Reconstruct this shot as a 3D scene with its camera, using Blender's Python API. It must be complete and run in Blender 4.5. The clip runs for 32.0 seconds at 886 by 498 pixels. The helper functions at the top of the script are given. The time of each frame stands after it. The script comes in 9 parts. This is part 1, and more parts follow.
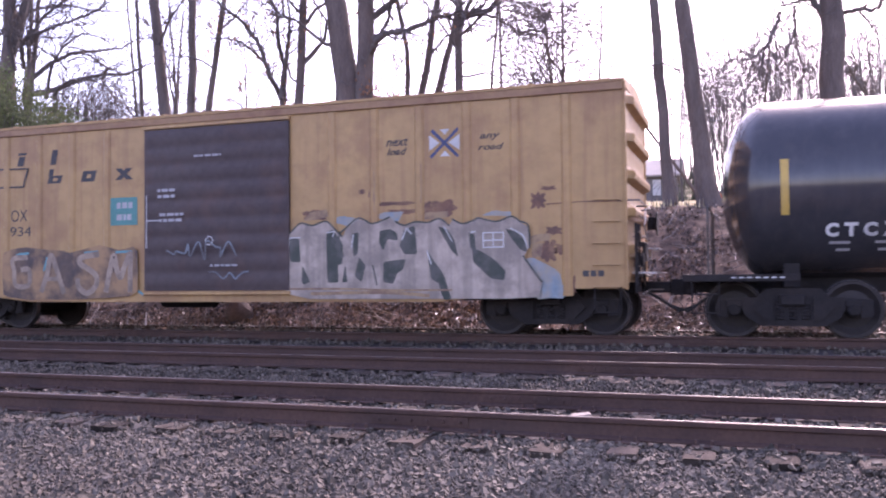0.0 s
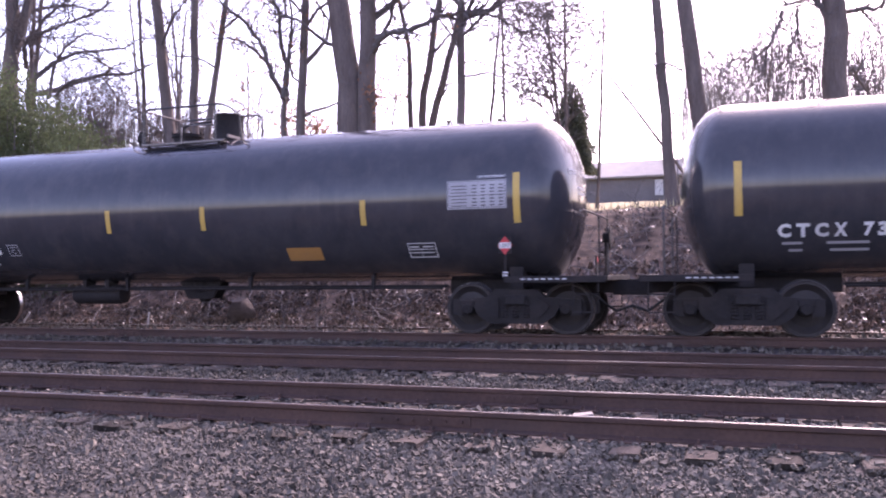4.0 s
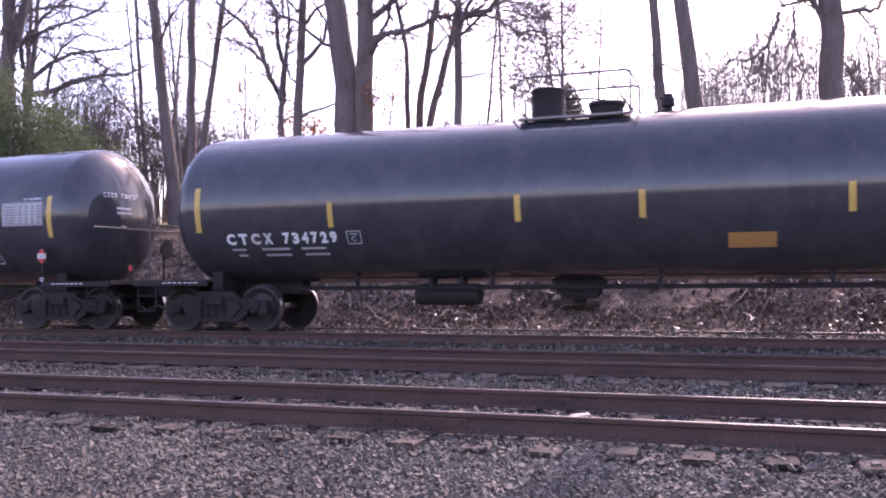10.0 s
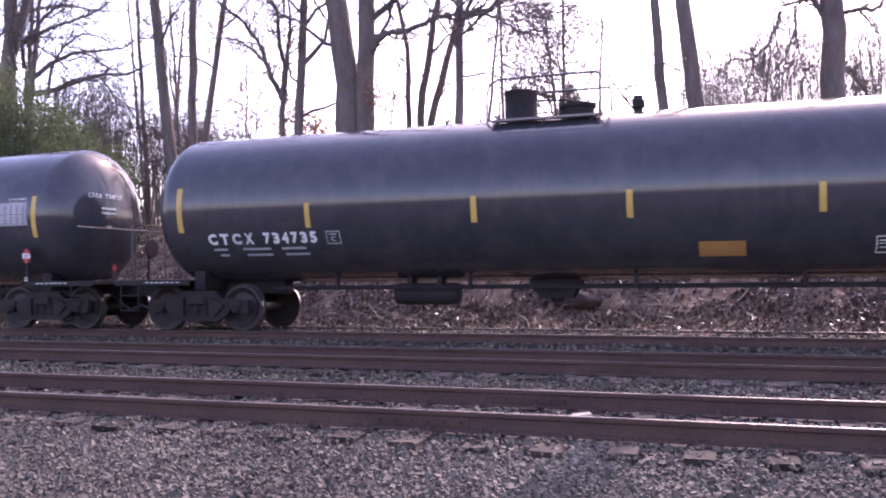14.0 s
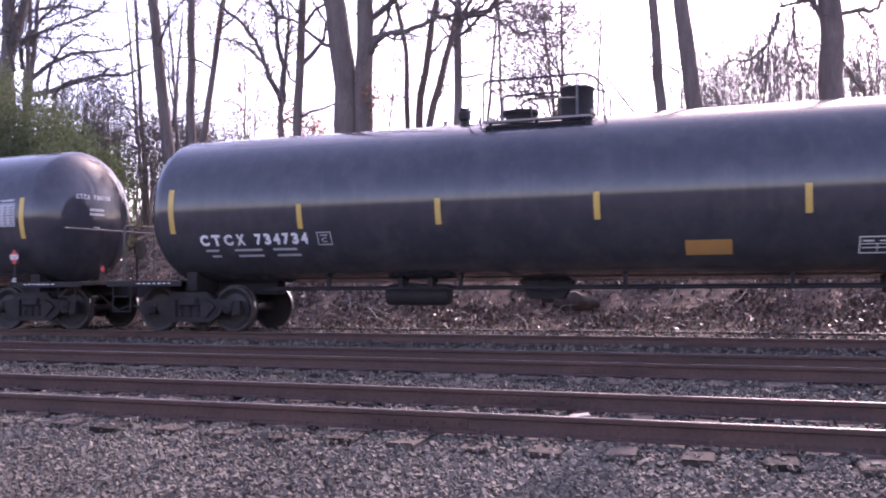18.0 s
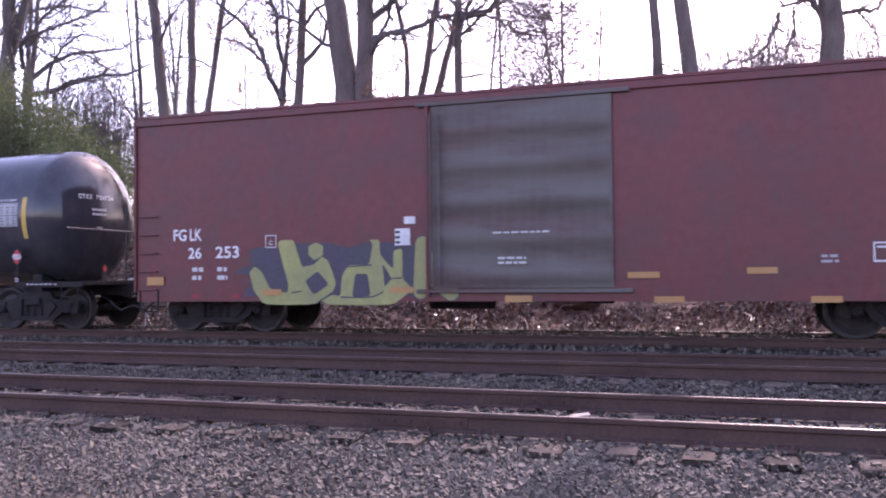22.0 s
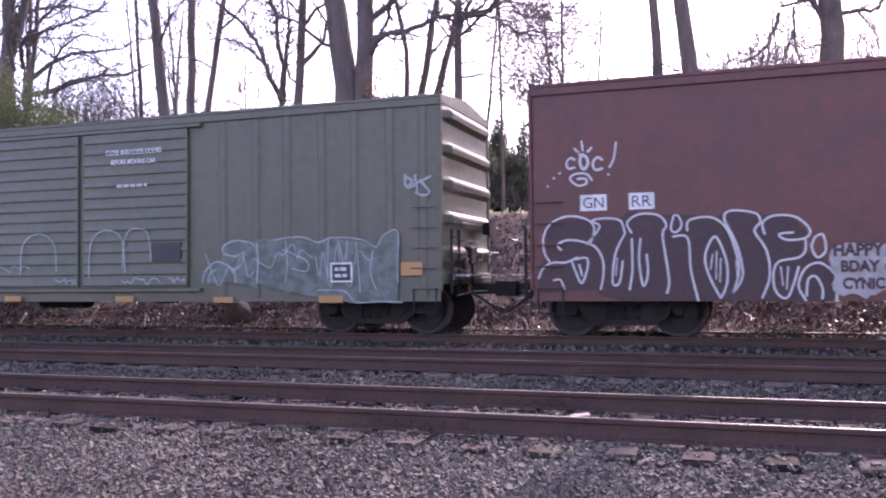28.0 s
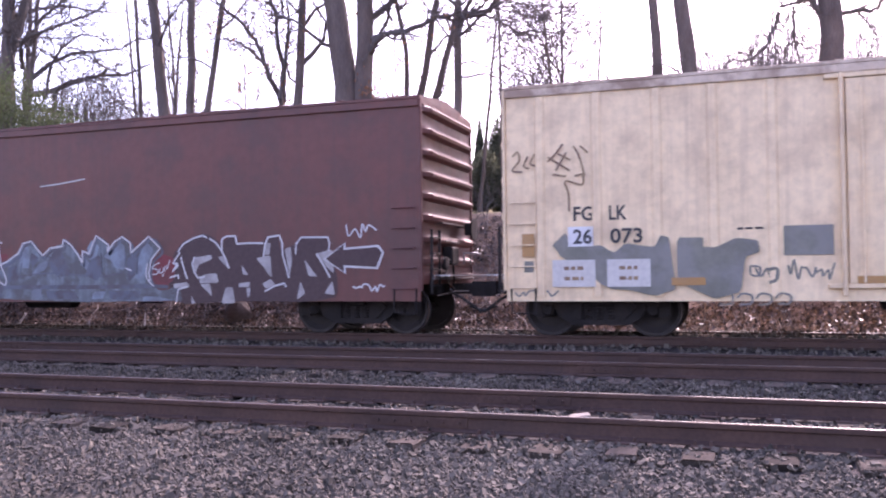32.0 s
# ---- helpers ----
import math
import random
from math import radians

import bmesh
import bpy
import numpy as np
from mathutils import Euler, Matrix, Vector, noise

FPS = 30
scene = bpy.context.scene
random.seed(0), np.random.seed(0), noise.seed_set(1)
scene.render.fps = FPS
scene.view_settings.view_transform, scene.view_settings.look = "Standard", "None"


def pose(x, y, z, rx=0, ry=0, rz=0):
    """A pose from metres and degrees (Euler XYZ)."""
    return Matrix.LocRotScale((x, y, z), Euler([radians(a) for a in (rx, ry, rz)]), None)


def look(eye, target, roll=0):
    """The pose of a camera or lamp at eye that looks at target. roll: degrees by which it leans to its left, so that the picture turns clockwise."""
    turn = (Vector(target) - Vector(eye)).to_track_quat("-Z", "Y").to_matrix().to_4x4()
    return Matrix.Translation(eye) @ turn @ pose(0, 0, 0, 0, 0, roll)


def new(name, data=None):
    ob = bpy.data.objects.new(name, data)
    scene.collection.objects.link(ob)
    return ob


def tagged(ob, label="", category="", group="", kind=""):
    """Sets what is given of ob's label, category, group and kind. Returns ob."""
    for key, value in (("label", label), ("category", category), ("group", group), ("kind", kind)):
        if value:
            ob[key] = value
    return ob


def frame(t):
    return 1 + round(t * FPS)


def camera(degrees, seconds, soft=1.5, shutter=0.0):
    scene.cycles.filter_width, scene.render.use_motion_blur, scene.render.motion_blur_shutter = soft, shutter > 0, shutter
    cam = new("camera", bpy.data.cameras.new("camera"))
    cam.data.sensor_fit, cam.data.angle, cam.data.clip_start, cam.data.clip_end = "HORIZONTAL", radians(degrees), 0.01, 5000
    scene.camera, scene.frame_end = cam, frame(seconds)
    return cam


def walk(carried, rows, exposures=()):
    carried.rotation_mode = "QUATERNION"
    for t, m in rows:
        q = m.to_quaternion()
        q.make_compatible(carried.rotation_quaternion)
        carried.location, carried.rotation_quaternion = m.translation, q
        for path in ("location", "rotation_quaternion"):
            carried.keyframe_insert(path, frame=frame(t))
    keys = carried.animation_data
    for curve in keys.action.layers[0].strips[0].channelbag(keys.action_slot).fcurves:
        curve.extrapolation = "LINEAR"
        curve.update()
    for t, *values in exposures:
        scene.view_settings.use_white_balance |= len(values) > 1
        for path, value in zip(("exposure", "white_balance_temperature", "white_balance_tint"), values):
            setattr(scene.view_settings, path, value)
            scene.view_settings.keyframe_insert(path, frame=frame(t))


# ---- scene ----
# ---- camera: hand-held on one spot beside three parallel tracks ----
# x runs along the rails, y away from the camera, z = 0 on the first track's rail heads
cam = camera(53.8, 32.0, soft=2.0, shutter=0.2)
EYE = (0.0, 0.0, 1.16)
YAW, PITCH, LEAN = -18.99, 1.813, -0.583


def gaze(left, up):
    yaw, pitch = radians(YAW - left), radians(PITCH + up)
    way = Vector((math.sin(yaw) * math.cos(pitch), math.cos(yaw) * math.cos(pitch), math.sin(pitch)))
    return look(EYE, Vector(EYE) + 10 * way, LEAN)


# the small sway of the holder's arm: seconds, degrees to the left, degrees upwards
walk(cam, [
    (0, gaze(0.011, -0.023)), (0.5, gaze(0.004, -0.065)), (1, gaze(0.083, -0.015)), (1.5, gaze(-0.003, -0.030)),
    (2, gaze(0.054, 0.027)), (2.5, gaze(0.061, 0.013)), (3, gaze(0.076, -0.023)), (3.5, gaze(0.168, -0.038)),
    (5.5, gaze(0.090, -0.051)), (6, gaze(0.075, -0.023)), (6.5, gaze(0.054, -0.058)), (7, gaze(0.126, -0.072)),
    (7.5, gaze(0.083, -0.065)), (8, gaze(0.061, -0.072)), (8.5, gaze(0.047, -0.030)), (9, gaze(0.004, 0.013)),
    (9.5, gaze(-0.024, 0.056)), (10, gaze(-0.023, 0.006)), (10.5, gaze(-0.052, 0.013)), (11, gaze(-0.045, 0.027)),
    (11.5, gaze(-0.052, -0.001)), (12, gaze(-0.003, -0.001)), (12.5, gaze(0.061, -0.030)), (13, gaze(0.026, 0.006)),
    (13.5, gaze(0.032, -0.044)), (14, gaze(0.054, -0.030)), (14.5, gaze(0.033, -0.001)), (16.5, gaze(-0.059, 0.034)),
    (17, gaze(-0.038, 0.027)), (17.5, gaze(-0.052, 0.041)), (18, gaze(-0.045, 0.027)), (18.5, gaze(-0.052, 0.019)),
    (19, gaze(-0.038, 0.034)), (19.5, gaze(-0.066, 0.013)), (20, gaze(-0.080, 0.034)), (20.5, gaze(-0.073, 0.034)),
    (21, gaze(-0.073, 0.041)), (21.5, gaze(-0.110, 0.056)), (22, gaze(-0.023, 0.020)), (22.5, gaze(-0.009, -0.016)),
    (23, gaze(0.061, -0.023)), (23.5, gaze(0.012, -0.001)), (24, gaze(-0.023, 0.006)), (24.5, gaze(0.004, 0.013)),
    (25, gaze(0.004, -0.030)), (25.5, gaze(-0.023, -0.009)), (27.5, gaze(-0.016, 0.006)), (28, gaze(-0.031, 0.020)),
    (28.5, gaze(-0.016, 0.013)), (29, gaze(-0.016, 0.013)), (29.5, gaze(-0.003, -0.001)), (30, gaze(-0.066, 0.027)),
    (30.5, gaze(-0.066, 0.049)), (31, gaze(-0.045, 0.027)), (31.5, gaze(-0.017, 0.020)), (32, gaze(-0.045, 0.020)),
], exposures=[(0, 2.1, 6500, 46), (32, 2.1, 6500, 46)])

# ---- light: a bright, thinly veiled sky and a sun before the camera, above the trees ----
SUN_AZ, SUN_EL = radians(10), radians(40)
SUN_WAY = Vector((math.sin(SUN_AZ) * math.cos(SUN_EL), math.cos(SUN_AZ) * math.cos(SUN_EL), math.sin(SUN_EL)))
world = bpy.data.worlds.new("sky")
scene.world = world
world.use_nodes = True
_n = world.node_tree.nodes
_sky = _n.new("ShaderNodeTexSky")
_sky.sky_type, _sky.sun_disc = "NISHITA", False
_sky.sun_elevation, _sky.sun_rotation = SUN_EL, SUN_AZ
_sky.air_density, _sky.dust_density, _sky.ozone_density = 1.0, 2.0, 0.3
world.node_tree.links.new(_sky.outputs[0], _n["Background"].inputs[0])
_n["Background"].inputs[1].default_value = 0.15
sun = new("sun", bpy.data.lights.new("sun", "SUN"))
sun.data.energy, sun.data.angle, sun.data.color = 1.6, radians(0.6), (1.0, 0.95, 0.88)
sun.matrix_world = look(SUN_WAY * 80, (0, 0, 0))

# ---- plan ----
GAUGE = 1.505                    # between rail-head centres
TRACKS = [(7.175 + GAUGE / 2, 0.0), (11.23 + GAUGE / 2, 0.053), (16.0, 0.1115)]   # centre line y, rail-head z
RAIL_H, TIE_H = 0.172, 0.18
TRAIN_Y, TRAIN_Z = TRACKS[2]


def run(t):
    """Metres that the train has rolled to the left after t seconds."""
    u = t - 16
    return 4.58613 * t - 0.00595 * u * u - 0.0001 * u ** 3


def ground_z(x, y):
    prof = [(-400, -0.6), (0, -0.5), (4.5, -0.42), (6.2, -0.27), (6.9, -0.215), (8.9, -0.205), (10.2, -0.2), (12.8, -0.15), (14.6, -0.1), (15.3, -0.07),
            (15.45, 0.045), (16.6, 0.06), (16.85, 0.075), (17.5, 0.03), (18.2, -0.1), (18.8, -0.12), (20.0, 0.12), (22.0, 1.1), (24.3, 2.35), (25.6, 2.92), (26.6, 3.1), (48, 4.9), (60, 6.0), (72, 7.0), (100, 8.9), (400, 9.8)]
    z = prof[-1][1]
    for (a, za), (b, zb) in zip(prof, prof[1:]):
        if y <= b:
            u = max(0.0, (y - a) / (b - a))
            z = za + (zb - za) * u
            break
    if y > 30 and x > -3:            # lowered to fit the camera's view of the pickup behind the bank's crest
        z -= 0.92 * min(1.0, (x + 3) / 3) * min(1.0, (y - 30) / 36)
    if y > 18:
        k = min(1.0, (y - 18) / 3)
        z += k * (0.22 * noise.noise((x * 0.33, y * 0.33, 3)) + 0.07 * noise.noise((x * 1.3, y * 1.3, 5)))
    else:
        z += 0.012 * noise.noise((x * 1.7, y * 1.7, 1))
    return z


# ---- mesh helpers ----
class Shape:
    """A list of vertices and faces that grows by simple solids."""

    def __init__(self):
        self.v, self.f = [], []

    def add(self, verts, faces):
        n = len(self.v)
        self.v += [tuple(p) for p in verts]
        self.f += [tuple(i + n for i in f) for f in faces]
        return self

    def box(self, x0, x1, y0, y1, z0, z1, b=0.0, m=None):
        c, h = ((x0 + x1) / 2, (y0 + y1) / 2, (z0 + z1) / 2), ((x1 - x0) / 2, (y1 - y0) / 2, (z1 - z0) / 2)
        b = min(b, 0.45 * min(h))
        if b <= 0:
            vs = [(c[0] + sx * h[0], c[1] + sy * h[1], c[2] + sz * h[2]) for sx in (-1, 1) for sy in (-1, 1) for sz in (-1, 1)]
            fs = [(0, 1, 3, 2), (4, 6, 7, 5), (0, 4, 5, 1), (2, 3, 7, 6), (0, 2, 6, 4), (1, 5, 7, 3)]
        else:
            vs, ix = [], {}
            for sx in (-1, 1):
                for sy in (-1, 1):
                    for sz in (-1, 1):
                        for a in range(3):
                            ix[sx, sy, sz, a] = len(vs)
                            s = (sx, sy, sz)
                            vs.append(tuple(c[k] + s[k] * (h[k] - (0 if k == a else b)) for k in range(3)))
            fs = []
            S2 = ((-1, -1), (1, -1), (1, 1), (-1, 1))
            key = lambda a, s, p, q: ix[(s, p, q, a) if a == 0 else (q, s, p, a) if a == 1 else (p, q, s, a)]
            for a in range(3):
                for s in (-1, 1):
                    f = [key(a, s, p, q) for p, q in S2]
                    fs.append(tuple(f if s > 0 else f[::-1]))
            for a, e in ((0, 1), (1, 2), (2, 0)):
                o = 3 - a - e
                for sa in (-1, 1):
                    for se in (-1, 1):
                        s0, s1 = [0, 0, 0], [0, 0, 0]
                        s0[a] = s1[a] = sa
                        s0[e] = s1[e] = se
                        s0[o], s1[o] = -1, 1
                        f = (ix[(*s0, a)], ix[(*s0, e)], ix[(*s1, e)], ix[(*s1, a)])
                        fs.append(f if sa * se < 0 else f[::-1])
            for sx in (-1, 1):
                for sy in (-1, 1):
                    for sz in (-1, 1):
                        f = tuple(ix[sx, sy, sz, a] for a in range(3))
                        fs.append(f if sx * sy * sz > 0 else f[::-1])
        if m is not None:
            vs = [tuple(m @ Vector(p)) for p in vs]
        return self.add(vs, fs)

    def tube(self, pts, radii, n=6, caps=True):
        pts = [Vector(p) for p in pts]
        if not hasattr(radii, "__len__"):
            radii = [radii] * len(pts)
        vs, fs, ref = [], [], None
        for i, p in enumerate(pts):
            d = (pts[min(i + 1, len(pts) - 1)] - pts[max(i - 1, 0)]).normalized()
            if ref is None:
                ref = d.orthogonal().normalized()
            ref = (ref - d * ref.dot(d)).normalized()
            side = d.cross(ref)
            for k in range(n):
                a = 2 * math.pi * k / n
                vs.append(p + radii[i] * (math.cos(a) * ref + math.sin(a) * side))
            if i:
                o = (i - 1) * n
                fs += [(o + k, o + (k + 1) % n, o + n + (k + 1) % n, o + n + k) for k in range(n)]
        if caps:
            fs += [tuple(range(n - 1, -1, -1)), tuple(range(len(vs) - n, len(vs)))]
        return self.add(vs, fs)

    def lathe(self, axis, prof, n=24, c=(0, 0, 0), closed=False):
        """Turn (along, radius) pairs round an axis through c."""
        vs, fs = [], []
        for u, r in prof:
            for k in range(n):
                a = 2 * math.pi * k / n
                p = [0, 0, 0]
                p[axis], p[(axis + 1) % 3], p[(axis + 2) % 3] = u, r * math.cos(a), r * math.sin(a)
                vs.append((p[0] + c[0], p[1] + c[1], p[2] + c[2]))
        for i in range(len(prof) - 1):
            o = i * n
            fs += [(o + k, o + (k + 1) % n, o + n + (k + 1) % n, o + n + k) for k in range(n)]
        fs += [tuple(range(n - 1, -1, -1)), tuple(range(len(vs) - n, len(vs)))]
        return self.add(vs, fs)

    def prism(self, outline, y0, y1, axis=1):
        """Push an outline of (x, z) pairs through from y0 to y1 (or, on axis 0, (y, z) pairs along x)."""
        n = len(outline)
        area = sum(a[0] * b[1] - b[0] * a[1] for a, b in zip(outline, outline[1:] + outline[:1]))
        if (area < 0) == (axis == 1):
            outline = outline[::-1]
        mk = (lambda a, b, y: (a, y, b)) if axis == 1 else (lambda a, b, y: (y, a, b))
        vs = [mk(a, b, y0) for a, b in outline] + [mk(a, b, y1) for a, b in outline]
        fs = [tuple(range(n)), tuple(range(2 * n - 1, n - 1, -1))]
        fs += [(i, n + i, n + (i + 1) % n, (i + 1) % n) for i in range(n)]
        return self.add(vs, fs)

    def sheet(self, rows):
        """A skin over rows of points."""
        n = len(rows[0])
        vs = [p for r in rows for p in r]
        fs = [(i * n + k, i * n + k + 1, (i + 1) * n + k + 1, (i + 1) * n + k) for i in range(len(rows) - 1) for k in range(n - 1)]
        return self.add(vs, fs)

    def mesh(self, name, material, sharp=38):
        me = bpy.data.meshes.new(name)
        me.from_pydata(self.v, [], self.f)
        me.materials.append(material)
        if sharp:
            me.shade_smooth()
            me.set_sharp_from_angle(angle=radians(sharp))
        return me


def part(name, shape, material, parent, label="", sharp=38):
    me = shape if isinstance(shape, bpy.types.Mesh) else shape.mesh(name, material, sharp)
    ob = new(name, me)
    ob.parent = parent
    return tagged(ob, label) if label else ob


def thing(name, shape, material, label, category, group="", kind="", m=None, sharp=38):
    ob = new(name, shape.mesh(name, material, sharp) if shape else None)
    if m is not None:
        ob.matrix_basis = m
    return tagged(ob, label, category, group, kind)


# ---- materials ----
def material(name, a, b, rough=0.6, metal=0.0, big=0.5, fine=14.0, bump=0.15, dirt=None, dirt_amount=0.4, streak=0.0, island=0.0, per_object=0.0,
             spec=0.5, stretch=(1, 1, 1), dirt_size=1.6, coat=0.0, thin_leaf=0.0, edge=(0.5, 0.72)):
    m = bpy.data.materials.new(name)
    m.use_nodes = True
    nt = m.node_tree
    N, L = nt.nodes, nt.links
    bsdf = N["Principled BSDF"]
    tc = N.new("ShaderNodeTexCoord")
    mp = N.new("ShaderNodeMapping")
    mp.inputs["Scale"].default_value = stretch
    L.new(tc.outputs["Object"], mp.inputs["Vector"])

    def grain(scale, detail, vec=mp.outputs["Vector"]):
        t = N.new("ShaderNodeTexNoise")
        t.inputs["Scale"].default_value, t.inputs["Detail"].default_value, t.inputs["Roughness"].default_value = scale, detail, 0.6
        L.new(vec, t.inputs["Vector"])
        return t.outputs["Fac"]

    def ramp(fac, lo, hi):
        t = N.new("ShaderNodeMapRange")
        t.inputs["From Min"].default_value, t.inputs["From Max"].default_value = lo, hi
        L.new(fac, t.inputs["Value"])
        return t.outputs["Result"]

    def mix(fac, x, y):
        t = N.new("ShaderNodeMix")
        t.data_type = "RGBA"
        for sock, val in ((t.inputs[0], fac), (t.inputs[6], x), (t.inputs[7], y)):
            if hasattr(val, "is_output"):
                L.new(val, sock)
            else:
                sock.default_value = (*val, 1) if hasattr(val, "__len__") else val
        return t.outputs[2]

    def times(x, k):
        t = N.new("ShaderNodeMath")
        t.operation = "MULTIPLY"
        L.new(x, t.inputs[0])
        t.inputs[1].default_value = k
        return t.outputs[0]

    g_big, g_fine = grain(big, 4), grain(fine, 5)
    col = mix(ramp(g_big, 0.35, 0.65), a, b)
    col = mix(times(ramp(g_fine, 0.4, 0.75), 0.45), col, tuple(0.55 * c for c in a))
    if dirt:
        col = mix(times(ramp(grain(dirt_size, 6), *edge), dirt_amount), col, dirt)
        if streak:
            sm = N.new("ShaderNodeMapping")
            sm.inputs["Scale"].default_value = (7, 7, 0.35)
            L.new(tc.outputs["Object"], sm.inputs["Vector"])
            col = mix(times(ramp(grain(1.0, 5, sm.outputs["Vector"]), *edge), streak), col, dirt)
    if island or per_object:
        src = N.new("ShaderNodeNewGeometry").outputs["Random Per Island"] if island else N.new("ShaderNodeObjectInfo").outputs["Random"]
        hsv = N.new("ShaderNodeHueSaturation")
        k = island or per_object
        L.new(ramp_to(N, L, src, 1 - k, 1 + k), hsv.inputs["Value"])
        L.new(col, hsv.inputs["Color"])
        col = hsv.outputs["Color"]
    L.new(col, bsdf.inputs["Base Color"])
    t = N.new("ShaderNodeMapRange")
    t.inputs["To Min"].default_value, t.inputs["To Max"].default_value = max(0.02, rough - 0.12), min(1, rough + 0.12)
    L.new(g_fine, t.inputs["Value"])
    L.new(t.outputs["Result"], bsdf.inputs["Roughness"])
    bsdf.inputs["Metallic"].default_value = metal
    bsdf.inputs["Specular IOR Level"].default_value = spec
    bsdf.inputs["Coat Weight"].default_value = coat
    if thin_leaf:
        tr, both = N.new("ShaderNodeBsdfTranslucent"), N.new("ShaderNodeMixShader")
        L.new(col, tr.inputs["Color"])
        both.inputs[0].default_value = thin_leaf
        L.new(bsdf.outputs[0], both.inputs[1])
        L.new(tr.outputs[0], both.inputs[2])
        L.new(both.outputs[0], N["Material Output"].inputs["Surface"])
    if bump:
        bp = N.new("ShaderNodeBump")
        bp.inputs["Strength"].default_value, bp.inputs["Distance"].default_value = bump, 0.02
        L.new(g_fine, bp.inputs["Height"])
        L.new(bp.outputs["Normal"], bsdf.inputs["Normal"])
    return m


def ramp_to(N, L, src, lo, hi):
    t = N.new("ShaderNodeMapRange")
    t.inputs["To Min"].default_value, t.inputs["To Max"].default_value = lo, hi
    L.new(src, t.inputs["Value"])
    return t.outputs["Result"]


RUST, DUST = (0.16, 0.065, 0.035), (0.20, 0.16, 0.14)
STONE = material("ballast stone", (0.128, 0.108, 0.087), (0.070, 0.058, 0.047), 0.8, fine=30, bump=0.3, island=0.5, spec=0.25)
GROUND = material("gravel and leaf litter", (0.105, 0.09, 0.086), (0.062, 0.053, 0.051), 0.95, big=1.4, fine=26, bump=0.8, dirt=(0.03, 0.025, 0.025), dirt_amount=0.6, dirt_size=0.5, edge=(0.46, 0.62), spec=0.12)
RAIL_SIDE = material("rusty rail steel", (0.072, 0.044, 0.037), (0.10, 0.058, 0.046), 0.85, 0.1, big=1.5, fine=25, dirt=(0.06, 0.045, 0.04), spec=0.2)
RAIL_TOP = material("polished rail head", (0.27, 0.255, 0.25), (0.20, 0.19, 0.185), 0.38, 1.0, fine=30, bump=0.05)
TIE = material("weathered tie timber", (0.052, 0.041, 0.034), (0.095, 0.074, 0.06), 0.95, spec=0.15, big=1.2, fine=18, bump=0.5, per_object=0.6, stretch=(6, 1, 6), dirt=(0.05, 0.04, 0.035))
TANK_BLACK = material("black tank paint", (0.036, 0.036, 0.042), (0.048, 0.047, 0.052), 0.11, big=0.35, fine=2.2, bump=0.0, dirt=DUST, dirt_amount=0.13, streak=0.06, spec=0.5)
UNDER = material("grimy underframe steel", (0.018, 0.015, 0.0155), (0.027, 0.023, 0.0225), 0.8, 0.1, big=2, fine=18, dirt=(0.05, 0.036, 0.03), dirt_amount=0.35, spec=0.3)
RAILING = material("dark painted handrail", (0.06, 0.055, 0.055), (0.045, 0.042, 0.042), 0.34, 0.1, big=2, fine=18, bump=0.05, dirt=(0.12, 0.08, 0.06), dirt_amount=0.3)
PIPE = material("worn painted pipe", (0.20, 0.175, 0.16), (0.14, 0.12, 0.11), 0.36, 0.2, big=2, fine=18, dirt=(0.16, 0.10, 0.07), dirt_amount=0.4)
ROTTEN = material("rotten wood", (0.06, 0.042, 0.034), (0.10, 0.072, 0.056), 0.95, big=4, fine=12, bump=1.0, stretch=(1, 4, 4))
WHEEL = material("wheel steel", (0.024, 0.019, 0.018), (0.034, 0.027, 0.025), 0.65, 0.3, big=3, fine=20)
TREAD = material("bright wheel tread", (0.5, 0.48, 0.46), (0.4, 0.38, 0.37), 0.3, 1.0)
REFLECT = material("yellow reflector", (0.56, 0.36, 0.075), (0.47, 0.30, 0.065), 0.45, fine=40, bump=0.05, dirt=DUST, dirt_amount=0.25)
ORANGE = material("orange reflector", (0.46, 0.235, 0.07), (0.38, 0.19, 0.06), 0.45, fine=40, bump=0.05, dirt=DUST, dirt_amount=0.25)
STENCIL = material("white stencil paint", (0.74, 0.73, 0.72), (0.60, 0.59, 0.58), 0.6, big=2, fine=40, dirt=DUST, dirt_amount=0.3)
GREY_STENCIL = material("faded grey stencil", (0.40, 0.39, 0.40), (0.32, 0.31, 0.32), 0.6, big=2, fine=40)
DARK_INK = material("dark paint", (0.03, 0.03, 0.035), (0.05, 0.045, 0.045), 0.6, big=2, fine=30)
RED_SIGN = material("red placard", (0.55, 0.03, 0.035), (0.45, 0.03, 0.03), 0.5)
GALV = material("worn bare metal", (0.42, 0.42, 0.43), (0.33, 0.33, 0.34), 0.4, 0.8, fine=30)
BARK = material("grey-brown bark", (0.11, 0.084, 0.074), (0.16, 0.125, 0.11), 0.95, big=1.5, fine=9, bump=0.9, stretch=(3, 3, 0.7))
TWIG = material("twig bark", (0.10, 0.086, 0.080), (0.14, 0.12, 0.112), 0.95, fine=12)
FAR_WOOD = material("far bare wood", (0.11, 0.10, 0.097), (0.15, 0.136, 0.132), 0.95, fine=6)
LITTER = material("dead leaves", (0.10, 0.066, 0.047), (0.19, 0.132, 0.098), 0.38, big=2, fine=25, island=0.9)
DEAD_LEAF = material("clinging oak leaves", (0.30, 0.15, 0.085), (0.22, 0.11, 0.065), 0.8, island=0.4, thin_leaf=0.5)
STICK = material("fallen branch", (0.28, 0.235, 0.20), (0.15, 0.12, 0.10), 0.55, fine=14, bump=0.5)
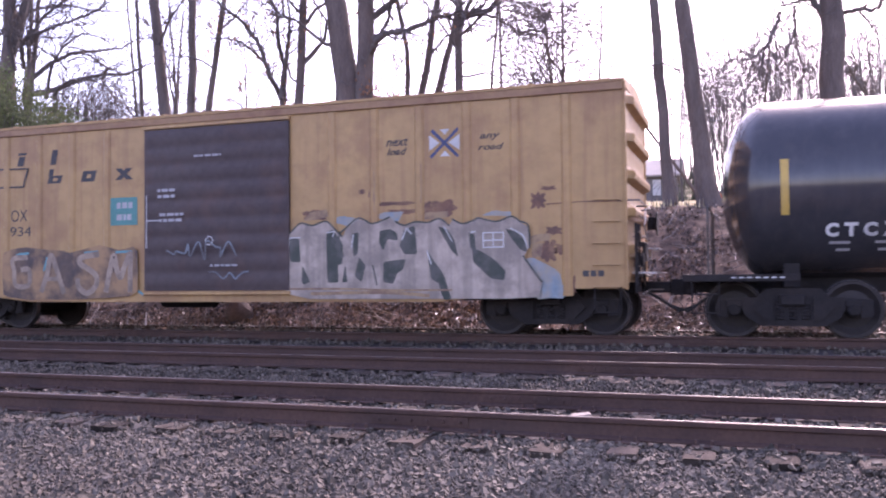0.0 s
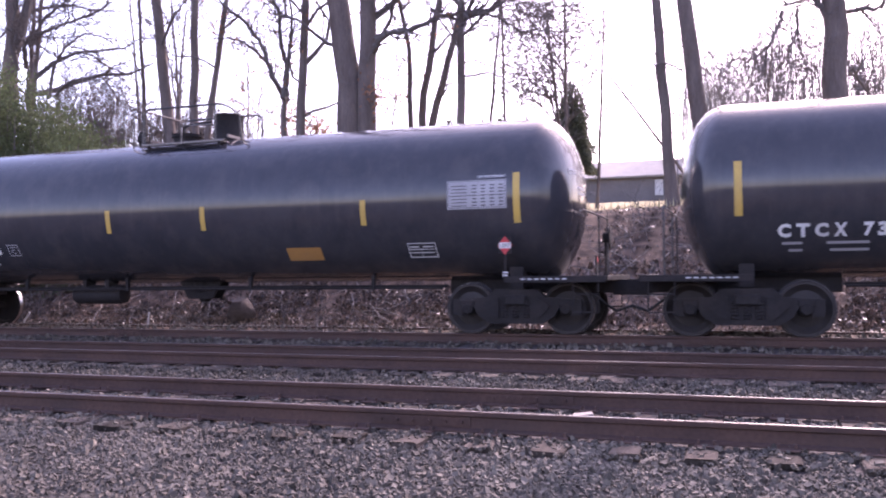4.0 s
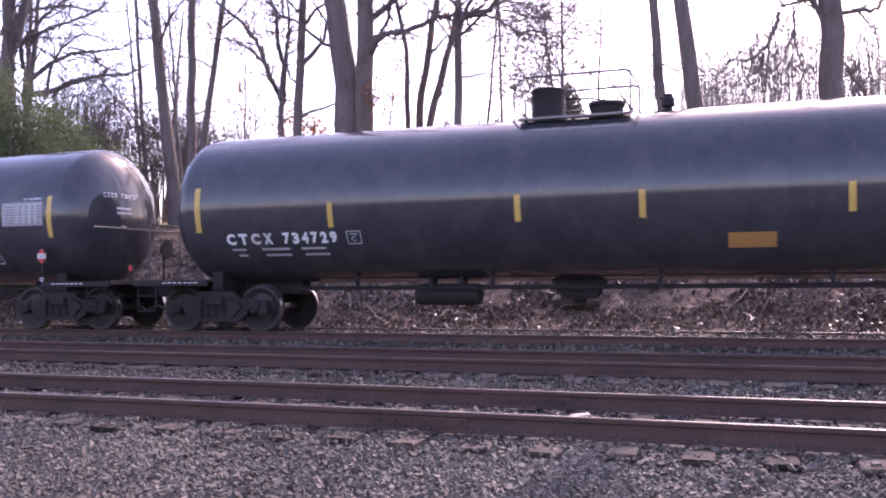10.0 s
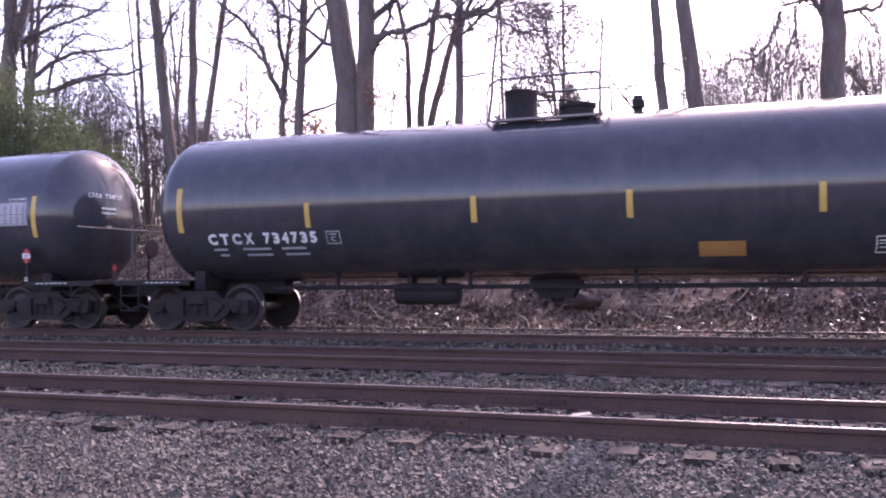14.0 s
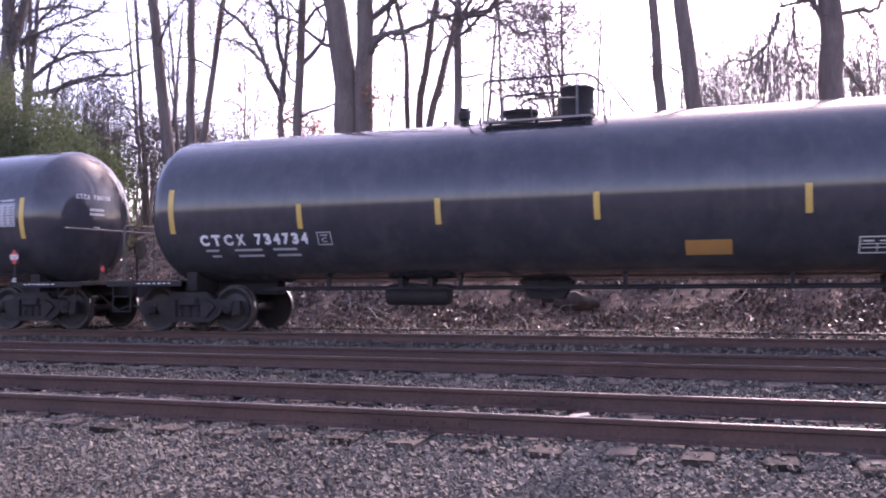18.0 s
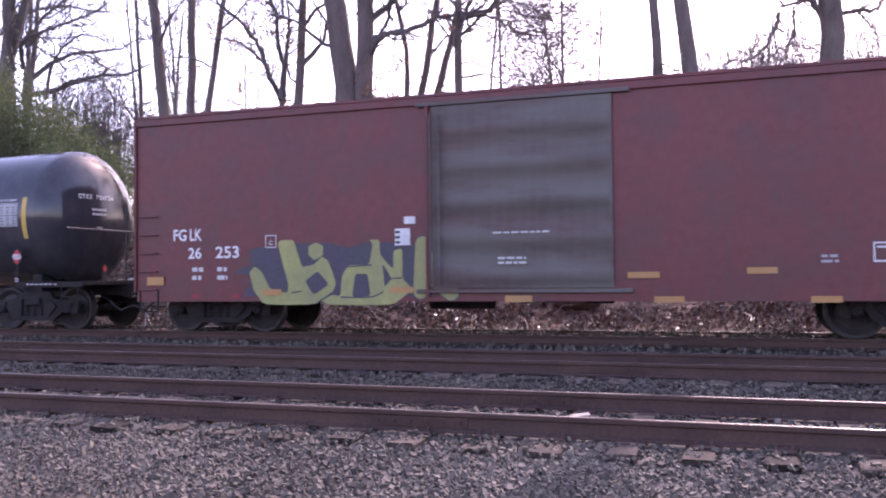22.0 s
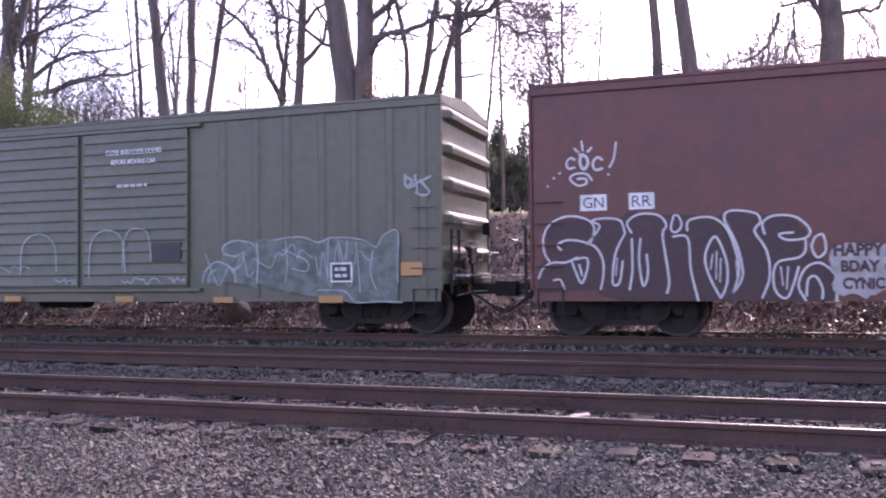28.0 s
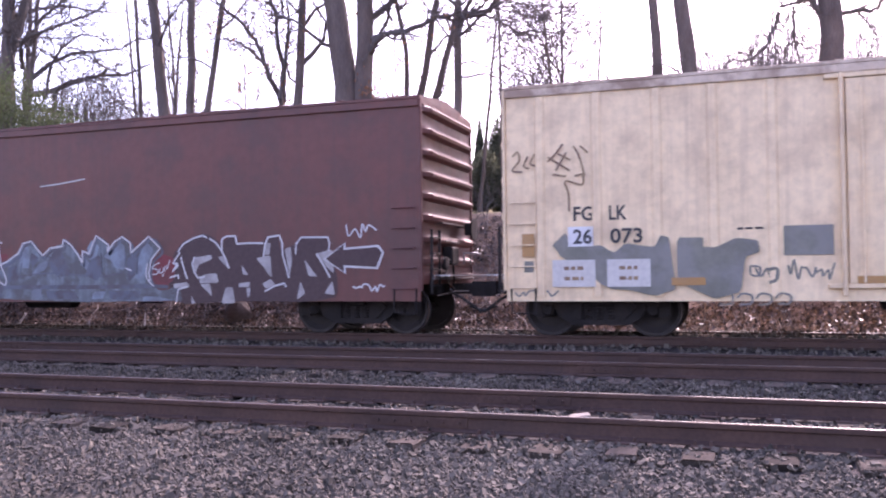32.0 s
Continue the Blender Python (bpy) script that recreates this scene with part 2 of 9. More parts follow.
GREEN_LEAF = material("evergreen foliage", (0.125, 0.155, 0.07), (0.09, 0.115, 0.05), 0.6, big=0.8, fine=10, island=0.25, thin_leaf=0.5)
PINE = material("dark conifer foliage", (0.12, 0.135, 0.09), (0.09, 0.10, 0.07), 0.7, island=0.4, thin_leaf=0.5)
DRY_GRASS = material("dry grass", (0.52, 0.45, 0.24), (0.42, 0.36, 0.2), 0.9)
ROOF = material("grey shingle", (0.34, 0.31, 0.28), (0.27, 0.25, 0.23), 0.9, big=0.6, fine=9, bump=0.4)
SIDING = material("house siding", (0.17, 0.15, 0.145), (0.13, 0.115, 0.112), 0.8, big=0.5, fine=8)
PALE_SIDING = material("pale house siding", (0.62, 0.60, 0.58), (0.55, 0.53, 0.51), 0.8, big=0.5, fine=8)
FENCE = material("weathered fence board", (0.20, 0.165, 0.14), (0.28, 0.235, 0.2), 0.9, stretch=(3, 3, 0.5), per_object=0.25)
GLASS = material("window glass", (0.05, 0.055, 0.06), (0.04, 0.045, 0.05), 0.08, fine=3, bump=0.0)
TRUCK_ORANGE = material("orange vehicle paint", (0.72, 0.16, 0.035), (0.66, 0.14, 0.03), 0.3, bump=0.0, coat=0.5)
RUBBER = material("tyre rubber", (0.025, 0.025, 0.025), (0.035, 0.035, 0.035), 0.9)
# ---- ground ----
def build_ground():
    xs = [-400, -250, -150, -90, -60] + [-45 + i * 0.7 for i in range(93)] + [22, 30, 45, 80, 150, 250, 400]
    ys = [-400, -200, -80, -30, -10, -3, 0, 2, 3.5] + [4.5 + 0.3 * i for i in range(84)] + [30, 32, 35, 38, 42, 47, 53, 60, 68, 76, 85, 95, 110, 150, 220, 400]
    g = Shape().sheet([[(x, y, ground_z(x, y)) for x in xs] for y in ys])
    ob = thing("ground", g, GROUND, "grey ballast gravel running into a bank of brown leaf litter", "ground", kind="structure", sharp=0)
    for f in ob.data.polygons:
        f.use_smooth = True
    # gravel up to the far ditch, leaf litter on the bank, dry grass above it
    nt = GROUND.node_tree
    N, L = nt.nodes, nt.links
    bsdf = N["Principled BSDF"]
    old = bsdf.inputs["Base Color"].links[0].from_socket
    tc = N.new("ShaderNodeTexCoord")
    sep = N.new("ShaderNodeSeparateXYZ")
    L.new(tc.outputs["Object"], sep.inputs[0])
    n1 = N.new("ShaderNodeTexNoise")
    n1.inputs["Scale"].default_value, n1.inputs["Detail"].default_value = 3.0, 8
    n2 = N.new("ShaderNodeTexNoise")
    n2.inputs["Scale"].default_value, n2.inputs["Detail"].default_value = 0.35, 4
    for n in (n1, n2):
        L.new(tc.outputs["Object"], n.inputs["Vector"])
    cr = N.new("ShaderNodeValToRGB")
    cr.color_ramp.elements[0].position, cr.color_ramp.elements[0].color = 0.35, (0.035, 0.024, 0.02, 1)
    cr.color_ramp.elements[1].position, cr.color_ramp.elements[1].color = 0.68, (0.17, 0.115, 0.085, 1)
    L.new(n1.outputs["Fac"], cr.inputs[0])
    edge = N.new("ShaderNodeMath")
    edge.operation = "MULTIPLY_ADD"
    L.new(n2.outputs["Fac"], edge.inputs[0])
    edge.inputs[1].default_value = 2.0
    L.new(sep.outputs["Y"], edge.inputs[2])
    for lo, hi, colour in ((16.5, 17.2, cr.outputs["Color"]), (27.2, 29.0, (0.30, 0.25, 0.13, 1))):
        r = N.new("ShaderNodeMapRange")
        r.inputs["From Min"].default_value, r.inputs["From Max"].default_value = lo, hi
        L.new(edge.outputs[0], r.inputs["Value"])
        mx = N.new("ShaderNodeMix")
        mx.data_type = "RGBA"
        L.new(r.outputs["Result"], mx.inputs[0])
        L.new(old, mx.inputs[6])
        if hasattr(colour, "is_output"):
            L.new(colour, mx.inputs[7])
        else:
            mx.inputs[7].default_value = colour
        old = mx.outputs[2]
    L.new(old, bsdf.inputs["Base Color"])


build_ground()


# ---- tracks: two rails on ties, with spikes and plates ----
def rail_shape(x0, x1, y, z):
    """Foot and web of a rail whose head tops out at z."""
    h = RAIL_H
    prof = [(-0.076, -h), (0.076, -h), (0.076, -h + 0.012), (0.018, -h + 0.03), (0.010, -h + 0.06), (0.010, -0.052), (0.034, -0.040), (0.036, -0.010), (0.030, -0.002), (0.018, 0.0),
            (-0.018, 0.0), (-0.030, -0.002), (-0.036, -0.010), (-0.034, -0.040), (-0.010, -0.052), (-0.010, -h + 0.06), (-0.018, -h + 0.03), (-0.076, -h + 0.012)]
    return Shape().prism([(y + a, z + b) for a, b in prof], x0, x1, axis=0)


def rail_head(x0, x1, y, z):
    prof = [(-0.016, -0.004), (0.012, -0.004), (0.012, 0.0003), (0.006, 0.0014), (-0.008, 0.0014), (-0.016, 0.0003)]
    return Shape().prism([(y + a, z + b) for a, b in prof], x0, x1, axis=0)


TIE_MESHES = []
for k in range(5):
    rnd = random.Random(40 + k)
    b = Shape().box(-0.115, 0.115, -1.31, 1.31, -TIE_H, 0, 0.012)
    vs = []
    for x, y, z in b.v:
        vs.append((x + rnd.uniform(-0.012, 0.012), y + rnd.uniform(-0.03, 0.03), z + (rnd.uniform(-0.012, 0.006) if z > -0.05 else 0)))
    b.v = vs
    if k > 1:      # split along the grain at the end
        b.box(-0.004, 0.006, -1.318, -1.25, -0.1, 0.002)
    TIE_MESHES.append(b.mesh("tie", TIE))
PLATE = Shape().box(-0.09, 0.09, -0.18, 0.18, 0, 0.014, 0.003)
for sx in (-0.06, 0.06):
    for sy in (-0.1, 0.1):
        PLATE.box(sx - 0.012, sx + 0.012, sy - 0.014, sy + 0.014, 0.01, 0.05, 0.003)
PLATE_MESH = PLATE.mesh("tie_plate", RAIL_SIDE)


def build_track(index, spacing, start, name):
    yc, z = TRACKS[index]
    rnd = random.Random(index)
    root = thing(name, None, None, "rusty railway track with bright rail heads on weathered wooden ties", "railway track", "parallel railway tracks")
    for s in (-1, 1):
        y = yc + s * GAUGE / 2
        r = part("rail", rail_shape(-160, 140, y, z), RAIL_SIDE, root, "rusty steel rail")
        part("rail_head", rail_head(-160, 140, y, z), RAIL_TOP, r, "bright worn running surface")
        for x in (-26.2, -14.3, -2.4, 9.5, 21.4):
            bars = Shape()
            off = 1.1 * index + 0.3 * s
            for e in (-0.024, 0.014):
                bars.box(x + off - 0.45, x + off + 0.45, y + e, y + e + 0.01, z - 0.135, z - 0.05, 0.003)
            for j in range(6):
                bx = x + off - 0.375 + 0.15 * j
                bars.lathe(1, [(y - 0.05, 0.012), (y - 0.045, 0.016), (y + 0.04, 0.016)], 6, (bx, 0, z - 0.092))
            part("joint_bar", bars, RAIL_SIDE, root)
    x = start
    while x < 30:
        ob = part("tie", TIE_MESHES[rnd.randrange(5)], TIE, root)
        ob.matrix_basis = pose(x + rnd.uniform(-0.03, 0.03), yc + rnd.uniform(-0.03, 0.03), z - RAIL_H - 0.006 + rnd.uniform(-0.008, 0.004), 0, 0, rnd.uniform(-1.2, 1.2))
        if index == 0 and -16 < x < 6:
            for s in (-1, 1):
                pl = part("tie_plate", PLATE_MESH, RAIL_SIDE, root)
                pl.matrix_basis = pose(x, yc + s * GAUGE / 2, z - RAIL_H - 0.004)
        x += spacing + (0 if index == 0 else rnd.uniform(-0.03, 0.03))
    return root


build_track(0, 0.5817, -0.32 - 0.5817 * 70, "railway_track")
build_track(1, 0.58, -45.2, "railway_track")
build_track(2, 0.58, -55.1, "railway_track")


# ---- ballast stones ----
def scatter_stones(name, count, place, seed, label, low=0.010, high=0.025):
    """Angular crushed stones, each an uneven eight-cornered lump."""
    rng = np.random.default_rng(seed)
    cube = np.array([(x, y, z) for x in (-1, 1) for y in (-1, 1) for z in (-1, 1)], float) * 0.62
    quad = np.array([(0, 1, 3, 2), (4, 6, 7, 5), (0, 4, 5, 1), (2, 3, 7, 6), (0, 2, 6, 4), (1, 5, 7, 3)])
    spot = np.array([place(rng) for _ in range(count)])
    size = rng.uniform(low, high, count) * np.where(rng.random(count) < 0.1, 1.5, 1.0)
    p = cube[None] * rng.uniform(0.55, 1.35, (count, 8, 3)) * (size[:, None] * rng.uniform(0.7, 1.4, (count, 3)))[:, None, :]
    for ax, bx in ((0, 1), (1, 2), (0, 2)):
        t = rng.uniform(0, 6.3, count)[:, None]
        u, v = p[:, :, ax].copy(), p[:, :, bx].copy()
        p[:, :, ax], p[:, :, bx] = u * np.cos(t) - v * np.sin(t), u * np.sin(t) + v * np.cos(t)
    spot[:, 2] += 0.3 * size
    p += spot[:, None, :]
    faces = quad[None] + 8 * np.arange(count)[:, None, None]
    me = bpy.data.meshes.new(name)
    me.from_pydata(p.reshape(-1, 3).tolist(), [], faces.reshape(-1, 4).tolist())
    me.materials.append(STONE)
    return tagged(new(name, me), label, "gravel", kind="stuff")


def near_place(rng):
    while True:
        y = rng.uniform(4.4, 7.12)
        x = rng.uniform(-1.08 * y - 0.5, 0.22 * y + 0.6)
        tie_u = ((x + 0.32) / 0.5817) % 1.0
        on_tie = y > 6.55 and (tie_u < 0.24 or tie_u > 0.76)
        if not on_tie or rng.random() < 0.22:
            return x, y, ground_z(x, y) + (0.03 if on_tie else 0.0) + rng.uniform(-0.01, 0.012)


def mid_place(rng):
    y = rng.choice([rng.uniform(7.25, 8.6), rng.uniform(8.75, 11.15), rng.uniform(8.75, 11.15), rng.uniform(8.75, 11.15)])
    x = rng.uniform(-1.1 * y - 1, 0.25 * y + 1.5)
    return x, y, ground_z(x, y) + rng.uniform(-0.005, 0.02 + (0.035 if 8.9 < y < 11 else 0))


def far_place(rng):
    y = rng.uniform(11.3, 18.3)
    x = rng.uniform(-1.1 * y - 1, 0.25 * y + 1.5)
    return x, y, ground_z(x, y) + rng.uniform(0, 0.03)


scatter_stones("ballast_gravel", 42000, near_place, 1, "loose grey crushed-stone ballast beside the near rail")
scatter_stones("ballast_gravel", 20000, mid_place, 2, "grey crushed-stone ballast heaped between two tracks")
scatter_stones("ballast_gravel", 9000, far_place, 3, "dusty crushed-stone ballast under the train", 0.018, 0.036)
# ---- railway cars ----
CARS = []                        # (empty, place along the train)
WHEELSETS = []                   # (part, x in its car)
WHEEL_R, HALF_BASE = 0.457, 0.889


def words(body, x0, x1, z0, z1, bold=0.0, shear=0.0, squash=None):
    """Flat letters in (x, z), stretched to fill the given box."""
    cu = bpy.data.curves.new("words", "FONT")
    cu.body, cu.size, cu.offset, cu.shear, cu.resolution_u = body, 1.0, bold, shear, 3
    ob = bpy.data.objects.new("words", cu)
    me = bpy.data.meshes.new_from_object(ob)
    co = np.empty(len(me.vertices) * 3)
    me.vertices.foreach_get("co", co)
    co = co.reshape(-1, 3)
    faces = [tuple(p.vertices) for p in me.polygons]
    bpy.data.objects.remove(ob)
    bpy.data.curves.remove(cu)
    bpy.data.meshes.remove(me)
    lo, hi = co.min(0), co.max(0)
    x = x0 + (co[:, 0] - lo[0]) / (hi[0] - lo[0]) * (x1 - x0)
    z = z0 + (co[:, 1] - lo[1]) / (hi[1] - lo[1]) * (z1 - z0)
    return list(zip(x, z)), faces


def spaced(body, x0, x1, z0, z1, bold=0.03):
    """Block letters in even cells with clear gaps between them."""
    pts, faces = [], []
    cell = (x1 - x0) / len(body)
    for i, ch in enumerate(body):
        if ch == " ":
            continue
        k = 0.5 if ch in "1I" else 1.0
        mid = x0 + (i + 0.5) * cell
        p, f = words(ch, mid - 0.36 * cell * k, mid + 0.36 * cell * k, z0, z1, bold)
        faces += [tuple(v + len(pts) for v in q) for q in f]
        pts += p
    return pts, faces


def on_flat(pts, faces, y):
    return Shape().add([(x, y, z) for x, z in pts], faces)


def bars_flat(rows):
    """Plain bars: rows of (x0, x1, z0, z1)."""
    pts, faces = [], []
    for x0, x1, z0, z1 in rows:
        n = len(pts)
        k = max(1, int((x1 - x0) / 0.25))
        kz = max(1, int((z1 - z0) / 0.08))
        for i in range(k + 1):
            for j in range(kz + 1):
                pts.append((x0 + (x1 - x0) * i / k, z0 + (z1 - z0) * j / kz))
        for i in range(k):
            for j in range(kz):
                a = n + i * (kz + 1) + j
                faces.append((a, a + kz + 1, a + kz + 2, a + 1))
    return pts, faces


def outline_rows(x0, x1, z0, z1, w):
    return [(x0, x1, z0, z0 + w), (x0, x1, z1 - w, z1), (x0, x0 + w, z0 + w, z1 - w), (x1 - w, x1, z0 + w, z1 - w)]


def side_frame(y):
    """A cast truck side frame at y, round the truck's centre."""
    out = [(-1.16, 0.62), (-0.55, 0.66), (-0.40, 0.80), (0.40, 0.80), (0.55, 0.66), (1.16, 0.62), (1.16, 0.36), (0.98, 0.33), (0.98, 0.5), (0.78, 0.5),
           (0.70, 0.34), (0.48, 0.20), (-0.48, 0.20), (-0.70, 0.34), (-0.78, 0.5), (-0.98, 0.5), (-0.98, 0.33), (-1.16, 0.36)]
    g = Shape().prism(out, y - 0.05, y + 0.05)
    for s in (-1, 1):
        g.prism([(s * 0.30, 0.30), (s * 0.42, 0.30), (s * 0.62, 0.50), (s * 0.55, 0.58), (s * 0.36, 0.66), (s * 0.30, 0.66)], y - 0.10, y + 0.06)
        g.box(s * 0.889 - 0.13, s * 0.889 + 0.13, y - 0.09, y + 0.09, 0.50, 0.62, 0.02)
    return g


def spring(y, dx):
    prof = []
    for k in range(5):
        z = 0.30 + 0.055 * k
        prof += [(z, 0.055), (z + 0.012, 0.075), (z + 0.03, 0.075), (z + 0.042, 0.055)]
    return Shape().lathe(2, prof, 8, (dx, y - 0.02, 0))


def wheel_shape(y, out):
    """A freight wheel, its flange inwards; out is the side (-1 or 1) on which it sits."""
    prof = [(-0.07, 0.10), (-0.07, 0.115), (-0.03, 0.13), (0.0, 0.30), (-0.05, 0.385), (-0.066, 0.40), (-0.066, 0.455), (0.045, 0.457), (0.055, 0.482), (0.072, 0.470),
            (0.072, 0.40), (0.03, 0.385), (0.03, 0.30), (0.05, 0.13), (0.08, 0.115), (0.08, 0.10)]
    return Shape().lathe(1, [(y - out * a, r) for a, r in prof][::(1 if out < 0 else -1)], 28)


WS = {}


def wheelset_meshes():
    for s in (-1, 1):
        WS["wheel", s] = wheel_shape(s * GAUGE / 2, s).mesh("wheel", WHEEL)
        band = Shape().lathe(1, [(s * GAUGE / 2 - 0.055, 0.4565), (s * GAUGE / 2 - 0.03, 0.4595), (s * GAUGE / 2 + 0.03, 0.4595), (s * GAUGE / 2 + 0.055, 0.4565)], 28)
        band.f = band.f[:-2]
        WS["tread", s] = band.mesh("tread", TREAD)
        cap = Shape().lathe(1, [(s * 0.86, 0.10), (s * 1.07, 0.105), (s * 1.085, 0.085), (s * 1.10, 0.08)][::s], 14)
        for k in range(3):
            a = 2.1 * k + 0.3
            cap.lathe(1, [(s * 1.10, 0.02), (s * 1.118, 0.02)][::s], 6, (0.05 * math.cos(a), 0, 0.05 * math.sin(a)))
        WS["cap", s] = cap.mesh("bearing_cap", UNDER)
    WS["axle"] = Shape().lathe(1, [(-0.9, 0.07), (-0.66, 0.085), (-0.3, 0.08), (0.3, 0.08), (0.66, 0.085), (0.9, 0.07)], 12).mesh("axle", WHEEL)
    for s in (-1, 1):
        WS["frame", s] = side_frame(s * 0.99).mesh("side_frame", UNDER)
        WS["spring", s] = [spring(s * 0.99, dx).mesh("spring", UNDER) for dx in (-0.19, 0, 0.19)]
    b = Shape().box(-0.2, 0.2, -1.12, 1.12, 0.52, 0.70, 0.03).lathe(2, [(0.70, 0.19), (0.79, 0.17)], 16)
    b.box(-0.35, -0.30, -0.8, 0.8, 0.33, 0.45, 0.01).box(0.30, 0.35, -0.8, 0.8, 0.33, 0.45, 0.01)
    WS["bolster"] = b.mesh("bolster", UNDER)
    shoe = Shape()
    for sx in (-1, 1):
        for sy in (-1, 1):
            shoe.prism([(sx * 0.40, 0.33), (sx * 0.45, 0.30), (sx * 0.45, 0.58), (sx * 0.40, 0.55)], sy * GAUGE / 2 - 0.04, sy * GAUGE / 2 + 0.04)
    WS["brake"] = shoe.mesh("brake_shoes", UNDER)


wheelset_meshes()


def truck(car, x):
    t = part("truck", WS["bolster"], UNDER, car, "grimy black cast-steel railway truck")
    t.matrix_basis = pose(x, 0, 0)
    for s in (-1, 1):
        part("side_frame", WS["frame", s], UNDER, t)
        for me in WS["spring", s]:
            part("spring", me, UNDER, t)
    part("brake_shoes", WS["brake"], UNDER, t)
    for e in (-1, 1):
        w = part("wheelset", WS["axle"], WHEEL, car, "pair of worn steel wheels on an axle")
        for s in (-1, 1):
            part("wheel", WS["wheel", s], WHEEL, w)
            part("tread", WS["tread", s], TREAD, w, "bright worn wheel tread")
            part("bearing_cap", WS["cap", s], UNDER, w)
        WHEELSETS.append((w, x + e * HALF_BASE))


def coupler(car, x, s):
    g = Shape().box(min(x, x + s * 0.62), max(x, x + s * 0.62), -0.09, 0.09, 0.72, 0.92, 0.02)
    g.prism([(x + s * 0.58, -0.17), (x + s * 0.93, -0.2), (x + s * 0.96, -0.06), (x + s * 0.80, -0.02), (x + s * 0.80, 0.05), (x + s * 0.92, 0.12), (x + s * 0.88, 0.2), (x + s * 0.6, 0.13)], 0.68, 0.96)
    g.v = g.v[:24] + [(a, c, b) for a, b, c in g.v[24:]]
    part("coupler", g, UNDER, car, "rusty knuckle coupler")
    h = Shape().tube([(x + s * 0.1, -0.3, 0.75), (x + s * 0.35, -0.32, 0.62), (x + s * 0.65, -0.3, 0.40), (x + s * 0.95, -0.26, 0.5)], 0.026, 7)
    part("air_hose", h, RUBBER, car, "black rubber brake hose")


def ladder(car, name, x, y, z0, z1, n, along="x", w=0.42, m=UNDER, rails=True):
    g = Shape()
    for i in range(n):
        z = z0 + (z1 - z0) * (i + 0.5) / n
        if along == "x":
            g.tube([(x - w / 2, y + 0.06, z), (x - w / 2, y, z), (x + w / 2, y, z), (x + w / 2, y + 0.06, z)], 0.013, 5)
        else:
            sx = 0.06 if x < 0 else -0.06
            g.tube([(x + sx, y - w / 2, z), (x, y - w / 2, z), (x, y + w / 2, z), (x + sx, y + w / 2, z)], 0.013, 5)
    if rails:
        for s in (-1, 1):
            if along == "x":
                g.box(x + s * w / 2 - 0.006, x + s * w / 2 + 0.006, y, y + 0.05, z0, z1)
            else:
                g.box(min(x, x + (0.05 if x < 0 else -0.05)), max(x, x + (0.05 if x < 0 else -0.05)), y + s * w / 2 - 0.006, y + s * w / 2 + 0.006, z0, z1)
    part(name, g, m, car)


# ---- tank cars ----
TZ, TR, TC, TH = 2.455, 1.505, 7.42, 0.74     # shell centre height, radius, half straight length, head depth


def on_tank(pts, faces, lift=0.004):
    vs = []
    for x, z in pts:
        r = TR + lift
        vs.append((x, -math.sqrt(max(0.01, r * r - (z - TZ) ** 2)), z))
    return Shape().add(vs, faces)


TANK = {}


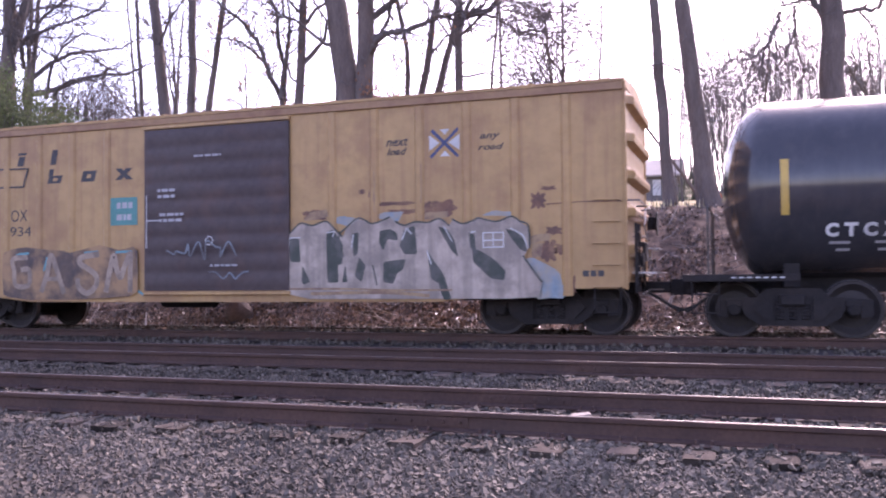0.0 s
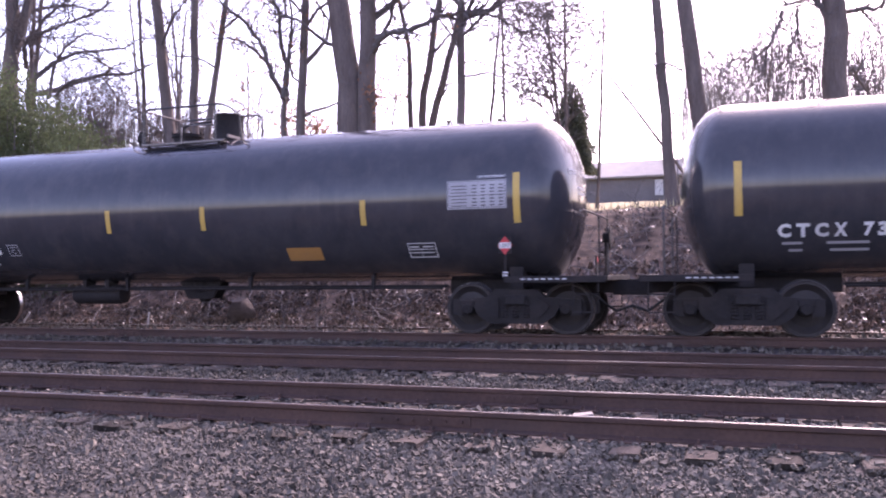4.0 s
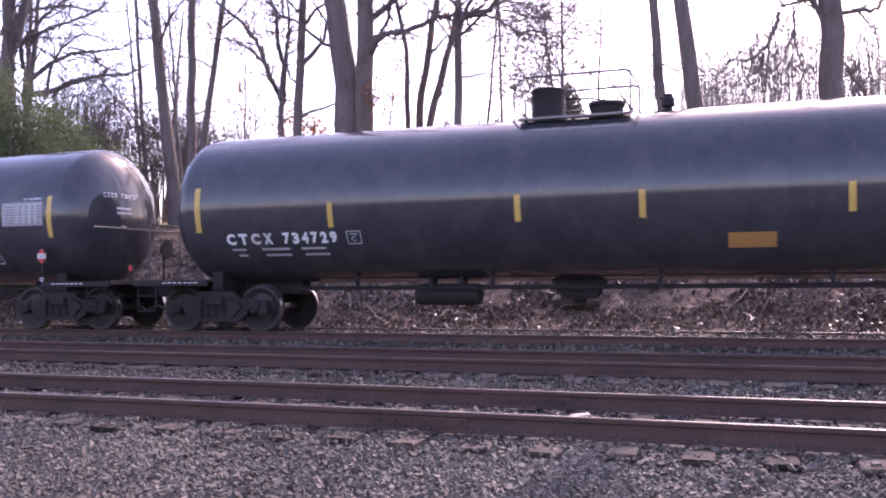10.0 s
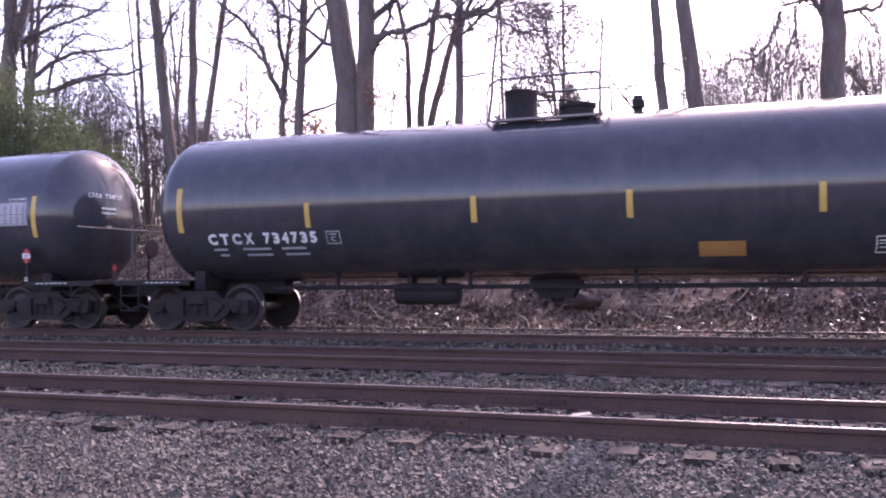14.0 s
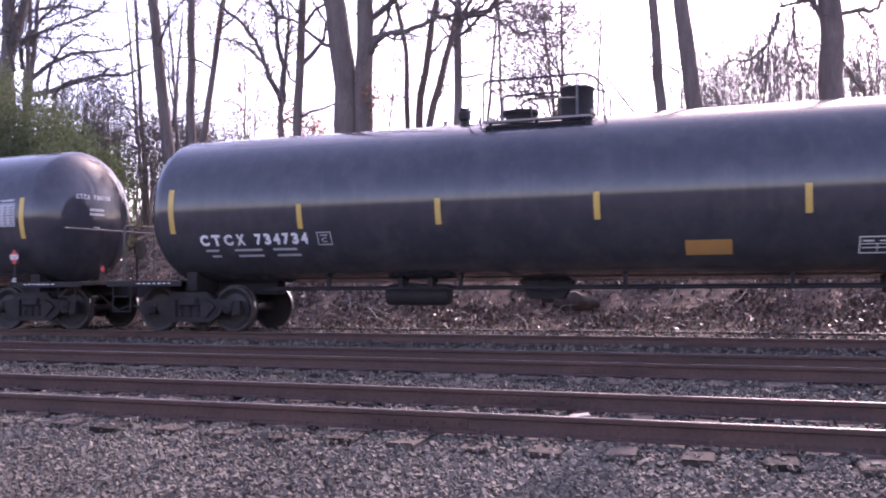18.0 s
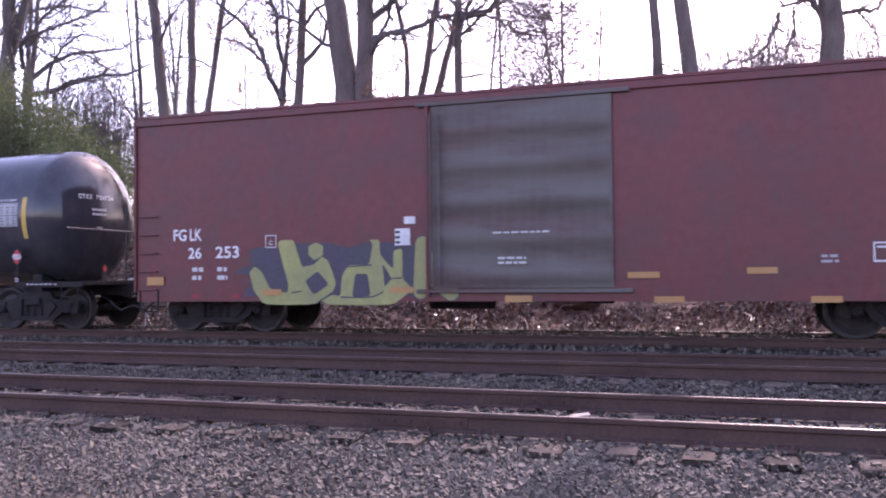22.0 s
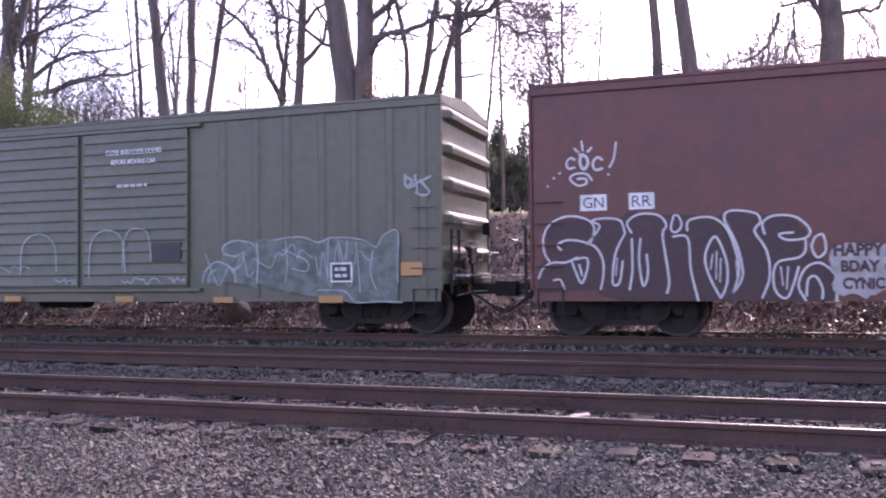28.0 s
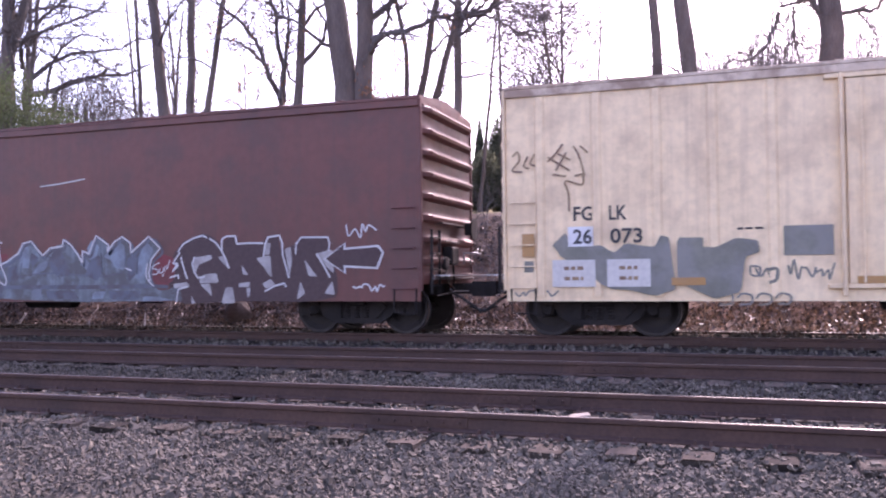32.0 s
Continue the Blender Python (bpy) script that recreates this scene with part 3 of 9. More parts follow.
def tank_meshes():
    prof = [(-TC - TH * math.sin(a), TR * math.cos(a)) for a in [radians(d) for d in (89.5, 84, 76, 68, 60, 52, 44, 36, 28, 20, 12, 5)]]
    prof += [(-TC, TR)] + [(-TC + i * 2 * TC / 12, TR) for i in range(1, 12)] + [(TC, TR)] + [(-u, r) for u, r in prof[::-1]]
    TANK["shell"] = Shape().lathe(0, prof, 72, (0, 0, TZ)).mesh("tank_shell", TANK_BLACK, 60)
    TANK["seam"] = []
    for x in (-3.7, 0.0, 3.7):
        g = Shape().lathe(0, [(x - 0.02, TR), (x - 0.012, TR + 0.0015), (x + 0.012, TR + 0.0015), (x + 0.02, TR)], 72, (0, 0, TZ))
        g.f = g.f[:-2]
        TANK["seam"].append(g.mesh("weld_seam", TANK_BLACK))
    def strip(x, z0, z1, w=0.105):
        return on_tank(*bars_flat([(x - w / 2, x + w / 2, z0, z1)]))
    TANK["strip"] = strip
    TANK["tall"] = [strip(x, 1.95, 2.82, 0.12).mesh("reflector_strip", REFLECT) for x in (-7.2, 7.25)]
    # stub sills, saddles and bolsters
    for s in (-1, 1):
        g = Shape().box(min(s * 5.6, s * 8.75), max(s * 5.6, s * 8.75), -0.17, 0.17, 0.72, 1.02, 0.015)
        g.prism([(-0.95, 0.82), (0.95, 0.82), (0.95, 1.20), (0.6, 1.05), (-0.6, 1.05), (-0.95, 1.20)], s * 7.1 - 0.12, s * 7.1 + 0.12, axis=0)
        TANK["sill", s] = g.mesh("stub_sill", UNDER)
        g = Shape().box(min(s * 7.55, s * 8.75), max(s * 7.55, s * 8.75), -1.42, 1.42, 0.985, 1.02, 0.006)
        g.box(s * 8.75 - 0.03, s * 8.75 + 0.03, -1.45, 1.45, 0.95, 1.04, 0.008)
        for sy in (-1, 1):
            g.box(min(s * 7.0, s * 8.75), max(s * 7.0, s * 8.75), sy * 1.45 - 0.02, sy * 1.45 + 0.02, 0.92, 1.03, 0.006)
        TANK["deck", s] = g.mesh("end_platform", UNDER)
        near = [(8.36, -1.46, 2.155), (8.36, -1.40, 2.15)] if s > 0 else [(-8.36, -1.43, 1.02), (-8.36, -1.43, 2.10), (-8.36, -1.38, 2.15)]
        g = Shape().tube(near + [(s * 8.36, 1.38, 2.15), (s * 8.36, 1.43, 2.10), (s * 8.36, 1.43, 1.02)], 0.018, 7)
        TANK["rail", s] = g.mesh("end_handrail", RAILING)
        TANK["rail_post", s] = Shape().tube([(s * 8.36, 0.35, 1.02), (s * 8.36, 0.35, 2.15)], 0.015, 6).mesh("rail_post", RAILING)
        for sy in (-1, 1):
            g = Shape()
            for k in range(2):
                z = 0.42 + 0.3 * k
                g.tube([(s * 8.2, sy * 1.44, z + 0.3), (s * 8.2, sy * 1.46, z), (s * 8.62, sy * 1.46, z), (s * 8.62, sy * 1.44, z + 0.3)], 0.016, 5)
            TANK["step", s, sy] = g.mesh("sill_step", UNDER)
    # centre fittings on top: platform, housing, rail, valves
    g = Shape().box(-0.98, 0.98, -0.80, -0.60, 3.838, 3.85, 0.003).box(-0.98, 0.98, 0.60, 0.80, 3.838, 3.85, 0.003)
    for x in (-0.95, 0.95):
        g.box(x - 0.015, x + 0.015, -0.6, 0.6, 3.95, 4.005)
    TANK["platform"] = g.mesh("top_platform", PIPE)
    TANK["edge"] = [Shape().box(-1.0, 1.0, s * 0.81 - 0.008, s * 0.81 + 0.008, 3.832, 3.872, 0.003).mesh("platform_edge", PIPE) for s in (-1, 1)]
    TANK["bracket"] = [Shape().prism([(x - 0.025, 3.70), (x + 0.025, 3.70), (x + 0.03, 3.838), (x - 0.03, 3.838)], s * 0.76 - 0.02, s * 0.76 + 0.02).mesh("bracket", UNDER) for x in (-0.85, 0, 0.85) for s in (-1, 1)]
    TANK["lower"] = Shape().tube([(-0.95, -0.86, 3.74), (0.95, -0.86, 3.74)], 0.016, 6).mesh("platform_rail", UNDER)
    g = Shape().lathe(2, [(3.95, 0.34), (4.0, 0.31), (4.43, 0.31), (4.46, 0.325), (4.50, 0.325), (4.52, 0.30), (4.525, 0.05)], 24, (0.6, 0, 0))
    TANK["housing"] = g.mesh("valve_housing", UNDER)
    g = Shape().lathe(2, [(3.97, 0.30), (4.10, 0.30), (4.11, 0.34), (4.17, 0.34), (4.2, 0.12), (4.21, 0.03)], 18, (-0.5, 0.1, 0))
    for k in range(8):
        a = math.pi * k / 4
        g.tube([(-0.5 + 0.31 * math.cos(a), 0.1 + 0.31 * math.sin(a), 4.08), (-0.5 + 0.33 * math.cos(a), 0.1 + 0.33 * math.sin(a), 4.22)], 0.018, 5)
    TANK["manway"] = g.mesh("manway_cover", UNDER)
    g = Shape().lathe(2, [(3.9, 0.075), (4.04, 0.075), (4.07, 0.12), (4.20, 0.12), (4.22, 0.085), (4.28, 0.085), (4.29, 0.03)], 14, (-1.57, -0.05, 0)).tube([(-1.57, -0.05, 4.22), (-1.42, -0.05, 4.22)], 0.02, 6)
    TANK["vent"] = g.mesh("relief_valve", UNDER)
    for key, sy in (("toprail", -1), ("toprail2", 1)):
        g = Shape().tube([(-1.0, sy * 0.70, 3.84), (-1.0, sy * 0.70, 4.55), (-0.97, sy * 0.70, 4.60), (-0.90, sy * 0.70, 4.62), (0.85, sy * 0.70, 4.62), (1.02, sy * 0.64, 4.55), (1.14, sy * 0.45, 4.42), (1.16, sy * 0.40, 3.86)], 0.023, 7)
        TANK[key] = g.mesh("top_handrail", RAILING)
    TANK["endrail"] = Shape().tube([(-1.0, -0.70, 4.585), (-1.0, 0.70, 4.585)], 0.02, 7).mesh("end_rail", RAILING)
    TANK["post"] = Shape().tube([(0.72, -0.70, 3.84), (0.72, -0.70, 4.62)], 0.022, 6).mesh("rail_post", RAILING)
    TANK["midrail"] = Shape().tube([(-0.1, -0.70, 3.84), (-0.1, -0.70, 4.22), (0.30, -0.70, 4.22), (0.72, -0.70, 4.20)], 0.016, 6).mesh("step_rail", RAILING)
    g = Shape().tube([(-0.4, -0.2, 4.28), (-0.2, -0.2, 4.34), (0.3, -0.2, 4.36)], 0.02, 6).tube([(-0.4, -0.2, 4.28), (-0.4, -0.2, 4.0)], 0.02, 6)
    TANK["lever"] = g.mesh("vapour_pipe", UNDER)
    g = Shape().tube([(-1.28, -0.7, 3.8), (-1.28, -0.7, 4.58), (-1.5, -0.5, 4.58)], 0.018, 6).tube([(-1.06, -0.7, 3.8), (-1.06, -0.7, 4.58), (-1.28, -0.7, 4.58)], 0.018, 6)
    g.tube([(-1.06, -0.7, 4.2), (-0.85, -0.68, 4.2), (-0.85, -0.68, 4.04)], 0.014, 6)
    TANK["ladder"] = g.mesh("ladder_rail", RAILING)
    g = Shape().lathe(2, [(0.55, 0.09), (0.6, 0.13), (0.72, 0.13), (0.76, 0.2), (1.02, 0.24)], 14).prism([(-0.5, 0.96), (-0.3, 0.62), (0.3, 0.62), (0.5, 0.96)], -0.18, -0.14)
    g.prism([(-0.5, 0.96), (-0.3, 0.62), (0.3, 0.62), (0.5, 0.96)], 0.14, 0.18)
    TANK["outlet"] = g.mesh("bottom_outlet", UNDER)
    g = Shape().tube([(-5.6, -0.62, 0.83), (5.6, -0.62, 0.83)], 0.022, 6).tube([(-5.6, -0.3, 0.86), (5.6, -0.3, 0.86)], 0.03, 6)
    for x in (-4.2, -1.5, 1.5, 4.2):
        g.box(x - 0.03, x + 0.03, -0.66, -0.58, 0.80, 1.08)
    TANK["pipe"] = g.mesh("brake_pipe", UNDER)
    g = Shape().lathe(0, [(-3.1, 0.05), (-3.05, 0.19), (-2.9, 0.21), (-1.95, 0.21), (-1.8, 0.19), (-1.75, 0.05)], 18, (0, -0.35, 0.72)).box(-2.8, -2.7, -0.5, -0.2, 0.7, 1.05).box(-2.2, -2.1, -0.5, -0.2, 0.7, 1.05)
    TANK["reservoir"] = g.mesh("air_reservoir", UNDER)
    g = Shape().lathe(0, [(8.50, 0.21), (8.515, 0.225), (8.53, 0.21)], 20, (0, 0.75, 1.75))
    for k in range(5):
        a = 2 * math.pi * k / 5
        g.tube([(8.52, 0.75, 1.75), (8.52, 0.75 + 0.21 * math.cos(a), 1.75 + 0.21 * math.sin(a))], 0.014, 5)
    g.box(8.36, 8.5, 0.68, 0.82, 1.66, 1.84, 0.02).box(8.40, 8.44, 0.73, 0.77, 1.0, 1.66)
    TANK["brake"] = g.mesh("hand_brake", UNDER)
    # writing that all share
    rows = [(6.02, 7.06, z, z + 0.008) for z in (2.23, 2.44, 2.69)] + [(6.02, 6.028, 2.23, 2.69), (7.05, 7.058, 2.23, 2.69)]
    for r in range(7):
        z = 2.26 + 0.058 * r
        rows += [(6.08, 6.36, z, z + 0.014)] + [(6.46 + 0.16 * k, 6.54 + 0.16 * k, z, z + 0.02) for k in range(4)]
    TANK["panel_text"] = on_tank(*bars_flat(rows), 0.008).mesh("panel_print", DARK_INK)
    TANK["panel"] = on_tank(*bars_flat([(6.0, 7.08, 2.21, 2.71)]), 0.005).mesh("data_panel", GREY_STENCIL)
    TANK["panel_title"] = on_tank(*words("TEST REQUIREMENT", 6.55, 7.05, 2.74, 2.79, 0.01)).mesh("panel_title", STENCIL)
    # hazard placard in a flat holder on a short post, clear of the shell
    TANK["placard"] = Shape().add([(7.03 + a, -1.46, 1.565 + b) for a, b in ((0, 0.165), (0.13, 0), (0, -0.165), (-0.13, 0))], [(0, 3, 2, 1)]).mesh("placard", RED_SIGN)
    TANK["placard_plate"] = on_flat(*bars_flat([(6.925, 7.135, 1.515, 1.615)]), -1.464).mesh("placard_number_plate", STENCIL)
    TANK["placard_no"] = on_flat(*words("1267", 6.94, 7.12, 1.53, 1.60, 0.02), -1.468).mesh("placard_number", DARK_INK)
    g = Shape().box(6.91, 7.15, -1.455, -1.44, 1.42, 1.71, 0.004).box(7.01, 7.05, -1.452, -1.43, 1.02, 1.42, 0.004)
    TANK["placard_post"] = g.mesh("placard_holder", UNDER)
    TANK["post_marks"] = on_flat(*bars_flat([(6.98, 7.08, 1.04, 1.06), (6.98, 7.08, 1.09, 1.11)]), -1.458).mesh("holder_stripes", STENCIL)
    rows = []
    for s in (-1, 1):
        rows += [(s * 7.3 + s * 0.12 * k, s * 7.3 + s * 0.12 * k + 0.075, 0.972, 0.990) for k in range(7)]
    TANK["sill_text"] = on_flat(*bars_flat(rows), -1.476).mesh("sill_lettering", STENCIL)
    # end head lettering: three short lines
    TANK["head_text"] = []
    for z, w, h in ((2.58, 0.42, 0.05), (2.48, 0.42, 0.05), (2.2, 0.16, 0.03)):
        g, n = Shape(), 10
        for k in range(n):
            y0 = -0.25 - w / 2 + w * k / n
            quad = []
            for y, zz in ((y0, z), (y0 + 0.7 * w / n, z), (y0 + 0.7 * w / n, z + h), (y0, z + h)):
                q = 1 - (y / TR) ** 2 - ((zz - TZ) / TR) ** 2
                quad.append((TC + TH * math.sqrt(max(0, q)) + 0.006, y, zz))
            g.add(quad, [(0, 1, 2, 3)])
        TANK["head_text"].append(g.mesh("head_lettering", STENCIL))
    g = Shape()
    g.add([(8.46, -0.45 + a, 1.30 + b) for a, b in ((0, 0.08), (0.07, 0), (0, -0.08), (-0.07, 0))], [(0, 1, 2, 3)])
    TANK["head_placard"] = g.mesh("end_placard", RED_SIGN)
    TANK["head_holder"] = Shape().box(8.43, 8.455, -0.53, -0.37, 1.0, 1.38, 0.004).mesh("end_placard_holder", UNDER)


tank_meshes()


def head_words(body, y0, y1, z0, z1):
    """Stencilled letters on the curved head that faces +x."""
    pts, faces = spaced(body, y0, y1, z0, z1)
    return Shape().add([(TC + TH * math.sqrt(max(0, 1 - (y / TR) ** 2 - ((z - TZ) / TR) ** 2)) + 0.008, y, z) for y, z in pts], faces)


def tank_car(place, number, turned, strips, text_z, plate, box, top_x):
    """strips: places of the short reflectors. text_z: foot of the number. plate, box: (x, top) of the notice plate and the stencilled box. top_x: shift of the fittings."""
    car = thing("tank_car", None, None, "black cylindrical tank car with yellow reflector strips and white stencilling", "tank car", "tank cars of the train")
    CARS.append((car, place))
    part("tank_shell", TANK["shell"], TANK_BLACK, car, "glossy black welded tank with rounded heads")
    for me in TANK["seam"]:
        part("weld_seam", me, TANK_BLACK, car)
    for me in TANK["tall"] + [TANK["strip"](x, 1.98, 2.44).mesh("reflector_strip", REFLECT) for x in strips]:
        part("reflector_strip", me, REFLECT, car, "yellow reflective strip")
    for s in (-1, 1):
        part("stub_sill", TANK["sill", s], UNDER, car)
        part("end_platform", TANK["deck", s], UNDER, car)
        h = part("end_handrail", TANK["rail", s], RAILING, car)
        part("rail_post", TANK["rail_post", s], RAILING, h)
        for sy in (-1, 1):
            part("sill_step", TANK["step", s, sy], PIPE, car)
        truck(car, s * 7.1)
        coupler(car, s * 8.1, s)
    p = part("top_platform", TANK["platform"], PIPE, car, "thin steel walkway with valves on top")
    p.matrix_basis = pose(top_x, 0, 0, 0, 0, 180 if turned else 0)
    for me in TANK["edge"]:
        part("platform_edge", me, PIPE, p)
    for me in TANK["bracket"]:
        part("bracket", me, UNDER, p)
    for name, key in (("valve_housing", "housing"), ("manway_cover", "manway"), ("relief_valve", "vent"), ("ladder_rail", "ladder"), ("top_handrail", "toprail"),
                      ("top_handrail", "toprail2"), ("rail_post", "post"), ("end_rail", "endrail"), ("step_rail", "midrail"), ("vapour_pipe", "lever"), ("platform_rail", "lower")):
        part(name, TANK[key], UNDER, p)
    for name, key in (("bottom_outlet", "outlet"), ("brake_pipe", "pipe"), ("air_reservoir", "reservoir"), ("hand_brake", "brake")):
        part(name, TANK[key], UNDER, car)
    d = part("data_panel", TANK["panel"], STENCIL, car, "white stencilled data panel")
    part("panel_print", TANK["panel_text"], DARK_INK, d)
    part("panel_title", TANK["panel_title"], STENCIL, d)
    x, z = plate
    part("notice_plate", on_tank(*bars_flat([(x, x + 0.73, z - 0.24, z)]), 0.006), ORANGE, car, "dull orange notice plate")
    x, z = box
    rows = outline_rows(x, x + 0.54, z - 0.26, z, 0.016) + [(x + 0.25, x + 0.262, z - 0.24, z - 0.1), (x + 0.03, x + 0.51, z - 0.12, z - 0.108), (x + 0.05, x + 0.21, z - 0.08, z - 0.06), (x + 0.29, x + 0.48, z - 0.08, z - 0.06), (x + 0.05, x + 0.48, z - 0.18, z - 0.165)]
    part("stencil_box", on_tank(*bars_flat(rows)), STENCIL, car)
    q = part("placard", TANK["placard"], RED_SIGN, car, "red diamond hazard placard")
    part("placard_number_plate", TANK["placard_plate"], STENCIL, q)
    part("placard_number", TANK["placard_no"], DARK_INK, q)
    h = part("end_placard_holder", TANK["head_holder"], UNDER, car)
    part("end_placard", TANK["head_placard"], RED_SIGN, h, "red diamond hazard placard")
    for me in TANK["head_text"]:
        part("head_lettering", me, STENCIL, car)
    z = text_z
    for x0, x1, drop in ((-6.5, -6.16, 0.11), (-5.85, -5.2, 0.11), (-5.0, -4.45, 0.11), (-6.4, -6.16, 0.22), (-5.8, -5.2, 0.22), (-4.95, -4.4, 0.22)):
        part("stencil_line", on_tank(*bars_flat([(x0 - 0.06, x1 - 0.10, z - drop, z - drop + 0.04)])), GREY_STENCIL, car)
    b = part("stencil_box", on_tank(*bars_flat(outline_rows(-4.07, -3.78, z - 0.03, z + 0.21, 0.018) + [(-4.0, -3.85, z + 0.14, z + 0.16)])), GREY_STENCIL, car)
    part("stencil_letter", on_tank(*words("C", -3.98, -3.88, z + 0.02, z + 0.11, 0.02)), GREY_STENCIL, b)
    part("placard_holder", TANK["placard_post"], UNDER, car)
    part("holder_stripes", TANK["post_marks"], STENCIL, car)
    part("sill_lettering", TANK["sill_text"], STENCIL, car)
    part("car_lettering", on_tank(*spaced("CTCX", -6.66, -5.58, z, z + 0.21, 0.05)), STENCIL, car, "white stencilled letters")
    part("car_lettering", on_tank(*spaced(number, -5.42, -4.24, z, z + 0.21, 0.05)), STENCIL, car, "white stencilled numerals")
    part("head_lettering", head_words("CTCX " + number, -0.78, 0.20, 2.83, 2.93), STENCIL, car, "small white stencilled letters")
    return car


for row in ((6.71, "734725", False, (-4.38, -1.30, 0.95, 4.37), 1.60, (2.66, 1.61), (5.15, 1.65), 0.0), (24.76, "734727", False, (-4.42, -1.28, 0.89, 4.37), 1.60, (2.65, 1.64), (5.18, 1.68), 0.0),
            (42.83, "734729", True, (-4.35, -0.80, 1.30, 4.43), 1.70, (2.62, 1.71), (5.22, 1.70), 0.05), (60.90, "734735", True, (-4.40, -1.16, 1.52, 4.44), 1.70, (2.58, 1.57), (5.20, 1.60), -0.05),
            (79.09, "734734", False, (-4.38, -1.64, 1.16, 4.42), 1.70, (2.55, 1.61), (5.14, 1.61), 0.0)):
    tank_car(*row)
# ---- box cars ----
BW, SILL, EAVE, PEAK = 1.50, 0.60, 4.24, 4.44       # half width of the side sheets, heights above the rail


def end_sheet(x, s, ribs, w, z0, z1):
    """A car end with wide horizontal ribs pressed outwards."""
    rows = []
    prof = [(z0, 0.0)]
    pitch = (z1 - z0) / ribs
    for k in range(ribs):
        b = z0 + pitch * k
        prof += [(b + pitch * f, d) for f, d in ((0.06, 0.0), (0.34, 0.0), (0.40, 0.06), (0.44, 0.125), (0.58, 0.14), (0.66, 0.125), (0.78, 0.03), (0.9, 0.0))]
    prof.append((z1, 0.0))
    g = Shape()
    ys = [-w, -w + 0.06, -w + 0.24, 0, w - 0.24, w - 0.06, w]
    fade = [0, 0, 1, 1, 1, 0, 0]
    for z, d in prof:
        rows.append([(x + s * (0.02 + d * f), y, z) for y, f in zip(ys, fade)])
    if s < 0:
        rows = [r[::-1] for r in rows]
    g.sheet(rows)
    return g


def ribbed_panel(x0, x1, z0, z1, y, n, depth, sharp_ribs=False):
    """A sheet on the near side with n horizontal pressings."""
    prof = [(z0, 0.0)]
    pitch = (z1 - z0) / n
    for k in range(n):
        b = z0 + pitch * k
        steps = ((0.1, 0), (0.2, 1), (0.45, 1), (0.6, 0)) if sharp_ribs else ((0.08, 0), (0.22, 0.6), (0.4, 1), (0.6, 1), (0.78, 0.6), (0.92, 0))
        prof += [(b + pitch * f, depth * d) for f, d in steps]
    prof.append((z1, 0))
    xs = [x0, x0 + 0.03, x0 + 0.08, x1 - 0.08, x1 - 0.03, x1]
    fade = [0, 0, 1, 1, 0, 0]
    rows = [[(x, y - 0.001 - d * f, z) for x, f in zip(xs, fade)] for z, d in prof]
    g = Shape().sheet(rows)
    g.box(x0, x1, y - 0.0005, y + 0.05, z0, z1)
    return g


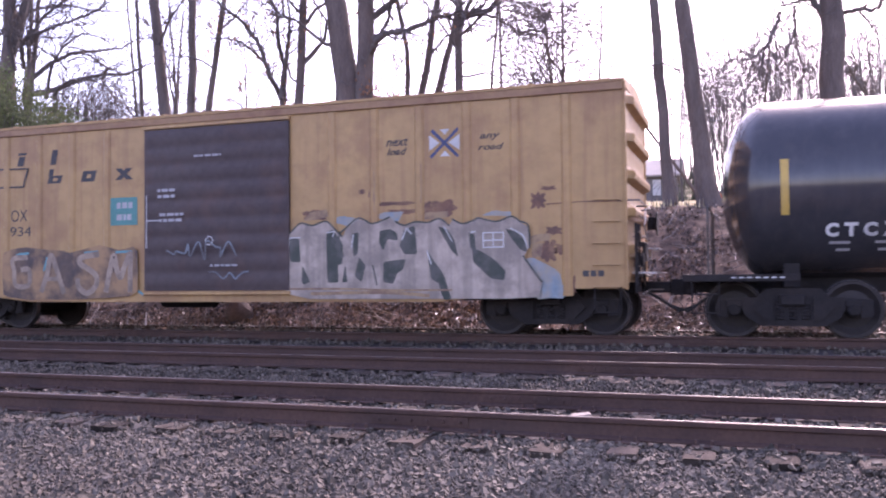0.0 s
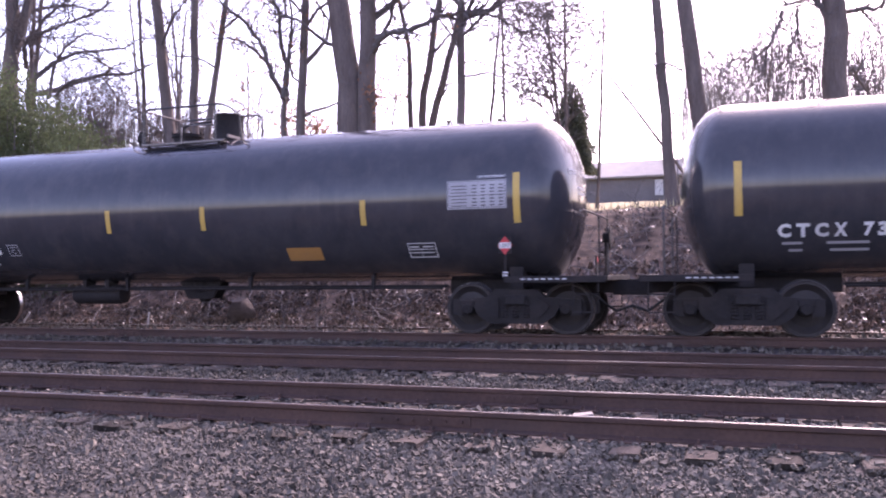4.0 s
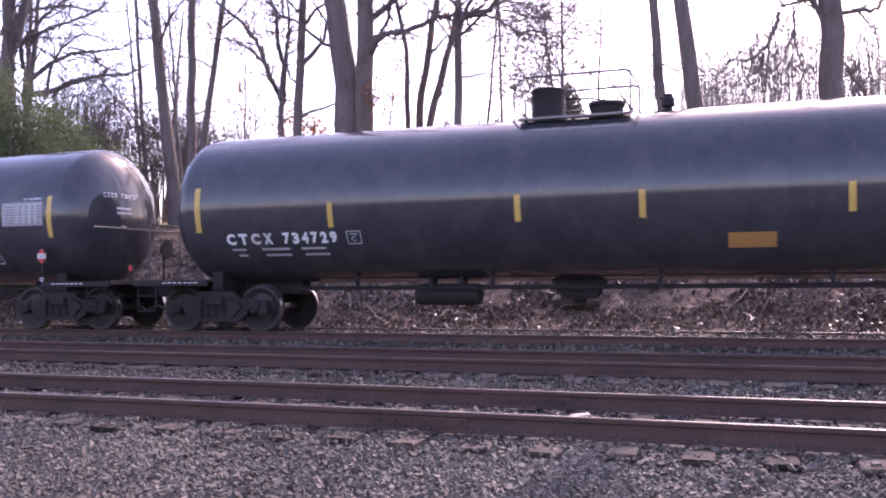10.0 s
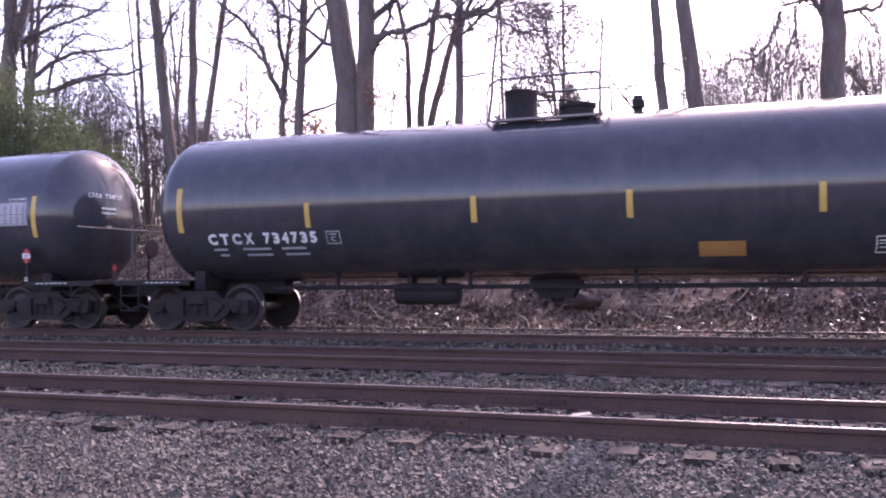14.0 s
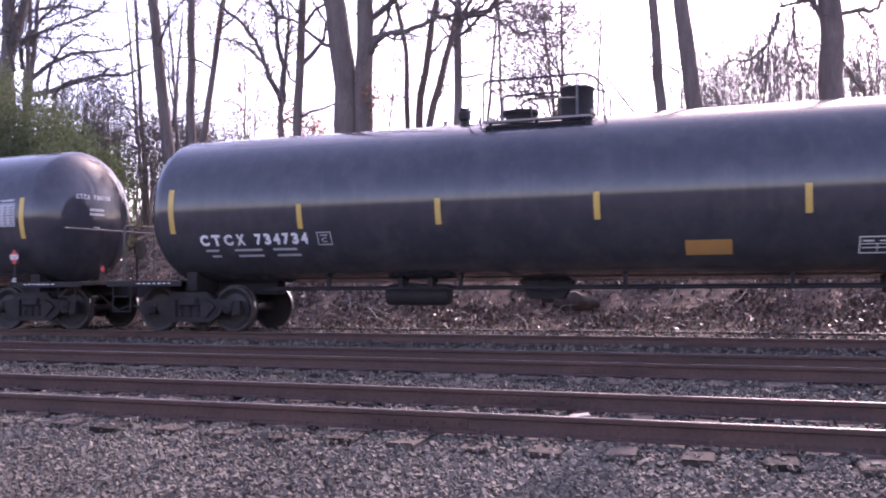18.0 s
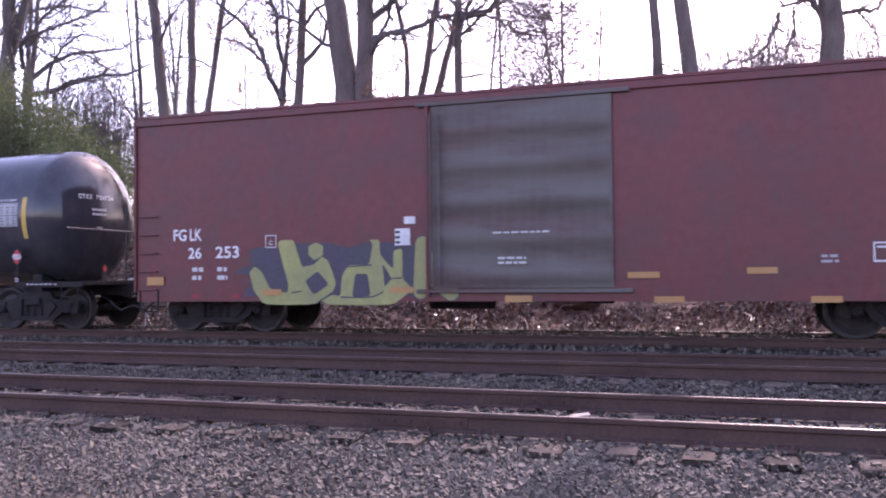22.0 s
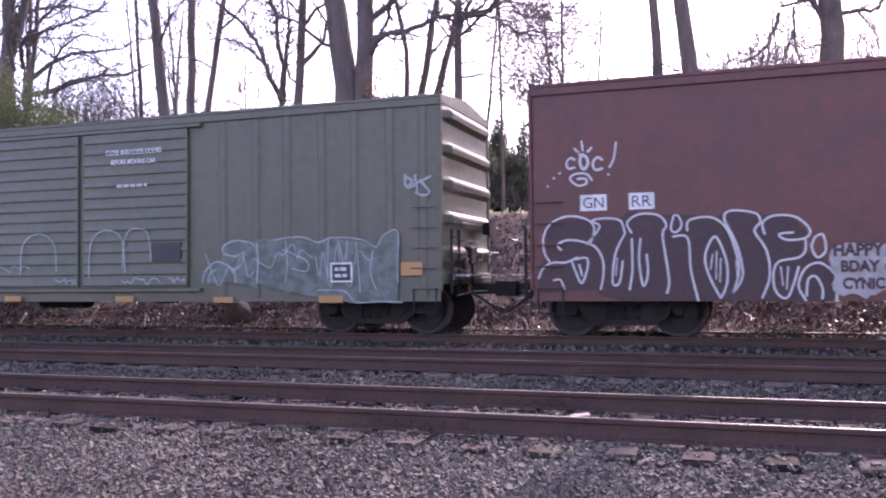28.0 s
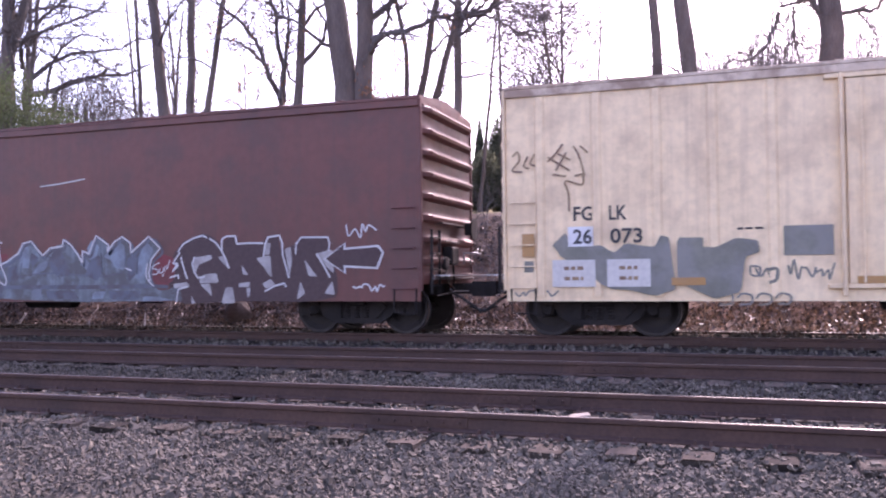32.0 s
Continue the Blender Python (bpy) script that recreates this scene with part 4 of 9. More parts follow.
def box_car(place, half, paint, label, posts=(), ribs=4, roof_paint=None, rail_paint=None, trucks=6.25, reflectors=(), low_sill=None):
    car = thing("box_car", None, None, label, "box car", "box cars of the train")
    CARS.append((car, place))
    roof_paint = roof_paint or paint
    g = Shape().box(-half, half, -BW, BW, 1.0, EAVE, 0.01)
    g.prism([(-half, SILL + 0.22), (-half + 1.1, SILL + 0.22), (-half + 3.2, SILL), (half - 3.2, SILL), (half - 1.1, SILL + 0.22), (half, SILL + 0.22), (half, 1.0), (-half, 1.0)]
            if low_sill is None else [(-half, low_sill), (half, low_sill), (half, 1.0), (-half, 1.0)], -BW, -BW + 0.03)
    g.prism([(-half, SILL + 0.22), (half, SILL + 0.22), (half, 1.0), (-half, 1.0)], BW - 0.03, BW)
    part("car_body", g, paint, car)
    r = Shape().prism([(-BW - 0.05, EAVE), (BW + 0.05, EAVE), (BW + 0.05, EAVE + 0.05), (0, PEAK), (-BW - 0.05, EAVE + 0.05)], -half - 0.03, half + 0.03, axis=0)
    top = part("roof", r, roof_paint, car)
    rib = Shape().prism([(-BW - 0.04, EAVE + 0.05), (0, PEAK), (BW + 0.04, EAVE + 0.05), (BW + 0.04, EAVE + 0.068), (0, PEAK + 0.025), (-BW - 0.04, EAVE + 0.068)], -0.04, 0.04, axis=0).mesh("roof_rib", roof_paint)
    for k in range(13):
        part("roof_rib", rib, roof_paint, top).matrix_basis = pose(-half + 0.3 + k * (2 * half - 0.6) / 12, 0, 0)
    part("top_rail", Shape().box(-half, half, -BW - 0.045, -BW - 0.002, EAVE - 0.14, EAVE - 0.004, 0.012), rail_paint or paint, car)
    part("side_sill", Shape().box(-half, half, -BW - 0.004, -BW + 0.02, 0.98, 1.08, 0.001), paint, car)
    for x in posts:
        p = Shape().prism([(x - 0.09, -BW - 0.002), (x - 0.05, -BW - 0.04), (x + 0.05, -BW - 0.04), (x + 0.09, -BW - 0.002)], 0.7, EAVE - 0.15)
        p.v = [(a, c, b) for a, b, c in p.v]
        p.f = [f[::-1] for f in p.f]
        part("side_post", p, paint, car)
    for s in (-1, 1):
        e = part("end_wall", end_sheet(s * half, s, ribs, BW - 0.04, 1.12, EAVE), paint, car, sharp=24)
        cap = Shape().prism([(-BW, EAVE - 0.1), (BW, EAVE - 0.1), (BW, EAVE), (0, PEAK - 0.02), (-BW, EAVE)], s * half, s * (half + 0.05), axis=0)
        for sy in (-1, 1):
            cap.box(min(s * half, s * (half + 0.05)), max(s * half, s * (half + 0.05)), sy * BW - 0.05, sy * BW + 0.02, SILL + 0.2, EAVE, 0.012)
        cap.box(min(s * half, s * (half + 0.06)), max(s * half, s * (half + 0.06)), -BW, BW, 0.92, 1.12, 0.01)
        part("end_post", cap, paint, e)
        ladder(car, "end_ladder", s * (half + 0.19), -1.15, 0.75, 1.9, 4, "y", m=UNDER)
        for k in range(5):
            ladder(car, "grab_iron", s * (half - 0.3), -BW - 0.09, 0.8 + 0.36 * k, 0.9 + 0.36 * k, 1, "x", m=paint, rails=False)
        plat = Shape()
        for k in range(4):
            plat.box(min(s * (half + 0.08 + 0.1 * k), s * (half + 0.15 + 0.1 * k)), max(s * (half + 0.08 + 0.1 * k), s * (half + 0.15 + 0.1 * k)), -1.2, 1.2, 1.06, 1.09)
        plat.tube([(s * (half + 0.15), -1.2, 1.02), (s * (half + 0.15), 1.2, 1.02)], 0.02, 6)
        part("crossover_step", plat, GALV, car, "worn metal crossover platform")
        rod = Shape().tube([(s * (half + 0.25), -1.3, 0.72), (s * (half + 0.28), -0.4, 0.78), (s * (half + 0.5), -0.25, 0.78)], 0.014, 5)
        part("uncoupling_rod", rod, PIPE, car)
        st = Shape().tube([(s * (half - 0.08), -BW - 0.01, 0.85), (s * (half - 0.08), -BW - 0.01, 0.42), (s * (half - 0.5), -BW - 0.01, 0.42), (s * (half - 0.5), -BW - 0.01, 0.85)], 0.016, 5)
        part("sill_step", st, UNDER, car)
        xe = s * (half + 0.17)
        for z, y0, y1 in ((1.38, -0.75, 0.3), (1.72, -0.6, 0.2), (2.05, -0.75, 0.5)):
            part("grab_bar", Shape().tube([(s * half, y0, z - 0.02), (xe, y0, z), (xe, y1, z), (s * half, y1, z - 0.02)], 0.014, 6), PIPE, car)
        gear = Shape().box(min(s * half, s * (half + 0.22)), max(s * half, s * (half + 0.22)), -0.35, 0.05, 1.28, 1.62, 0.03)
        gear.tube([(xe, -0.15, 1.28), (xe, -0.12, 0.80)], 0.022, 6).lathe(0, [(xe - 0.05, 0.05), (xe - 0.04, 0.12), (xe + 0.04, 0.12), (xe + 0.05, 0.05)], 12, (0, -0.62, 1.30))
        part("brake_gear", gear, UNDER, car)
        part("chain_rod", Shape().tube([(xe, -0.62, 1.3), (xe + s * 0.02, -0.5, 0.95), (xe, -0.1, 0.82), (xe, 0.6, 0.9)], 0.016, 6), PIPE, car)
        part("end_step", Shape().box(min(xe, xe + s * 0.2), max(xe, xe + s * 0.2), 0.45, 1.05, 1.5, 1.53, 0.006).box(xe - 0.01, xe + 0.01, 0.5, 0.54, 1.3, 1.5).box(xe - 0.01, xe + 0.01, 0.96, 1.0, 1.3, 1.5), GALV, car)
        truck(car, s * trucks)
        coupler(car, s * (half + 0.1), s)
    g = Shape().box(-half, half, -0.16, 0.16, 0.70, 1.0, 0.02)
    for k in range(9):
        x = -half + 2.4 + k * (2 * half - 4.8) / 8
        g.prism([(-BW + 0.03, 0.9), (-0.2, 0.72), (0.2, 0.72), (BW - 0.03, 0.9), (BW - 0.03, 1.0), (-BW + 0.03, 1.0)], x - 0.05, x + 0.05, axis=0)
    part("underframe", g, UNDER, car)
    g = Shape().lathe(0, [(-1.9, 0.05), (-1.85, 0.2), (-0.65, 0.2), (-0.6, 0.05)], 16, (0, -0.62, 0.66))
    part("air_reservoir", g, UNDER, car)
    g = Shape().lathe(0, [(1.0, 0.05), (1.02, 0.15), (1.5, 0.15), (1.52, 0.05)], 14, (0, -0.5, 0.7))
    part("brake_cylinder", g, UNDER, car)
    part("brake_rod", Shape().tube([(-half + 1, -0.5, 0.62), (half - 1, -0.5, 0.62)], 0.016, 5), UNDER, car)
    brake = Shape().lathe(0, [(half + 0.30, 0.22), (half + 0.315, 0.235), (half + 0.33, 0.22)], 20, (0, 0.75, 2.0)).box(half + 0.14, half + 0.29, 0.66, 0.84, 1.88, 2.12, 0.02)
    part("hand_brake", brake, UNDER, car)
    for x0, x1, z0, z1 in reflectors:
        part("reflector", on_flat(*bars_flat([(x0, x1, z0, z1)]), -BW - 0.036), ORANGE, car, "yellow-orange reflective strip")
    return car


def door(car, x0, x1, z0, z1, paint, n, depth=0.05, label="", sharp_ribs=False, proud=0.06, track=None, reach=0.3):
    d = part("sliding_door", ribbed_panel(x0, x1, z0, z1, -BW - proud, n, depth, sharp_ribs), paint, car, label)
    for z in (z0 - 0.05, z1 + 0.05):
        part("door_track", Shape().box(x0 - reach, x1 + reach, -BW - proud - 0.02, -BW - 0.003, z - 0.035, z + 0.035, 0.008), track or paint, car)
    return d


def stencil(car, body, x0, x1, z0, z1, m=None, y=None, bold=0.02, name="lettering", label="white stencilled lettering", shear=0.0):
    return part(name, on_flat(*words(body, x0, x1, z0, z1, bold, shear), -BW - 0.008 if y is None else y), m or STENCIL, car, label)


def rails_of(car, rows, m, y=None, name="stencil_lines", label=""):
    return part(name, on_flat(*bars_flat(rows), -BW - 0.008 if y is None else y), m, car, label)


YELLOW = material("faded yellow car paint", (0.435, 0.258, 0.10), (0.365, 0.215, 0.086), 0.5, big=0.4, fine=5, bump=0.06, dirt=(0.22, 0.10, 0.05), dirt_amount=0.5, streak=0.32, dirt_size=1.1, edge=(0.5, 0.66))
BLACK_DOOR = material("dark door paint", (0.046, 0.029, 0.03), (0.06, 0.04, 0.038), 0.6, big=0.6, fine=8, dirt=RUST, dirt_amount=0.2)
RED = material("dark red car paint", (0.152, 0.026, 0.026), (0.122, 0.024, 0.024), 0.5, big=0.4, fine=6, bump=0.05, dirt=(0.07, 0.035, 0.03), dirt_amount=0.4, streak=0.25, edge=(0.46, 0.64))
RED_DOOR = material("brown-grey door paint", (0.095, 0.048, 0.042), (0.085, 0.072, 0.062), 0.6, big=0.8, fine=6, dirt=(0.115, 0.105, 0.09), dirt_amount=0.65, streak=0.2, dirt_size=0.7, stretch=(0.35, 1, 1.8), edge=(0.44, 0.56))
GREEN = material("faded green car paint", (0.108, 0.112, 0.072), (0.086, 0.092, 0.06), 0.5, big=0.4, fine=6, bump=0.06, dirt=(0.14, 0.115, 0.085), dirt_amount=0.4, streak=0.3, edge=(0.46, 0.64))
BROWN = material("brown-red car paint", (0.145, 0.042, 0.031), (0.115, 0.035, 0.028), 0.5, big=0.4, fine=6, bump=0.05, dirt=(0.06, 0.032, 0.027), dirt_amount=0.4, streak=0.25, edge=(0.46, 0.64))
WHITE = material("dirty white car paint", (0.88, 0.67, 0.42), (0.82, 0.61, 0.37), 0.5, big=0.4, fine=6, bump=0.05, dirt=(0.40, 0.27, 0.18), dirt_amount=0.35, streak=0.25, edge=(0.48, 0.66))

YELLOW_RUST = material("rust-stained yellow paint", (0.33, 0.19, 0.09), (0.25, 0.13, 0.07), 0.6, big=1.5, fine=9, dirt=RUST, dirt_amount=0.7)
RUST_PATCH = material("rust where paint has flaked", (0.17, 0.085, 0.06), (0.25, 0.14, 0.08), 0.8, big=3, fine=16, bump=0.15, dirt=(0.09, 0.05, 0.045), dirt_amount=0.6, dirt_size=5, edge=(0.43, 0.57))
WHITE_RUST = material("rust-stained white paint", (0.70, 0.56, 0.42), (0.56, 0.43, 0.32), 0.6, big=1.5, fine=9, dirt=RUST, dirt_amount=0.6, edge=(0.46, 0.6))

yellow_car = box_car(-10.7, 7.75, YELLOW, "faded yellow box car with a black sliding door and sprayed graffiti", posts=[-6.94, -6.07, -5.2, -4.33, -3.48, -2.6, 2.45, 3.3, 4.17, 5.05, 5.92, 6.8], ribs=5, rail_paint=YELLOW_RUST, trucks=6.4)
door(yellow_car, -1.65, 1.58, 0.82, 4.0, BLACK_DOOR, 9, 0.02, "black ribbed sliding door", track=YELLOW, reach=0.02)
red_car = box_car(97.0, 7.78, RED, "dark red smooth-sided box car with yellow-green graffiti", ribs=5, low_sill=0.62, trucks=6.2)
door(red_car, -1.5, 1.65, 0.85, 4.05, RED_DOOR, 5, 0.045, "weathered brown-grey ribbed plug door", True)
green_car = box_car(114.65, 7.7, GREEN, "faded green box car with double doors and blue-grey graffiti", posts=[-7.39, -6.92, -6.19, -5.47, -4.75, -4.0, -3.2, 3.29, 4.01, 4.68, 5.4, 6.06, 6.76, 7.39], ribs=5, low_sill=0.62, trucks=6.3)
door(green_car, -2.43, -0.12, 0.9, 4.0, GREEN, 14, 0.035, "ribbed green sliding door", True)
door(green_car, 0.02, 2.52, 0.9, 4.0, GREEN, 14, 0.035, "ribbed green sliding door", True, 0.075)
brown_car = box_car(131.72, 7.7, BROWN, "brown-red smooth-sided box car covered in white and blue graffiti", ribs=8, low_sill=0.62, trucks=6.25)
white_car = box_car(148.75, 7.75, WHITE, "dirty white box car with ribbed sides and grey-green graffiti", posts=[-7.15, -6.2, -5.22, -4.35, -3.46, 2.6, 3.46, 4.35, 5.22, 6.2, 7.15], ribs=5, low_sill=0.62, trucks=6.25, roof_paint=WHITE_RUST, rail_paint=WHITE_RUST)
# ---- lettering and graffiti on the box cars ----
GREY_WHITE = material("grey-white spray paint", (0.58, 0.56, 0.55), (0.46, 0.44, 0.44), 0.6, big=1.5, fine=20)
TEAL = material("teal spray paint", (0.10, 0.30, 0.32), (0.08, 0.22, 0.25), 0.6, big=1.5, fine=14)
TEAL_SIGN = material("teal panel paint", (0.06, 0.24, 0.225), (0.055, 0.20, 0.19), 0.6)
DEEP_GREEN = material("dark green spray paint", (0.032, 0.043, 0.034), (0.05, 0.058, 0.046), 0.6, big=2.5, fine=10, dirt=(0.12, 0.11, 0.10), dirt_amount=0.5, dirt_size=4, edge=(0.45, 0.6))
CREAM_GREY = material("pale grey spray paint", (0.46, 0.37, 0.30), (0.34, 0.275, 0.225), 0.6, big=2.2, fine=9, dirt=(0.16, 0.135, 0.115), dirt_amount=0.6, streak=0.45, dirt_size=2.4, edge=(0.45, 0.6))
LIME = material("yellow-green spray paint", (0.33, 0.33, 0.11), (0.26, 0.26, 0.10), 0.6, big=1.2, fine=14, dirt=(0.2, 0.2, 0.1), dirt_amount=0.4, edge=(0.43, 0.57))
VIOLET = material("dark blue-grey spray paint", (0.058, 0.045, 0.07), (0.05, 0.052, 0.06), 0.6, big=1.5, fine=12)
SKY_BLUE = material("light blue spray paint", (0.16, 0.19, 0.23), (0.115, 0.125, 0.15), 0.6, big=1.6, fine=10, dirt=(0.08, 0.075, 0.09), dirt_amount=0.85, streak=0.5, dirt_size=2.8, edge=(0.43, 0.57))
BLUE_GREY = material("blue-grey spray paint", (0.20, 0.24, 0.27), (0.14, 0.175, 0.20), 0.6, big=1.5, fine=12, dirt=(0.08, 0.075, 0.075), dirt_amount=0.85, streak=0.5, dirt_size=2.4, edge=(0.43, 0.57))
INK_BROWN = material("dark brown spray paint", (0.05, 0.024, 0.026), (0.06, 0.03, 0.03), 0.6)
BRIGHT_RED = material("red spray paint", (0.30, 0.02, 0.025), (0.24, 0.02, 0.025), 0.6)
LOGO_BLUE = material("blue logo paint", (0.05, 0.065, 0.15), (0.05, 0.06, 0.12), 0.6)
OLD_WHITE = material("old white paint", (0.58, 0.57, 0.55), (0.48, 0.47, 0.45), 0.65, big=2, fine=20, dirt=DUST, dirt_amount=0.4)
TAG_GREY = material("grey-green spray paint", (0.20, 0.195, 0.155), (0.15, 0.148, 0.12), 0.6, big=1.2, fine=10, dirt=(0.25, 0.24, 0.23), dirt_amount=0.5, edge=(0.43, 0.57))
PALE_BLUE = material("pale blue-white panel", (0.60, 0.57, 0.52), (0.52, 0.49, 0.45), 0.6)
TAG_DULL = material("dull green-grey spray paint", (0.10, 0.12, 0.10), (0.08, 0.10, 0.078), 0.65, big=1.5, fine=12, dirt=(0.19, 0.21, 0.20), dirt_amount=0.5, dirt_size=5, edge=(0.43, 0.57))
FADED_INK = material("faded dark spray paint", (0.17, 0.10, 0.075), (0.27, 0.165, 0.095), 0.65, big=3, fine=14, dirt=(0.35, 0.24, 0.13), dirt_amount=0.7, dirt_size=4, edge=(0.43, 0.57))
STREAK_BLUE = material("dull blue spray paint", (0.16, 0.25, 0.31), (0.25, 0.27, 0.28), 0.6, big=2.2, fine=9, dirt=(0.32, 0.27, 0.2), dirt_amount=0.6, streak=0.3, dirt_size=3, edge=(0.43, 0.57))
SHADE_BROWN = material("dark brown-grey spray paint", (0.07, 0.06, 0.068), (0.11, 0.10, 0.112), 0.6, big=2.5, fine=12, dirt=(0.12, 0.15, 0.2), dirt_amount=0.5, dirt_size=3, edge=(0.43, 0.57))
DULL_RED = material("dull red spray paint", (0.20, 0.03, 0.035), (0.15, 0.03, 0.035), 0.65, big=2, fine=12, dirt=(0.12, 0.035, 0.033), dirt_amount=0.8, dirt_size=3, edge=(0.43, 0.57))
PALE_LINE = material("pale thin spray line", (0.36, 0.40, 0.40), (0.22, 0.25, 0.25), 0.65, big=4, fine=14)
SMEAR = material("dark smeared spray paint", (0.06, 0.045, 0.045), (0.14, 0.09, 0.06), 0.65, big=1.6, fine=9, dirt=(0.36, 0.21, 0.10), dirt_amount=0.85, dirt_size=1.5, edge=(0.42, 0.6))
TAN_SPRAY = material("tan spray paint", (0.36, 0.27, 0.20), (0.26, 0.195, 0.15), 0.65, big=2.2, fine=9, dirt=(0.10, 0.075, 0.065), dirt_amount=0.6, dirt_size=3, edge=(0.45, 0.62))
SILVER_LIGHT = material("pale silver spray paint", (0.40, 0.37, 0.36), (0.30, 0.28, 0.275), 0.55, big=2, fine=12, dirt=(0.15, 0.12, 0.115), dirt_amount=0.4, dirt_size=4, edge=(0.45, 0.65))
LIGHT_BLUE = material("clear light blue spray paint", (0.22, 0.27, 0.32), (0.165, 0.20, 0.24), 0.6, big=2.4, fine=10, dirt=(0.10, 0.095, 0.11), dirt_amount=0.5, dirt_size=3.5, edge=(0.43, 0.6))
SKIN = -BW - 0.006               # just outside the side sheets


def wobble(pts, k, amount):
    return [(x + amount * noise.noise((x * 1.9, z * 1.9, k)), z + amount * noise.noise((x * 1.9, z * 1.9, k + 9.7))) for x, z in pts]


# letter skeletons in a unit box, one row of places a stroke
GLYPHS = {
    "S": [[(0.92, 0.80), (0.62, 1.0), (0.25, 0.93), (0.10, 0.72), (0.42, 0.55), (0.78, 0.42), (0.90, 0.20), (0.60, 0.02), (0.20, 0.03), (0.02, 0.2)]],
    "U": [[(0.06, 0.0), (0.10, 0.68), (0.32, 0.98), (0.68, 0.98), (0.90, 0.68), (0.96, 0.0)], [(0.5, 0.62), (0.46, 0.25), (0.52, 0.02)]],
    "I": [[(0.5, 1.0), (0.46, 0.5), (0.5, 0.0)]],
    "D": [[(0.12, 0.98), (0.45, 1.0), (0.82, 0.75), (0.90, 0.35), (0.62, 0.02), (0.35, 0.05), (0.14, 0.4), (0.2, 0.8), (0.45, 0.98)]],
    "E": [[(0.92, 0.92), (0.5, 1.0), (0.15, 0.85), (0.22, 0.62), (0.62, 0.55)], [(0.4, 0.54), (0.10, 0.35), (0.2, 0.05), (0.6, 0.0), (0.95, 0.12)]],
    "G": [[(0.90, 0.85), (0.58, 1.0), (0.18, 0.82), (0.06, 0.42), (0.32, 0.04), (0.78, 0.06), (0.90, 0.38), (0.52, 0.42)]],
    "A": [[(0.04, 0.0), (0.34, 0.9), (0.52, 1.0), (0.68, 0.9), (0.96, 0.0)], [(0.25, 0.36), (0.76, 0.36)]],
    "N": [[(0.10, 0.0), (0.14, 1.0)], [(0.14, 1.0), (0.5, 0.5), (0.86, 0.02)], [(0.88, 0.0), (0.88, 1.0)]],
    "K": [[(0.12, 1.0), (0.16, 0.5), (0.12, 0.0)], [(0.92, 1.0), (0.45, 0.6), (0.22, 0.48), (0.5, 0.34), (0.98, 0.02)]],
    "O": [[(0.5, 1.0), (0.14, 0.8), (0.08, 0.3), (0.42, 0.0), (0.84, 0.18), (0.92, 0.7), (0.5, 1.0)]],
    "T": [[(0.0, 0.92), (0.5, 1.0), (1.0, 0.93)], [(0.5, 0.98), (0.48, 0.5), (0.52, 0.0)]],
    "M": [[(0.05, 0.0), (0.12, 0.95), (0.3, 0.9), (0.5, 0.45), (0.7, 0.9), (0.88, 0.95), (0.95, 0.0)]],
    "J": [[(0.75, 1.0), (0.78, 0.4), (0.6, 0.05), (0.3, 0.08), (0.02, 0.42)]],
    "W": [[(0.04, 0.9), (0.22, 0.05), (0.5, 0.7), (0.74, 0.05), (0.96, 1.0)]],
    "H": [[(0.1, 0.0), (0.14, 1.0)], [(0.9, 0.0), (0.86, 1.0)], [(0.1, 0.5), (0.9, 0.52)]],
    "C": [[(0.92, 0.8), (0.6, 1.0), (0.2, 0.8), (0.08, 0.4), (0.35, 0.02), (0.9, 0.1)]],
}


def ribbon(path, w, y):
    """A flat band along (x, z) places, rounded at both ends."""
    path = [Vector((x, 0, z)) for x, z in path]
    fine = []
    for i in range(len(path) - 1):
        p0, p1, p2, p3 = path[max(i - 1, 0)], path[i], path[i + 1], path[min(i + 2, len(path) - 1)]
        for k in range(6):
            u = k / 6
            fine.append(0.5 * ((2 * p1) + (p2 - p0) * u + (2 * p0 - 5 * p1 + 4 * p2 - p3) * u * u + (3 * p1 - p0 - 3 * p2 + p3) * u ** 3))
    fine.append(path[-1])
    n, rows = len(fine), []
    for i, p in enumerate(fine):
        d = (fine[min(i + 1, n - 1)] - fine[max(i - 1, 0)]).normalized()
        q = Vector((-d.z, 0, d.x)) * w / 2
        rows.append([(p.x + q.x, y - 0.00005 * i, p.z + q.z), (p.x - q.x, y - 0.00005 * i, p.z - q.z)])
    g = Shape().sheet(rows)
    for e, back in ((0, -1), (n - 1, 1)):
        d = (fine[1] - fine[0] if e == 0 else fine[-1] - fine[-2]).normalized() * back
        side = Vector((-d.z, 0, d.x)) * back
        k0 = len(g.v)
        arc = [fine[e] + w / 2 * (math.cos(t) * side + math.sin(t) * d) for t in [math.pi * k / 8 for k in range(1, 8)]]
        g.v += [(c.x, y - 0.00005 * e, c.z) for c in arc]
        g.f.append((2 * e, *range(k0, k0 + 7), 2 * e + 1))
    return g


